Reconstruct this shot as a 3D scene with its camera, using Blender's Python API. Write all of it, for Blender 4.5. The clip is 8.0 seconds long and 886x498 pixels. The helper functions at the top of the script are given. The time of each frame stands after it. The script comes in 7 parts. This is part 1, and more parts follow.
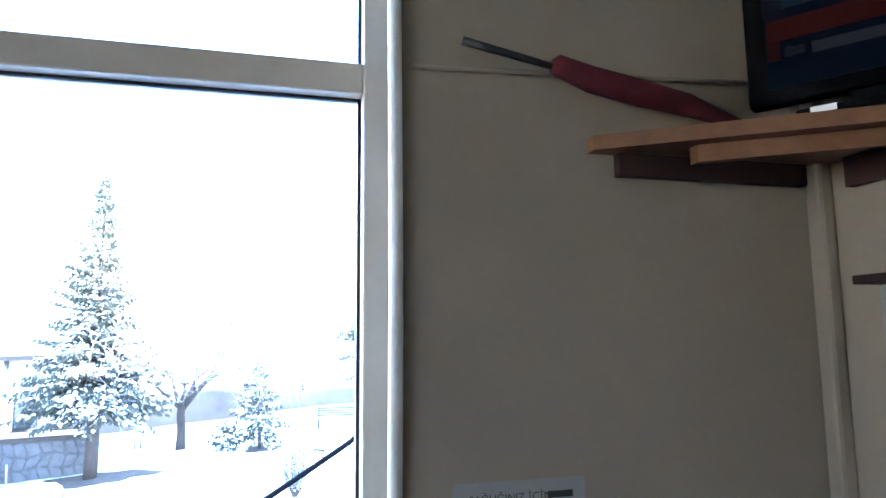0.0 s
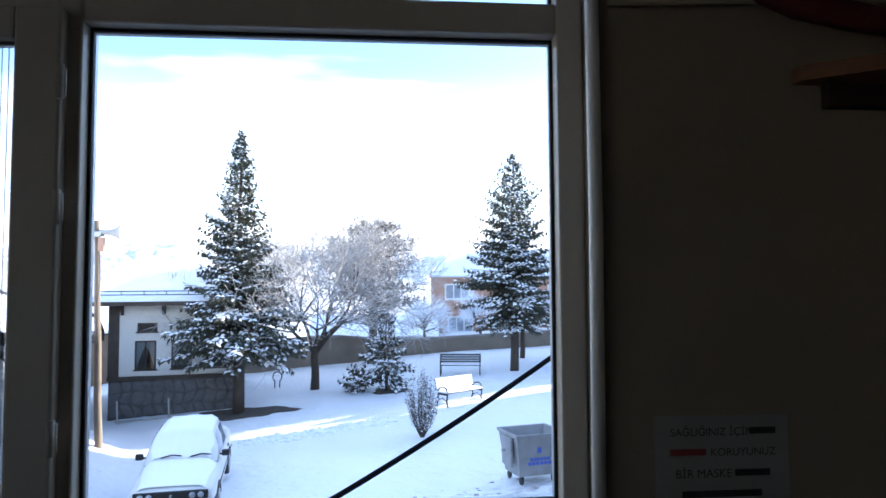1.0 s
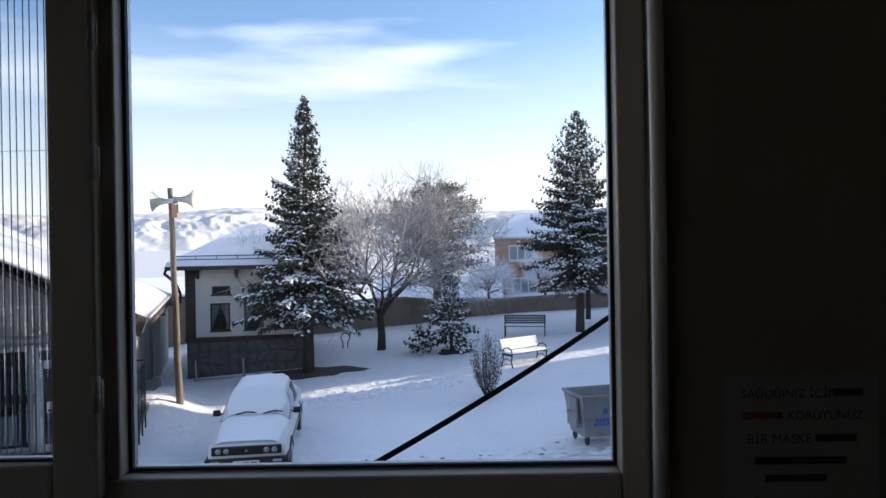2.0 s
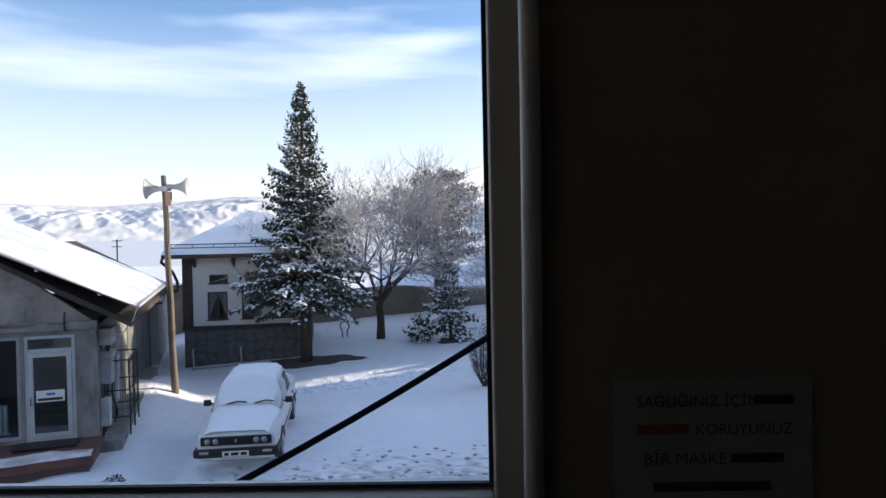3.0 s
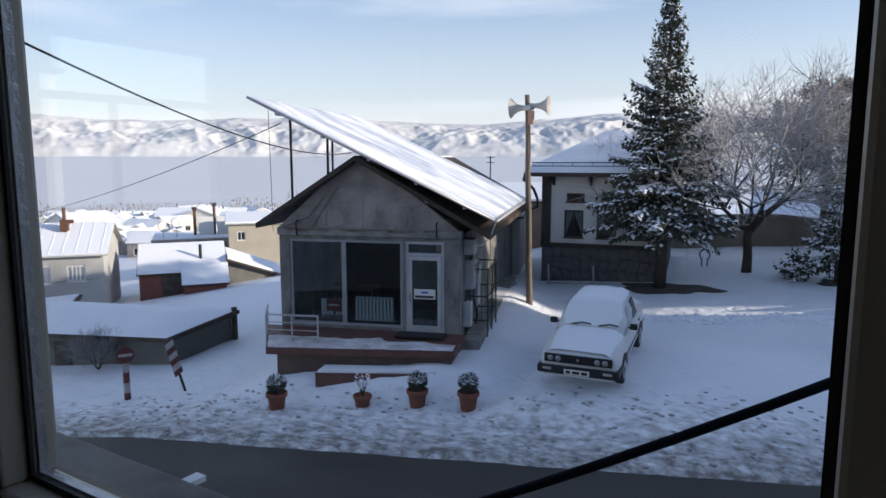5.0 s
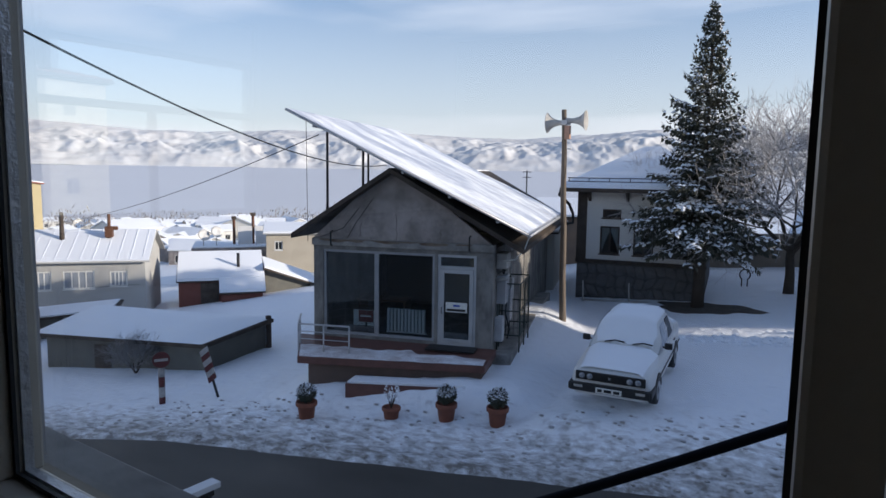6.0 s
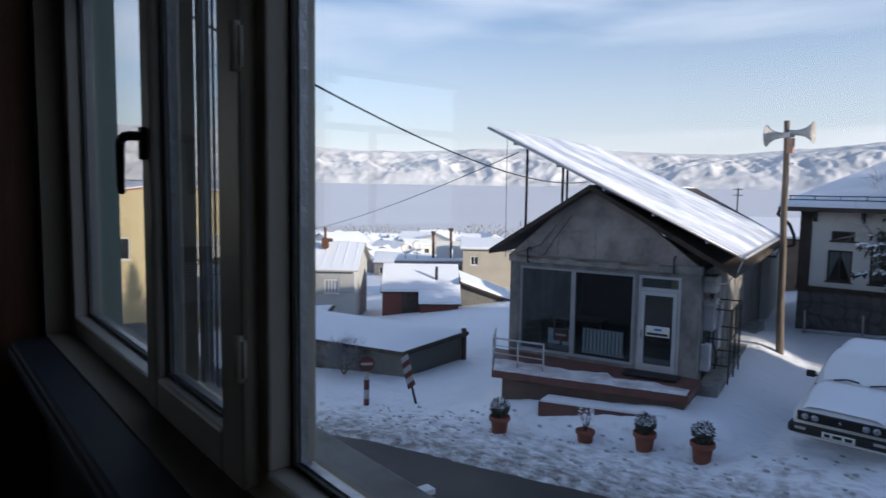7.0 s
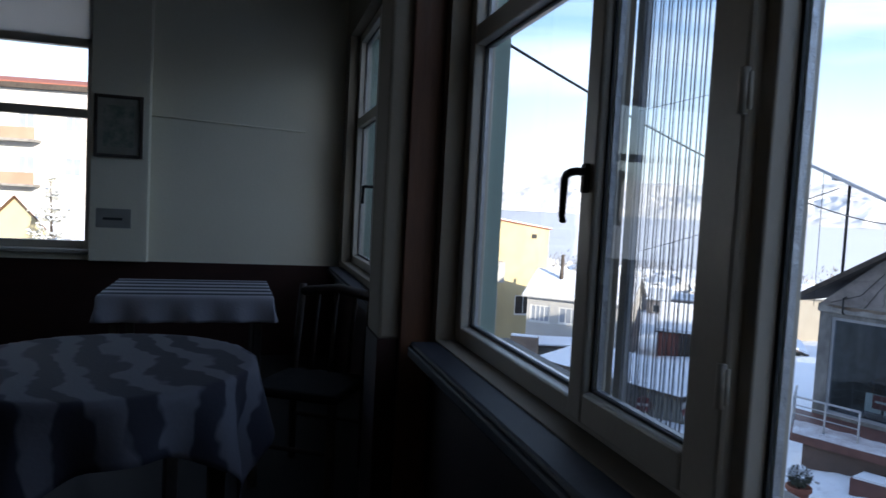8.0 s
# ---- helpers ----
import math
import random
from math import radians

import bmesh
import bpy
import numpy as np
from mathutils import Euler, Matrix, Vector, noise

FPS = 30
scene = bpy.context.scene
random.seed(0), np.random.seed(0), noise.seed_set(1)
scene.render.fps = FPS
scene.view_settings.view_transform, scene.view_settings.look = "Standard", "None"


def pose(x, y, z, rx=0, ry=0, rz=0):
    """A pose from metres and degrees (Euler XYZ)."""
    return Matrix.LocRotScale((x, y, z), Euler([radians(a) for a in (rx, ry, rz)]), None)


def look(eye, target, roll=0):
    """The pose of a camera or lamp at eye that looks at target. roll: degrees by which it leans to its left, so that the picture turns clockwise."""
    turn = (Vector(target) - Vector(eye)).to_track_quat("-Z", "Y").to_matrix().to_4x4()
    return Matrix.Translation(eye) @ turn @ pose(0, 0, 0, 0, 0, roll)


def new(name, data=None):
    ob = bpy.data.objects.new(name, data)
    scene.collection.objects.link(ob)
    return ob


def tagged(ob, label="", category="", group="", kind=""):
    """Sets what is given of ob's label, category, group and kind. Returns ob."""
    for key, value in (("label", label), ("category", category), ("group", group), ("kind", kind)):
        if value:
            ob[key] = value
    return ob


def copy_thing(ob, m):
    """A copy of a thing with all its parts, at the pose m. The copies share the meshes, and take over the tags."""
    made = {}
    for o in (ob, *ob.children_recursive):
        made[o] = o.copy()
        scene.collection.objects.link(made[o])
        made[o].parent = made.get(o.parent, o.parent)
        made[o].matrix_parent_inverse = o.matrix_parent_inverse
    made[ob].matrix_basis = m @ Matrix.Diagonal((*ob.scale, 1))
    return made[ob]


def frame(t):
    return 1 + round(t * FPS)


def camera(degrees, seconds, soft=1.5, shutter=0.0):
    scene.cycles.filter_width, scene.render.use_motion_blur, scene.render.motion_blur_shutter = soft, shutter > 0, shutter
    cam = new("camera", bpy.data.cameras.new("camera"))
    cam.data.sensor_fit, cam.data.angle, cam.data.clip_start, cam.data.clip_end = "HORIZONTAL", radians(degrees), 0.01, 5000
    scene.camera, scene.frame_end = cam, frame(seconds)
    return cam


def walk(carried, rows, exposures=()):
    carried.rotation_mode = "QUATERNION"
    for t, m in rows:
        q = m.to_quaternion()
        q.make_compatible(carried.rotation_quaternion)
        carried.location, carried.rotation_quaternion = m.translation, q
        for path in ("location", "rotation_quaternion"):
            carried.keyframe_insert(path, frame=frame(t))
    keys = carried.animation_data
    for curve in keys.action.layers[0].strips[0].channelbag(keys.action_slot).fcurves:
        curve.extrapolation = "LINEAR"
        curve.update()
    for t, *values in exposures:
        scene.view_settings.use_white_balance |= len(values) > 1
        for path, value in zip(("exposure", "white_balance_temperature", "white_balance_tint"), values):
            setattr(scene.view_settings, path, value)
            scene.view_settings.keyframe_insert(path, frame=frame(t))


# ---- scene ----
cam = camera(67.2, 8.0, shutter=0.12)
PATH = [
    (0, (0.395, -1.543, 5.491), (0.905, 0.374, 5.747), -0.6),
    (0.5, (0.318, -1.52, 5.481), (0.688, 0.435, 5.683), -0.0),
    (1, (0.203, -1.557, 5.463), (0.377, 0.432, 5.574), -0.3),
    (1.5, (0.171, -1.531, 5.458), (0.171, 0.469, 5.49), -0.9),
    (3, (0.545, -1.170, 5.402), (0.507, 0.829, 5.368), -1.1),
    (3.5, (0.598, -0.935, 5.407), (0.285, 1.037, 5.295), -1.1),
    (4, (0.613, -0.700, 5.400), (-0.016, 1.185, 5.169), -0.6),
    (4.5, (0.578, -0.557, 5.424), (-0.178, 1.279, 5.184), -3.1),
    (5, (0.601, -0.509, 5.457), (-0.438, 1.182, 5.190), 0.0),
    (6.5, (0.650, -0.435, 5.433), (-0.572, 1.138, 5.240), 1.4),
    (7, (0.518, -0.485, 5.426), (-1.034, 0.764, 5.242), 0.9),
    (7.5, (0.477, -0.665, 5.423), (-1.312, 0.219, 5.277), 2.9),
    (8, (0.431, -0.837, 5.418), (-1.49, -0.292, 5.3), 3.0),
]
EXPOSURES = [(0, 5.58, 5600, 20), (0.5, 4.2, 5750, 21), (1.0, 2.4, 6250, 22), (1.5, 1.32, 6850, 25), (3.0, 1.04, 6700, 25), (3.5, 0.92, 6800, 25), (4.5, 0.72, 6650, 25), (5.0, 0.58, 6600, 25), (6.5, 0.38, 6400, 25), (7.0, 0.46, 6400, 25), (7.5, 0.76, 6500, 25), (8.0, 1.40, 6300, 23)]
walk(cam, [(t, look(eye, target, roll)) for t, eye, target, roll in PATH], EXPOSURES)

# ---- world and sun ----
SUN_AZ, SUN_EL = radians(70), radians(15)          # azimuth from +y towards +x
world = bpy.data.worlds.new("world")
scene.world = world
world.use_nodes = True
wn, wl = world.node_tree.nodes, world.node_tree.links
wn.clear()
w_out = wn.new("ShaderNodeOutputWorld")
w_bg = wn.new("ShaderNodeBackground")
w_sky = wn.new("ShaderNodeTexSky")
w_sky.sky_type = "NISHITA"
w_sky.sun_disc = False
w_sky.sun_elevation, w_sky.sun_rotation = SUN_EL, SUN_AZ
w_sky.air_density, w_sky.dust_density, w_sky.ozone_density = 1.0, 0.6, 3.6
w_bg.inputs["Strength"].default_value = 0.15
# thin streaks of cloud
w_co = wn.new("ShaderNodeTexCoord")
w_map = wn.new("ShaderNodeMapping")
w_map.inputs["Rotation"].default_value = (0.16, -0.20, 0.0)
w_map.inputs["Scale"].default_value = (0.8, 0.8, 6.5)
w_no = wn.new("ShaderNodeTexNoise")
w_no.inputs["Scale"].default_value = 1.15
w_no.inputs["Detail"].default_value = 5.0
w_no.inputs["Distortion"].default_value = 0.4
w_rmp = wn.new("ShaderNodeValToRGB")
w_rmp.color_ramp.elements[0].position, w_rmp.color_ramp.elements[1].position = 0.48, 0.70
w_mix = wn.new("ShaderNodeMixRGB")
w_mul = wn.new("ShaderNodeMath")
w_mul.operation = "MULTIPLY"
w_mul.inputs[1].default_value = 0.85
w_mix.inputs[2].default_value = (6.6, 6.9, 7.3, 1)
wl.new(w_co.outputs["Generated"], w_map.inputs["Vector"])
wl.new(w_map.outputs[0], w_no.inputs["Vector"])
wl.new(w_no.outputs["Fac"], w_rmp.inputs[0])
wl.new(w_rmp.outputs[0], w_mul.inputs[0])
# fewer streaks overhead
w_sep = wn.new("ShaderNodeSeparateXYZ")
w_top, w_thin = wn.new("ShaderNodeMapRange"), wn.new("ShaderNodeMath")
w_top.inputs["From Min"].default_value, w_top.inputs["From Max"].default_value = 0.35, 0.75
w_top.inputs["To Min"].default_value, w_top.inputs["To Max"].default_value = 1.0, 0.45
w_thin.operation = "MULTIPLY"
wl.new(w_co.outputs["Generated"], w_sep.inputs[0])
wl.new(w_sep.outputs["Z"], w_top.inputs[0])
wl.new(w_mul.outputs[0], w_thin.inputs[0])
wl.new(w_top.outputs[0], w_thin.inputs[1])
wl.new(w_thin.outputs[0], w_mix.inputs[0])
wl.new(w_sky.outputs[0], w_mix.inputs[1])
# whitish haze that thickens towards the horizon
w_hz, w_mix2 = wn.new("ShaderNodeMapRange"), wn.new("ShaderNodeMixRGB")
w_hz.interpolation_type = "LINEAR"
w_hz.inputs["From Min"].default_value, w_hz.inputs["From Max"].default_value = 0.0, 0.31
w_hz.inputs["To Min"].default_value, w_hz.inputs["To Max"].default_value = 0.86, 0.0
w_mix2.inputs[2].default_value = (4.55, 4.68, 4.88, 1)
wl.new(w_sep.outputs["Z"], w_hz.inputs[0])
wl.new(w_hz.outputs[0], w_mix2.inputs[0])
wl.new(w_mix.outputs[0], w_mix2.inputs[1])
wl.new(w_mix2.outputs[0], w_bg.inputs["Color"])
wl.new(w_bg.outputs[0], w_out.inputs[0])

sun_data = bpy.data.lights.new("sun", "SUN")
sun_data.energy, sun_data.angle, sun_data.color = 4.4, radians(0.6), (1.0, 0.88, 0.72)
sun = new("sun", sun_data)
sun.matrix_world = look((0, 0, 60), (-60 * math.sin(SUN_AZ) * math.cos(SUN_EL), -60 * math.cos(SUN_AZ) * math.cos(SUN_EL), 60 - 60 * math.sin(SUN_EL)))


# ---- materials ----
def mat(name, c1, c2=None, rough=0.7, metal=0.0, scale=6.0, fine=60.0, bump=0.15, spread=0.5, stretch=(1, 1, 1), spec=0.4):
    """Two colours mixed by a coarse noise, broken up by a fine one, with relief."""
    m = bpy.data.materials.new(name)
    m.use_nodes = True
    n, l = m.node_tree.nodes, m.node_tree.links
    b = n["Principled BSDF"]
    b.inputs["Roughness"].default_value, b.inputs["Metallic"].default_value = rough, metal
    b.inputs["Specular IOR Level"].default_value = spec
    c2 = c2 or tuple(0.75 * v for v in c1)
    co, mp = n.new("ShaderNodeTexCoord"), n.new("ShaderNodeMapping")
    mp.inputs["Scale"].default_value = stretch
    big, small = n.new("ShaderNodeTexNoise"), n.new("ShaderNodeTexNoise")
    big.inputs["Scale"].default_value, small.inputs["Scale"].default_value = scale, fine
    big.inputs["Detail"].default_value, small.inputs["Detail"].default_value = 5, 3
    add = n.new("ShaderNodeMath")
    add.operation = "MULTIPLY_ADD"
    add.inputs[1].default_value = 0.35
    ramp = n.new("ShaderNodeValToRGB")
    ramp.color_ramp.elements[0].position = 0.68 - spread * 0.4
    ramp.color_ramp.elements[1].position = 0.68 + spread * 0.4
    ramp.color_ramp.elements[0].color, ramp.color_ramp.elements[1].color = (*c1, 1), (*c2, 1)
    bp = n.new("ShaderNodeBump")
    bp.inputs["Strength"].default_value, bp.inputs["Distance"].default_value = bump, 0.02
    l.new(co.outputs["Object"], mp.inputs["Vector"])
    l.new(mp.outputs[0], big.inputs["Vector"])
    l.new(mp.outputs[0], small.inputs["Vector"])
    l.new(small.outputs["Fac"], add.inputs[0])
    l.new(big.outputs["Fac"], add.inputs[2])
    l.new(add.outputs[0], ramp.inputs[0])
    l.new(ramp.outputs[0], b.inputs["Base Color"])
    l.new(add.outputs[0], bp.inputs["Height"])
    l.new(bp.outputs[0], b.inputs["Normal"])
    return m


def glass_mat(name, tint=(0.93, 0.98, 0.96), base=0.05):
    """Thin clear pane: passes light straight on and mirrors more at a grazing angle."""
    m = bpy.data.materials.new(name)
    m.use_nodes = True
    n, l = m.node_tree.nodes, m.node_tree.links
    n.clear()
    out, mix = n.new("ShaderNodeOutputMaterial"), n.new("ShaderNodeMixShader")
    tr, gl, fr = n.new("ShaderNodeBsdfTransparent"), n.new("ShaderNodeBsdfGlossy"), n.new("ShaderNodeLayerWeight")
    tr.inputs[0].default_value = (*tint, 1)
    gl.inputs["Roughness"].default_value = 0.0
    fr.inputs["Blend"].default_value = 0.5
    pw, ma = n.new("ShaderNodeMath"), n.new("ShaderNodeMath")
    pw.operation, ma.operation = "POWER", "MULTIPLY_ADD"
    pw.inputs[1].default_value = 5.0
    ma.inputs[1].default_value, ma.inputs[2].default_value = 0.9, base
    l.new(fr.outputs["Facing"], pw.inputs[0])
    l.new(pw.outputs[0], ma.inputs[0])
    l.new(ma.outputs[0], mix.inputs[0])
    l.new(tr.outputs[0], mix.inputs[1])
    l.new(gl.outputs[0], mix.inputs[2])
    l.new(mix.outputs[0], out.inputs[0])
    return m


def snow_mat(name, road_line=False):
    m = mat(name, (0.82, 0.85, 0.90), (0.89, 0.91, 0.94), 0.6, 0, 0.6, 9.0, 0.5, 0.6)
    if road_line:
        # dirty, trodden snow near the road's edge, from the plan
        n, l = m.node_tree.nodes, m.node_tree.links
        b = n["Principled BSDF"]
        base = b.inputs["Base Color"].links[0].from_socket
        co, sep = n.new("ShaderNodeTexCoord"), n.new("ShaderNodeSeparateXYZ")
        l.new(co.outputs["Object"], sep.inputs[0])
        mx = n.new("ShaderNodeMath")
        mx.operation = "MULTIPLY_ADD"
        mx.inputs[1].default_value, mx.inputs[2].default_value = -ROAD_S, -ROAD_Y
        l.new(sep.outputs["X"], mx.inputs[0])
        d = n.new("ShaderNodeMath")
        l.new(sep.outputs["Y"], d.inputs[0])
        l.new(mx.outputs[0], d.inputs[1])
        near = n.new("ShaderNodeMapRange")
        near.inputs["From Min"].default_value, near.inputs["From Max"].default_value = -0.3, 4.2
        near.inputs["To Min"].default_value, near.inputs["To Max"].default_value = 1.0, 0.0
        l.new(d.outputs[0], near.inputs[0])
        mp = n.new("ShaderNodeMapping")
        mp.inputs["Rotation"].default_value = (0, 0, -math.atan(ROAD_S))
        mp.inputs["Scale"].default_value = (0.9, 1.5, 1)
        no = n.new("ShaderNodeTexNoise")
        no.inputs["Scale"].default_value, no.inputs["Detail"].default_value = 3.4, 8
        no.inputs["Roughness"].default_value = 0.68
        l.new(co.outputs["Object"], mp.inputs["Vector"])
        l.new(mp.outputs[0], no.inputs["Vector"])
        sm = n.new("ShaderNodeMath")
        sm.operation = "MULTIPLY_ADD"
        sm.inputs[1].default_value = 0.44
        l.new(near.outputs[0], sm.inputs[0])
        l.new(no.outputs["Fac"], sm.inputs[2])
        rp = n.new("ShaderNodeValToRGB")
        rp.color_ramp.elements[0].position, rp.color_ramp.elements[1].position = 0.66, 0.98
        l.new(sm.outputs[0], rp.inputs[0])
        mixc = n.new("ShaderNodeMixRGB")
        mixc.inputs[2].default_value = (0.20, 0.185, 0.17, 1)
        l.new(rp.outputs[0], mixc.inputs[0])
        l.new(base, mixc.inputs[1])
        l.new(mixc.outputs[0], b.inputs["Base Color"])
        # footprints and drifts
        tread, bp2 = n.new("ShaderNodeTexNoise"), n.new("ShaderNodeBump")
        tread.inputs["Scale"].default_value, tread.inputs["Detail"].default_value = 2.6, 6
        bp2.inputs["Strength"].default_value, bp2.inputs["Distance"].default_value = 0.55, 0.16
        # single footprints, thick in some places and absent in others
        foot, dent, where, few, bp3 = n.new("ShaderNodeTexVoronoi"), n.new("ShaderNodeMapRange"), n.new("ShaderNodeTexNoise"), n.new("ShaderNodeMapRange"), n.new("ShaderNodeBump")
        foot.inputs["Scale"].default_value = 2.3
        dent.interpolation_type = "SMOOTHSTEP"
        dent.inputs["From Min"].default_value, dent.inputs["From Max"].default_value = 0.0, 0.30
        dent.inputs["To Min"].default_value, dent.inputs["To Max"].default_value = -1.0, 0.0
        where.inputs["Scale"].default_value, where.inputs["Detail"].default_value = 0.45, 2
        few.inputs["From Min"].default_value, few.inputs["From Max"].default_value = 0.45, 0.62
        hole = n.new("ShaderNodeMath")
        hole.operation = "MULTIPLY"
        bp3.inputs["Strength"].default_value, bp3.inputs["Distance"].default_value = 0.5, 0.07
        l.new(co.outputs["Object"], foot.inputs["Vector"])
        l.new(co.outputs["Object"], where.inputs["Vector"])
        l.new(foot.outputs["Distance"], dent.inputs[0])
        l.new(where.outputs["Fac"], few.inputs[0])
        l.new(dent.outputs[0], hole.inputs[0])
        l.new(few.outputs[0], hole.inputs[1])
        l.new(hole.outputs[0], bp3.inputs["Height"])
        l.new(co.outputs["Object"], tread.inputs["Vector"])
        l.new(tread.outputs["Fac"], bp2.inputs["Height"])
        l.new(b.inputs["Normal"].links[0].from_socket, bp2.inputs["Normal"])
        l.new(bp2.outputs[0], bp3.inputs["Normal"])
        l.new(bp3.outputs[0], b.inputs["Normal"])
    return m


ROAD_S, ROAD_Y = 0.30, 10.95        # the road's edge: y = ROAD_Y + ROAD_S * x
M_SNOW = snow_mat("snow")
M_GROUND = snow_mat("ground_snow", True)
M_ROAD = mat("asphalt", (0.036, 0.033, 0.029), (0.078, 0.070, 0.061), 0.68, 0, 0.5, 25, 0.3, 0.9, (1, 2.2, 1))
M_PVC = mat("window_plastic", (0.51, 0.46, 0.38), (0.44, 0.39, 0.32), 0.38, 0, 3, 80, 0.03, 0.7)
M_RUBBER = mat("rubber_seal", (0.02, 0.02, 0.022), (0.035, 0.035, 0.035), 0.6)
M_SPACER = mat("glazing_spacer", (0.55, 0.56, 0.58), (0.42, 0.43, 0.45), 0.35, 0.8, 40, 200, 0.3)
M_GLASS = glass_mat("window_glass")
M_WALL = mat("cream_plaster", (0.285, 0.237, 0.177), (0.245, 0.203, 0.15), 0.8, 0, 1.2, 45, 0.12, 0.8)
M_WALLD = mat("dark_wainscot", (0.042, 0.015, 0.011), (0.026, 0.009, 0.007), 0.6, 0, 3, 40, 0.12, 0.7, (1, 1, 4))
M_BROWN = mat("brown_wood_casing", (0.17, 0.075, 0.04), (0.10, 0.045, 0.025), 0.5, 0, 5, 40, 0.15, 0.7, (6, 6, 0.6))
M_CEIL = mat("white_ceiling", (0.52, 0.50, 0.46), (0.46, 0.44, 0.40), 0.85, 0, 1, 60, 0.08)
M_FLOOR = mat("dark_floor_tile", (0.022, 0.019, 0.017), (0.014, 0.012, 0.011), 0.7, 0, 3, 40, 0.05)
M_OUT = mat("building_render", (0.55, 0.53, 0.48), (0.46, 0.44, 0.40), 0.85, 0, 1, 30, 0.2)
M_SHOPWALL = mat("grey_cement_render", (0.27, 0.255, 0.235), (0.105, 0.10, 0.095), 0.9, 0, 1.6, 9, 0.5, 0.40, (1, 1, 0.55))
M_GABLE = mat("pinkish_gable_render", (0.41, 0.35, 0.32), (0.215, 0.188, 0.172), 0.9, 0, 1.5, 10, 0.45, 0.42)
M_DARKWOOD = mat("weathered_dark_timber", (0.045, 0.033, 0.027), (0.09, 0.07, 0.055), 0.8, 0, 4, 40, 0.3)
M_ALU = mat("grey_aluminium", (0.50, 0.50, 0.51), (0.42, 0.42, 0.43), 0.4, 0.3, 3, 60, 0.05)
M_SHOPALU = mat("dull_shop_aluminium", (0.34, 0.345, 0.36), (0.26, 0.265, 0.28), 0.5, 0.1, 3, 60, 0.08)
M_DOORPAINT = mat("grimy_white_door_paint", (0.52, 0.52, 0.52), (0.38, 0.38, 0.385), 0.55, 0, 3, 50, 0.08)
M_DECK = mat("brown_terrace_face", (0.15, 0.10, 0.08), (0.085, 0.062, 0.052), 0.9, 0, 2, 20, 0.4, 0.7)
# room plaster for the end wall, its colour raised to stand for light there
M_ENDWALL = mat("brightened_end_plaster", (0.80, 0.75, 0.60), (0.72, 0.67, 0.53), 0.8, 0, 1.2, 45, 0.12, 0.8)
M_CABLE = mat("blue_black_cable", (0.006, 0.007, 0.012), (0.010, 0.011, 0.016), 0.75, 0, 6, 60, 0.05, 0.5, (1, 1, 1), 0.1)
M_SIGNRED = mat("faded_sign_red", (0.13, 0.030, 0.030), (0.085, 0.026, 0.026), 0.6, 0, 5, 50, 0.08)
M_SIGNWHITE = mat("dirty_sign_white", (0.42, 0.41, 0.40), (0.30, 0.29, 0.28), 0.6, 0, 5, 50, 0.08)
M_TV = mat("matt_black_casing", (0.0025, 0.0025, 0.003), (0.004, 0.004, 0.0045), 0.7, 0, 6, 60, 0.02, 0.5, (1, 1, 1), 0.02)
M_RUST = mat("rusty_stain", (0.13, 0.085, 0.06), (0.22, 0.17, 0.13), 0.95, 0, 5, 40, 0.3)
M_WHITEPAINT = mat("white_paint", (0.78, 0.77, 0.74), (0.70, 0.69, 0.65), 0.55, 0, 3, 50, 0.08)
M_HOUSE = mat("white_limewash", (0.76, 0.74, 0.69), (0.66, 0.63, 0.57), 0.85, 0, 0.8, 25, 0.2, 0.8)
M_REDSTONE = mat("red_granite_deck", (0.17, 0.075, 0.06), (0.11, 0.05, 0.042), 0.5, 0, 4, 50, 0.15)
M_STONE = mat("grey_field_stone", (0.165, 0.16, 0.157), (0.095, 0.093, 0.092), 0.9, 0, 3, 24, 0.5, 0.8)
M_MORTAR = mat("dark_mortar", (0.125, 0.12, 0.117), (0.075, 0.073, 0.072), 0.95)
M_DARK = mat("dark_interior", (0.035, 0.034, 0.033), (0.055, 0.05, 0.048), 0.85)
M_BLACK = mat("black_plastic", (0.012, 0.012, 0.013), (0.022, 0.022, 0.023), 0.45)
M_POLE = mat("weathered_pole_timber", (0.185, 0.145, 0.11), (0.11, 0.088, 0.07), 0.85, 0, 3, 40, 0.4, 0.8, (6, 6, 0.5))
M_HORN = mat("grey_horn_metal", (0.50, 0.48, 0.45), (0.38, 0.365, 0.34), 0.6, 0.0, 5, 60, 0.06)
M_BARK = mat("dark_bark", (0.085, 0.065, 0.05), (0.045, 0.035, 0.028), 0.95, 0, 5, 40, 0.6, 0.8, (4, 4, 0.8))
M_NEEDLE = mat("spruce_needles", (0.045, 0.054, 0.040), (0.085, 0.085, 0.060), 0.75, 0, 2, 30, 0.2, 0.8)
M_PINE = mat("pine_needles", (0.17, 0.15, 0.11), (0.30, 0.22, 0.17), 0.75, 0, 2, 30, 0.2, 0.8)
M_TWIG = mat("frosted_twigs", (0.27, 0.24, 0.22), (0.58, 0.56, 0.55), 0.85, 0, 3, 20, 0.2, 0.8)
M_TERRA = mat("terracotta", (0.25, 0.088, 0.055), (0.18, 0.065, 0.042), 0.8, 0, 6, 50, 0.15)
M_CARPAINT = mat("white_car_paint", (0.74, 0.74, 0.73), (0.66, 0.66, 0.65), 0.3, 0, 2, 40, 0.02, 0.7)
M_CARGLASS = mat("dark_car_glass", (0.02, 0.024, 0.028), (0.03, 0.034, 0.038), 0.06, 0, 3, 40, 0.0, 0.5, spec=0.6)
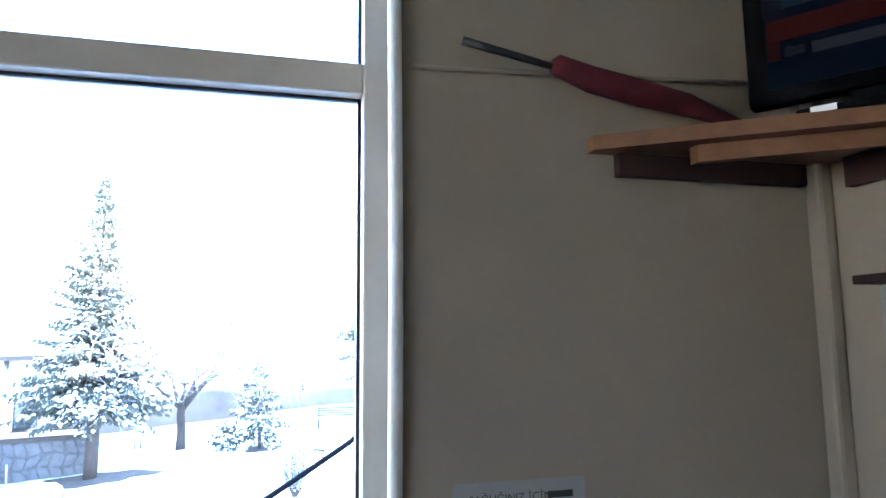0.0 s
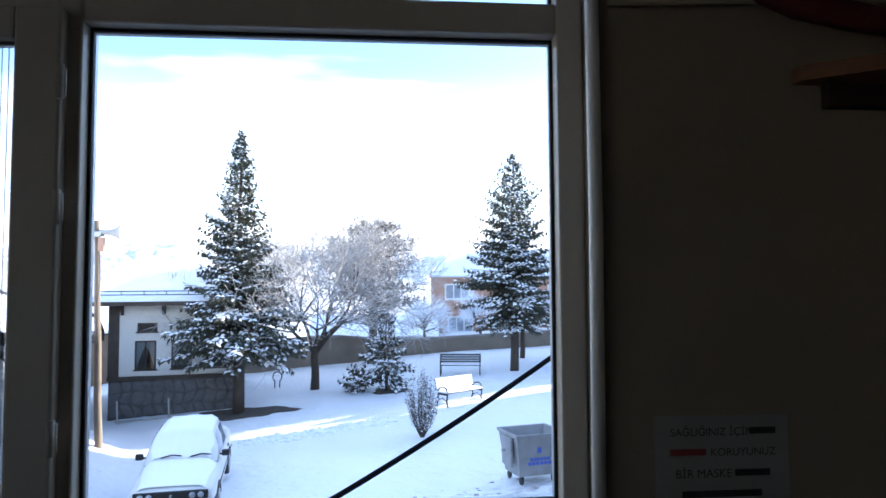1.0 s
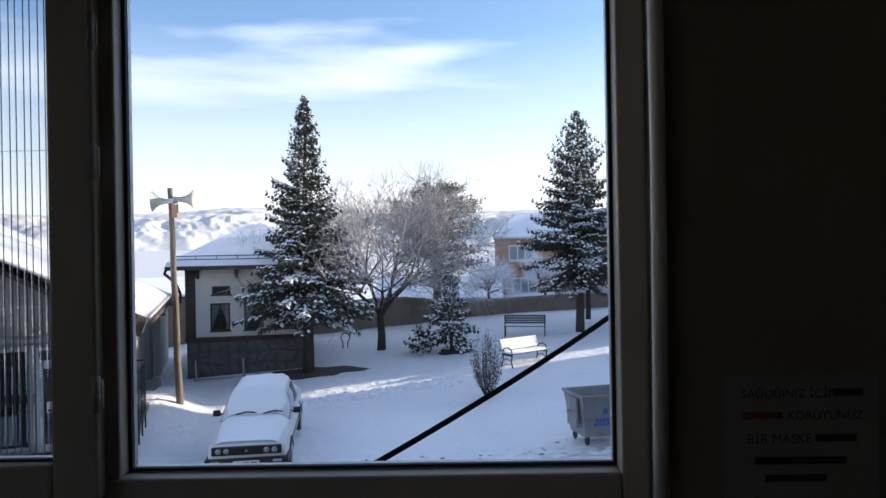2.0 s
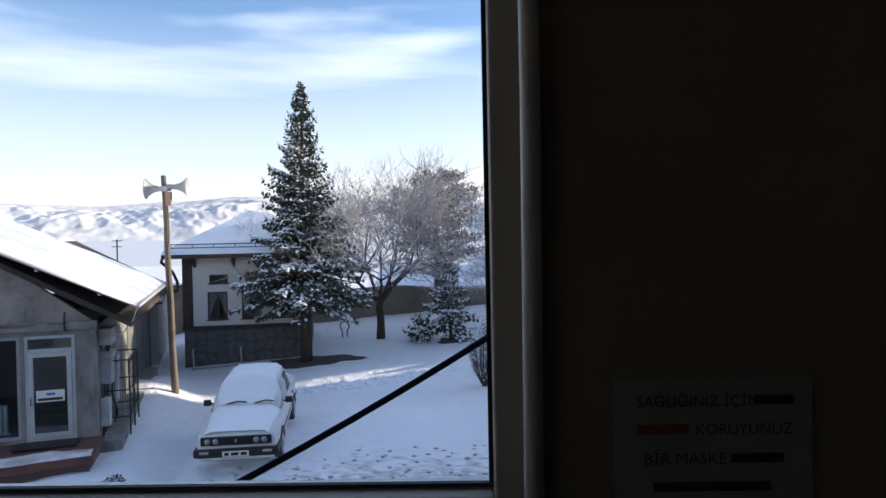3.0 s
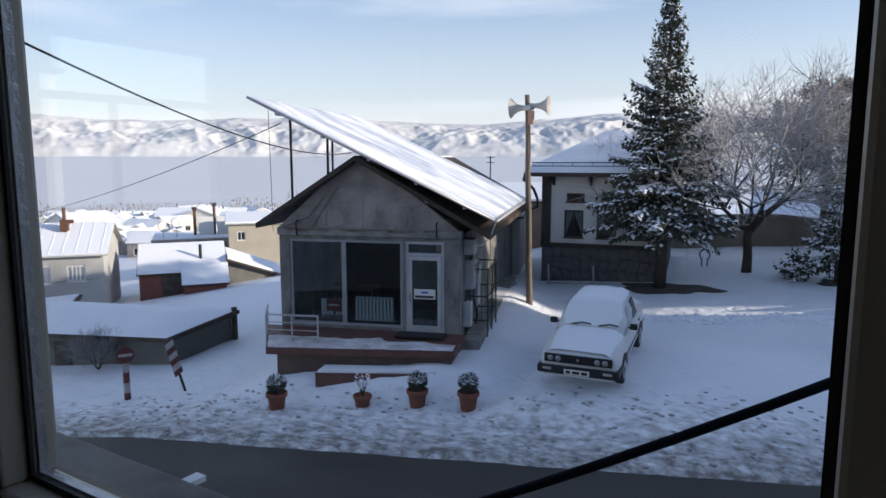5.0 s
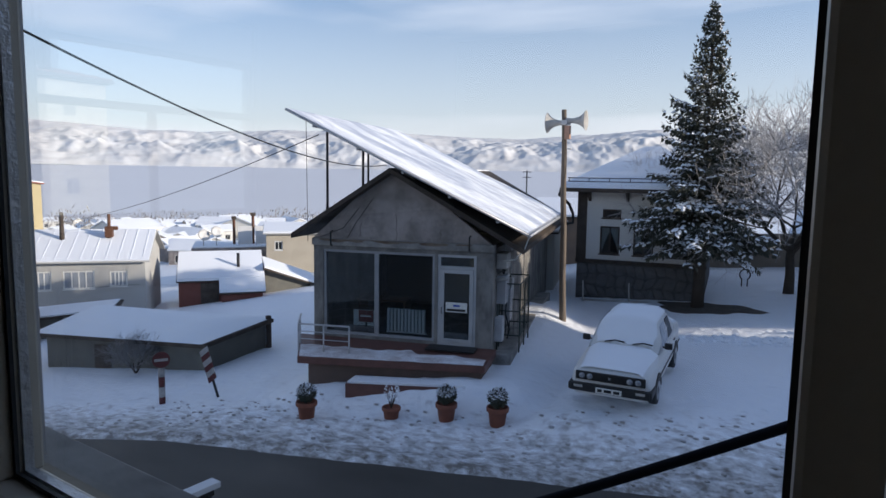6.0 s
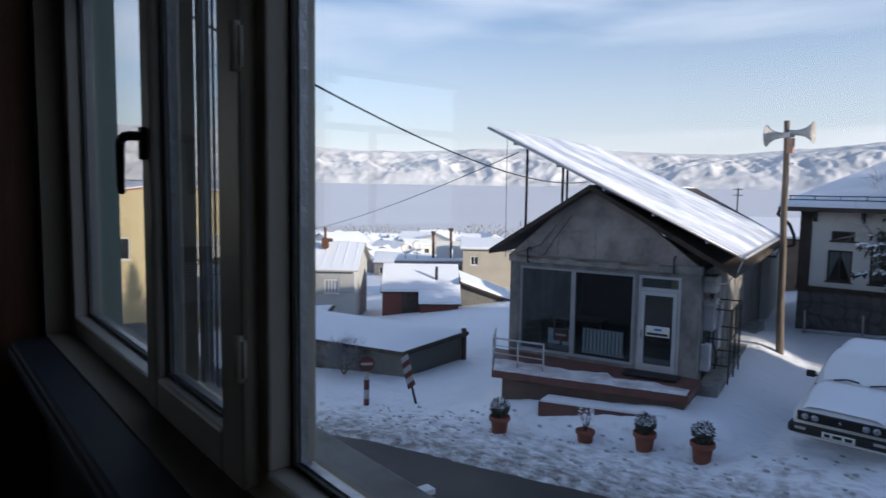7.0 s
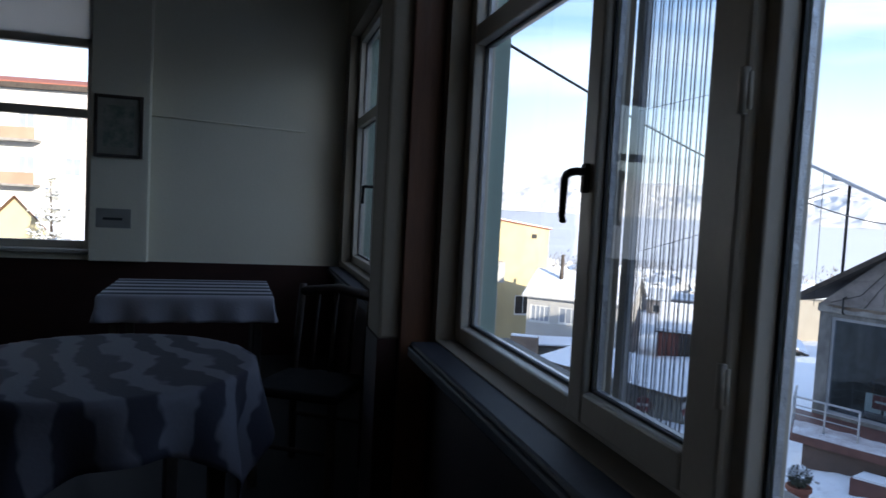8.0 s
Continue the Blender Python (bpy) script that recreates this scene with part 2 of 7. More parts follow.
M_FROST = mat("frosted_glass", (0.62, 0.65, 0.70), (0.30, 0.33, 0.38), 0.6, 0, 5, 30, 0.2, 0.5)
M_CHROME = mat("dull_chrome", (0.55, 0.55, 0.56), (0.45, 0.45, 0.46), 0.25, 0.9, 8, 80, 0.03)
M_LAMP = mat("headlamp_glass", (0.36, 0.38, 0.40), (0.24, 0.26, 0.29), 0.12, 0.3, 30, 120, 0.1)
M_BIN = mat("galvanised_bin", (0.33, 0.335, 0.345), (0.24, 0.245, 0.255), 0.55, 0.4, 4, 40, 0.12)
M_BLUE = mat("blue_print", (0.05, 0.10, 0.42), (0.07, 0.13, 0.46), 0.6)
M_RED = mat("red_paint", (0.27, 0.035, 0.03), (0.20, 0.03, 0.028), 0.5, 0, 8, 60, 0.05)
M_GREENMETAL = mat("dark_green_metal", (0.05, 0.07, 0.06), (0.035, 0.05, 0.045), 0.5, 0.2)
M_BENCHWOOD = mat("dark_bench_slats", (0.075, 0.085, 0.085), (0.05, 0.06, 0.06), 0.7, 0, 6, 50, 0.2)
M_BRICKWALL = mat("salmon_render", (0.47, 0.27, 0.19), (0.40, 0.22, 0.15), 0.85, 0, 1, 30, 0.15)
M_YELLOW = mat("yellow_render", (0.60, 0.50, 0.30), (0.52, 0.43, 0.25), 0.85, 0, 1, 30, 0.15)
M_PALEREND = mat("pale_grey_render", (0.50, 0.49, 0.46), (0.41, 0.40, 0.38), 0.88, 0, 0.9, 25, 0.25, 0.8)
M_REDROOF = mat("red_roof_tile", (0.40, 0.14, 0.09), (0.30, 0.10, 0.07), 0.8, 0, 2, 30, 0.2)
M_SHED = mat("grey_green_block_wall", (0.17, 0.165, 0.145), (0.11, 0.11, 0.10), 0.92, 0, 2, 24, 0.4, 0.8)
M_REDWOOD = mat("brownish_red_cladding", (0.22, 0.075, 0.055), (0.14, 0.05, 0.04), 0.8, 0, 3, 30, 0.2, 0.8, (8, 8, 1))
M_CONC = mat("concrete", (0.36, 0.34, 0.31), (0.15, 0.14, 0.13), 0.92, 0, 2.2, 18, 0.4, 0.5)
M_FOG = mat("valley_mist", (0.68, 0.70, 0.735), (0.62, 0.64, 0.68), 1.0, 0, 0.004, 0.03, 0.0, 0.9, (1, 1, 1), 0.0)
M_MOUNT = mat("snowy_mountain", (0.80, 0.795, 0.785), (0.60, 0.59, 0.58), 1.0, 0, 0.010, 0.05, 0.0, 0.5, (1, 1, 1.4), 0.0)
# opaque panes with the sky's reflection put into the base colour
M_PALEGLASS = mat("painted_sky_glass", (0.34, 0.37, 0.41), (0.24, 0.27, 0.31), 0.12, 0, 1.5, 30, 0.0, 0.7)
M_PARKWALL = mat("brown_grey_park_wall", (0.26, 0.215, 0.17), (0.17, 0.145, 0.12), 0.92, 0, 1.4, 16, 0.4, 0.7)
M_BARN = mat("brown_barn_render", (0.24, 0.17, 0.125), (0.15, 0.11, 0.085), 0.9, 0, 1.5, 18, 0.35, 0.7)
M_BEIGE = mat("beige_render", (0.50, 0.44, 0.35), (0.42, 0.37, 0.29), 0.88, 0, 1, 30, 0.2)
M_DISH = mat("white_dish_enamel", (0.70, 0.69, 0.67), (0.58, 0.57, 0.55), 0.5, 0, 4, 50, 0.05)
M_TWIGDARK = mat("grey_brush", (0.20, 0.19, 0.18), (0.30, 0.29, 0.29), 0.9)


# ---- mesh helpers ----
def part(name, bm, material, parent=None, label="", smooth=False):
    """Links a bmesh as one mesh object under a thing, and frees it."""
    me = bpy.data.meshes.new(name)
    bm.normal_update()
    bm.to_mesh(me)
    bm.free()
    for m in (material if isinstance(material, (list, tuple)) else [material]):
        me.materials.append(m)
    if smooth:
        me.polygons.foreach_set("use_smooth", [True] * len(me.polygons))
    ob = new(name, me)
    if parent is not None:
        ob.parent = parent
    if label:
        ob["label"] = label
    return ob


def thing(name, m, label, category, group="", kind=""):
    ob = new(name)
    ob.matrix_world = m
    ob.empty_display_size = 0.1
    return tagged(ob, label, category, group, kind)


def B(bm, x0, x1, y0, y1, z0, z1, bevel=0.0, mi=0):
    """A box, its edges rounded when bevel is given."""
    r = bmesh.ops.create_cube(bm, size=1.0, matrix=Matrix.Translation(((x0 + x1) / 2, (y0 + y1) / 2, (z0 + z1) / 2)) @ Matrix.Diagonal((abs(x1 - x0), abs(y1 - y0), abs(z1 - z0), 1)))
    vs = r["verts"]
    if bevel > 0:
        es = list({e for v in vs for e in v.link_edges})
        bmesh.ops.bevel(bm, geom=es, offset=bevel, segments=2, profile=0.5, affect="EDGES")
    if mi:
        for v in vs:
            if v.is_valid:
                for f in v.link_faces:
                    f.material_index = mi
    return vs


def boxpart(name, dims, material, parent=None, label="", bevel=0.0):
    bm = bmesh.new()
    B(bm, *dims, bevel=bevel)
    return part(name, bm, material, parent, label)


def tube(bm, pts, radii, sides=8, caps=True):
    """A round bar through points, with a radius for each."""
    pts = [Vector(p) for p in pts]
    if not isinstance(radii, (list, tuple)):
        radii = [radii] * len(pts)
    rings = []
    for i, p in enumerate(pts):
        d = (pts[min(i + 1, len(pts) - 1)] - pts[max(i - 1, 0)]).normalized()
        a = d.orthogonal().normalized() if i == 0 else (rings_axis - d * rings_axis.dot(d)).normalized()
        rings_axis = a
        b = d.cross(a)
        rings.append([bm.verts.new(p + (a * math.cos(2 * math.pi * k / sides) + b * math.sin(2 * math.pi * k / sides)) * radii[i]) for k in range(sides)])
    for r0, r1 in zip(rings, rings[1:]):
        for k in range(sides):
            bm.faces.new((r0[k], r0[(k + 1) % sides], r1[(k + 1) % sides], r1[k]))
    if caps:
        bm.faces.new(rings[0][::-1])
        bm.faces.new(rings[-1])


def tubepart(name, pts, radii, material, parent=None, label="", sides=8):
    bm = bmesh.new()
    tube(bm, pts, radii, sides)
    return part(name, bm, material, parent, label, smooth=True)


def lathe(bm, profile, sides=20, cx=0.0, cy=0.0, wob=0.0):
    """Turns a list of (radius, z) about the upright axis."""
    rings = []
    for r, z in profile:
        rings.append([bm.verts.new((cx + r * math.cos(2 * math.pi * k / sides), cy + r * math.sin(2 * math.pi * k / sides), z)) for k in range(sides)])
    for r0, r1 in zip(rings, rings[1:]):
        for k in range(sides):
            bm.faces.new((r0[k], r0[(k + 1) % sides], r1[(k + 1) % sides], r1[k]))
    bm.faces.new(rings[0][::-1])
    bm.faces.new(rings[-1])


def slab(bm, corners, thick):
    """A four-sided plate with its top at the corners, thick metres deep straight down."""
    top = [bm.verts.new(c) for c in corners]
    low = [bm.verts.new((c[0], c[1], c[2] - thick)) for c in corners]
    bm.faces.new(top)
    bm.faces.new(low[::-1])
    for k in range(len(corners)):
        bm.faces.new((top[k], low[k], low[(k + 1) % len(corners)], top[(k + 1) % len(corners)]))


def fbm(x, y, s, o=4):
    return noise.fractal(Vector((x * s, y * s, 3.7)), 1.0, 2.0, o)


# ---- ground ----
def gz(x, y):
    """The ground's height: rising gently to the back and the east, falling to the valley in the west and beyond the park."""
    z = 0.045 * min(max(y - 11, 0), 32) + 0.05 * (min(max(x, -12), 16) + 7)
    z -= 0.13 * min(max(-12 - x, 0), 45) + 0.05 * max(-57 - x, 0)
    z -= 0.05 * max(y - 62, 0)
    return max(z, -44)


def lump(x, y):
    """Trodden, drifted snow."""
    d = y - (ROAD_Y + ROAD_S * x)
    k = 1.0 if -1 < d < 4 else 0.45
    z = 0.05 * fbm(x, y, 0.35) + k * 0.04 * fbm(x, y, 2.2) - k * 0.07 * max(0.0, noise.noise(Vector((x * 3.4, y * 3.4, 1.0))) - 0.25)
    if d < 0:
        z = -0.12
    elif d < 0.7:
        z = z * d / 0.7 - 0.10 * (1 - d / 0.7) + 0.07 * math.sin(math.pi * d / 0.7)
    return z


def graded(a, b, step, far_lo, far_hi):
    v = list(np.arange(a, b + 1e-6, step))
    g, s = v[0], step
    while g > far_lo:
        s *= 1.35
        g -= s
        v.insert(0, g)
    g, s = v[-1], step
    while g < far_hi:
        s *= 1.35
        g += s
        v.append(g)
    return v


def grid_object(name, xs, ys, height, material):
    nx = len(xs)
    verts = [(x, y, height(x, y)) for y in ys for x in xs]
    faces = [(j * nx + i, j * nx + i + 1, (j + 1) * nx + i + 1, (j + 1) * nx + i) for j in range(len(ys) - 1) for i in range(nx - 1)]
    me = bpy.data.meshes.new(name)
    me.from_pydata(verts, [], faces)
    me.polygons.foreach_set("use_smooth", [True] * len(faces))
    me.materials.append(material)
    return new(name, me)


def smooth(v, a, b):
    q = min(max((v - a) / (b - a), 0.0), 1.0)
    return q * q * (3 - 2 * q)


def shop_bank(x, y):
    """Snow banked up along the shop's step and its east side."""
    a, dx, dy = radians(19.6), x + 12.46, y - 12.35
    u, v = dx * math.cos(a) + dy * math.sin(a), -dx * math.sin(a) + dy * math.cos(a)
    want = 0.02 + 0.56 * smooth(u, -0.6, 4.6) + 0.05 * max(v, 0)
    k = smooth(v, -2.75, -1.6) * smooth(u, -0.6, 0.8) * (1 - smooth(u, 5.5, 7.4)) * (1 - smooth(v, 6.0, 11.0))
    return k * max(0.0, want - gz(x, y))


def verge(x, y):
    """The raised stand beside the road where the car is parked."""
    return 0.31 * smooth(x, -6.3, -5.0) * (1 - smooth(x, -1.6, 1.0)) * smooth(y, 10.6, 12.3) * (1 - smooth(y, 16.6, 19.2))


def ground_height(x, y):
    near = -24 < x < 18 and 1 < y < 44
    return gz(x, y) + max(shop_bank(x, y), verge(x, y)) + (lump(x, y) if near else -0.12 if y < ROAD_Y + ROAD_S * x else 0.0)


ground = grid_object("ground", graded(-19, 13, 0.16, -1500, 900), graded(3.5, 34, 0.16, -400, 1500), ground_height, M_GROUND)
tagged(ground, "snow-covered ground with footprints and drifts", "ground", kind="structure")

# the road, a cleared strip that follows the slope below the building
me = bpy.data.meshes.new("road")
rv, rf = [], []
xs = list(np.arange(-70, 45.1, 0.5))
for x in xs:
    edge = ROAD_Y + ROAD_S * x
    for k in range(9):
        y = edge + 0.35 - 0.85 * k + (0.16 * fbm(x, 2.0, 0.6) if k == 0 else 0)
        rv.append((x, y, gz(x, y) - 0.075 + 0.012 * fbm(x, y, 0.8)))
for i in range(len(xs) - 1):
    for k in range(8):
        a = i * 9 + k
        rf.append((a, a + 1, a + 10, a + 9))
me.from_pydata(rv, [], rf)
me.polygons.foreach_set("use_smooth", [True] * len(rf))
me.materials.append(M_ROAD)
tagged(new("road", me), "dark wet asphalt road with slush at its edge", "road", kind="structure")

def outline(q, form):
    """Value at q along a short profile of (place, value) pairs."""
    for (a, va), (b, vb) in zip(form, form[1:]):
        if q <= b:
            return va + (vb - va) * (q - a) / (b - a)
    return form[-1][1]


# valley mist and the mountains beyond it
mist = grid_object("valley_mist", graded(-200, 200, 100, -4600, 2500), graded(-200, 400, 100, -2500, 4600), lambda x, y: -27.0 + 44.0 * min(max((math.hypot(x, y) - 400) / 2200, 0), 1) + 1.0 * fbm(x, y, 0.006), M_FOG)
tagged(mist, "flat white sea of mist filling the valley", "mist", kind="structure")


CREST = ((-150, 210), (-85, 300), (-71, 345), (-66, 262), (-59, 228), (-49, 240), (-40, 250), (-28, 222), (-18, 282), (0, 250), (65, 230))


def mountain_height(a, r):
    """A broad slope rising to its crest, cut by gullies that run downhill."""
    deg = math.degrees(a)
    top = outline(deg, CREST)
    x, y, k = r * math.sin(a), r * math.cos(a), min(max((r - 2500) / 1650, 0), 1)
    w = 60 * noise.noise(Vector((x * 0.0022, y * 0.0022, 4.1)))
    t = 3300 * a + w
    big = noise.noise(Vector((x * 0.0016, y * 0.0016, 0.3)))
    g = 0.0
    for f, amp, o in ((0.0036, 28, 1.3), (0.0085, 14, 2.3), (0.021, 7, 5.3), (0.05, 3, 8.3)):
        g += amp * (1.0 - 2.2 * abs(noise.noise(Vector((t * f, r * f * 0.55, o)))))
    fine = 4 * noise.noise(Vector((x * 0.06, y * 0.06, 7.3)))
    body = top * (0.10 + 0.90 * k ** 0.85) + 55 * big * math.sin(math.pi * k)
    return body - 16 + (g * (1.15 - 0.9 * k) + fine) * min(1.0, 3 * k + 0.15)


verts, faces = [], []
na, nr = 1100, 84
for j in range(nr):
    r = 2500 + 1700 * j / (nr - 1)
    for i in range(na):
        a = radians(-125 + 175 * i / (na - 1))
        verts.append((r * math.sin(a), r * math.cos(a), mountain_height(a, r)))
for j in range(nr - 1):
    for i in range(na - 1):
        q = j * na + i
        faces.append((q, q + 1, q + na + 1, q + na))
me = bpy.data.meshes.new("mountain_range")
me.from_pydata(verts, [], faces)
me.polygons.foreach_set("use_smooth", [True] * len(faces))
me.materials.append(M_MOUNT)
tagged(new("mountain_range", me), "distant snow-covered mountain range with bare ridges", "mountains", kind="structure")

# ---- the room ----
FLOOR, CEIL = 4.10, 7.15
RX0, RX1, RY0 = -5.40, 1.80, -8.60      # room: west wall, east wall, south wall (faces); the window wall's face is at y = WF
WF = -0.13                               # inner face of the window wall
GY = 0.0                                 # glass plane
WOUT = 0.11                              # outer face


def wall_with_holes(name, axis, a0, a1, b0, b1, z0, z1, holes, material, label):
    """A wall along x ('x') or y ('y') from a0 to a1, b0..b1 thick, with rectangular openings (lo, hi, zlo, zhi)."""
    bm = bmesh.new()
    cuts = sorted({a0, a1, *[h[0] for h in holes], *[h[1] for h in holes]})
    for lo, hi in zip(cuts, cuts[1:]):
        hs = [h for h in holes if h[0] <= lo + 1e-6 and h[1] >= hi - 1e-6]
        spans, zc = [], z0
        for h in sorted(hs, key=lambda q: q[2]):
            spans.append((zc, h[2]))
            zc = h[3]
        spans.append((zc, z1))
        for s0, s1 in spans:
            if s1 - s0 > 1e-4:
                if axis == "x":
                    B(bm, lo, hi, b0, b1, s0, s1)
                else:
                    B(bm, b0, b1, lo, hi, s0, s1)
    bmesh.ops.remove_doubles(bm, verts=bm.verts, dist=1e-5)
    return tagged(part(name, bm, material), label, "wall", kind="structure")


W1 = (-2.10, 0.666, 4.90, 6.80)
W2 = (-5.15, -2.56, 4.94, 6.80)
WW = (-4.60, -2.08, 4.96, 7.02)
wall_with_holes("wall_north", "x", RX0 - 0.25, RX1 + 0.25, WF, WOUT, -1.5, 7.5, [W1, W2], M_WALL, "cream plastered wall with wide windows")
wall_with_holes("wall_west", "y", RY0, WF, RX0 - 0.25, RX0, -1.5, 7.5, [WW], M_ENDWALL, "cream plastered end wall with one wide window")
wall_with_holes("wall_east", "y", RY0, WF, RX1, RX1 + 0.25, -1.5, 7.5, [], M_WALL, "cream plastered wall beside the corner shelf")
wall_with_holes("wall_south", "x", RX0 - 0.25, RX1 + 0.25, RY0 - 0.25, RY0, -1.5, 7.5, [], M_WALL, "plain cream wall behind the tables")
tagged(boxpart("floor", (RX0, RX1, RY0, WF, FLOOR - 0.2, FLOOR), M_FLOOR), "dark tiled floor of the room", "floor", kind="structure")
tagged(boxpart("ceiling", (RX0 - 0.25, RX1 + 0.25, RY0 - 0.25, WOUT, 7.5, 7.7), M_CEIL), "white plastered ceiling", "ceiling", kind="structure")
boxes = [("wainscot", (RX0 + 0.0, RX0 + 0.018, RY0, WF - 0.02, FLOOR, 4.875)), ("wainscot", (RX0 + 0.02, -2.25, WF - 0.016, WF, FLOOR, 4.875)), ("wainscot", (-2.10, RX1, WF - 0.016, WF, FLOOR, 4.80))]
for nm, d in boxes:
    tagged(boxpart(nm, d, M_WALLD), "dark red-brown painted lower wall", "wainscot", kind="structure")
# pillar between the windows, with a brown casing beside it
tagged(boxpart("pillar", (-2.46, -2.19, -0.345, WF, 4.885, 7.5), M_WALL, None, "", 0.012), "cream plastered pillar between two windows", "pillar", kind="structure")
tagged(boxpart("pillar_base", (-2.465, -2.185, -0.35, WF - 0.017, FLOOR, 4.885), M_WALLD), "dark painted foot of the pillar", "pillar", kind="structure")
tagged(boxpart("casing", (-2.189, -2.160, -0.262, WF, FLOOR, 7.5), M_BROWN, None, "", 0.006), "brown wooden casing beside the pillar", "casing", kind="structure")
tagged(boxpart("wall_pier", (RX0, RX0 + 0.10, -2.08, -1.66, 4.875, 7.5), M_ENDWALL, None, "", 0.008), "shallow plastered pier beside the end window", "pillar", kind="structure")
tagged(boxpart("corner_pier", (1.75, RX1, WF - 0.05, WF, 4.80, 7.5), M_WALL, None, "", 0.012), "plastered corner column", "pillar", kind="structure")


def frame_rect(bm, x0, x1, z0, z1, w, y0, y1, bev=0.006):
    B(bm, x0, x0 + w, y0, y1, z0, z1, bev)
    B(bm, x1 - w, x1, y0, y1, z0, z1, bev)
    B(bm, x0 + w, x1 - w, y0, y1, z0, z0 + w, bev)
    B(bm, x0 + w, x1 - w, y0, y1, z1 - w, z1, bev)


def glazed(parent, x0, x1, z0, z1, y=GY):
    """A double pane with its rubber seal and perforated spacer, between the beads."""
    g = bmesh.new()
    B(g, x0 - 0.012, x1 + 0.012, y - 0.003, y + 0.003, z0 - 0.012, z1 + 0.012)
    p = part("pane", g, M_GLASS, parent, "clear window pane")
    p.visible_shadow = False
    s = bmesh.new()
    frame_rect(s, x0 - 0.010, x1 + 0.010, z0 - 0.010, z1 + 0.010, 0.013, y + 0.004, y + 0.018, 0)
    part("spacer", s, M_SPACER, p)
    r = bmesh.new()
    frame_rect(r, x0 - 0.004, x1 + 0.004, z0 - 0.004, z1 + 0.004, 0.008, y - 0.010, y - 0.004, 0)
    part("seal", r, M_RUBBER, p)
    return p


def window_wide(name, x0, x1, z0, z1, posts, transom, label):
    """Fixed plastic frame in three bays with fanlights above."""
    w = thing(name, Matrix.Identity(4), label, "window", kind="structure")
    bm = bmesh.new()
    frame_rect(bm, x0, x1, z0, z1, 0.062, -0.052, 0.035)
    part("window_frame", bm, M_PVC, w)
    for px0, px1 in posts:
        boxpart("mullion", (px0, px1, -0.050, 0.037, z0 + 0.062, z1 - 0.062), M_PVC, w, "", 0.005)
    edges = [x0 + 0.062] + [v for p in posts for v in p] + [x1 - 0.062]
    for a, b in zip(edges[0::2], edges[1::2]):
        boxpart("transom", (a, b, -0.048, 0.034, transom, transom + 0.075), M_PVC, w, "", 0.005)
    return w, edges


win, ed = window_wide("window_1", *W1, [(-1.075, -1.035), (-0.512, -0.462)], 6.052, "wide white plastic window with fixed panes, a casement and fanlights")
for a, b in ((ed[0], ed[1]), (ed[2], ed[3]), (ed[4], ed[5])):
    glazed(win, a + 0.004, b - 0.004, 6.135, W1[3] - 0.07)
glazed(win, ed[0] + 0.004, ed[1] - 0.004, 4.968, 6.048)
glazed(win, ed[4] + 0.004, ed[5] - 0.004, 4.968, 6.048)
# casement with handle, hinges and a pleated insect screen behind it
sx0, sx1, sz0, sz1 = -1.05, -0.492, 4.925, 6.075
cas = boxpart("casement", (sx0, sx0 + 0.072, -0.078, -0.012, sz0, sz1), M_PVC, win, "white plastic casement, closed", 0.008)
for d in ((sx1 - 0.10, sx1, -0.078, -0.012, sz0, sz1), (sx0 + 0.072, sx1 - 0.10, -0.078, -0.012, sz0, sz0 + 0.078), (sx0 + 0.072, sx1 - 0.10, -0.078, -0.012, sz1 - 0.075, sz1)):
    boxpart("sash_rail", d, M_PVC, cas, "", 0.008)
g = glazed(win, sx0 + 0.074, sx1 - 0.102, sz0 + 0.08, sz1 - 0.077, -0.045)
for hz in (5.905, 5.635, 5.15):
    bm = bmesh.new()
    tube(bm, [(-0.490, -0.086, hz - 0.037), (-0.490, -0.086, hz + 0.037)], 0.0085, 10)
    B(bm, -0.500, -0.480, -0.084, -0.076, hz - 0.030, hz + 0.030)
    part("hinge", bm, M_PVC, win, "", True)
bm = bmesh.new()
B(bm, -1.030, -1.000, -0.090, -0.078, 5.475, 5.545, 0.004)
tube(bm, [(-1.015, -0.088, 5.525), (-1.015, -0.108, 5.525), (-1.022, -0.118, 5.523), (-1.044, -0.120, 5.517)], 0.010, 10)
tube(bm, [(-1.040, -0.120, 5.520), (-1.050, -0.121, 5.507), (-1.053, -0.121, 5.42), (-1.048, -0.121, 5.407), (-1.038, -0.121, 5.406)], [0.010, 0.010, 0.0085, 0.008, 0.006], 10)
part("window_handle", bm, M_BLACK, cas, "dark lever handle turned down", True)


# ---- pieces shared by the buildings ----
def holed(bm, x0, x1, y0, y1, z0, z1, holes):
    """A wall along local x with openings (xlo, xhi, zlo, zhi), one above another where they share x."""
    cuts = sorted({x0, x1, *[h[0] for h in holes], *[h[1] for h in holes]})
    for lo, hi in zip(cuts, cuts[1:]):
        zc = z0
        for h in sorted([h for h in holes if h[0] <= lo + 1e-6 and h[1] >= hi - 1e-6], key=lambda q: q[2]):
            if h[2] - zc > 1e-4:
                B(bm, lo, hi, y0, y1, zc, h[2])
            zc = h[3]
        if z1 - zc > 1e-4:
            B(bm, lo, hi, y0, y1, zc, z1)
    bmesh.ops.remove_doubles(bm, verts=bm.verts, dist=1e-5)


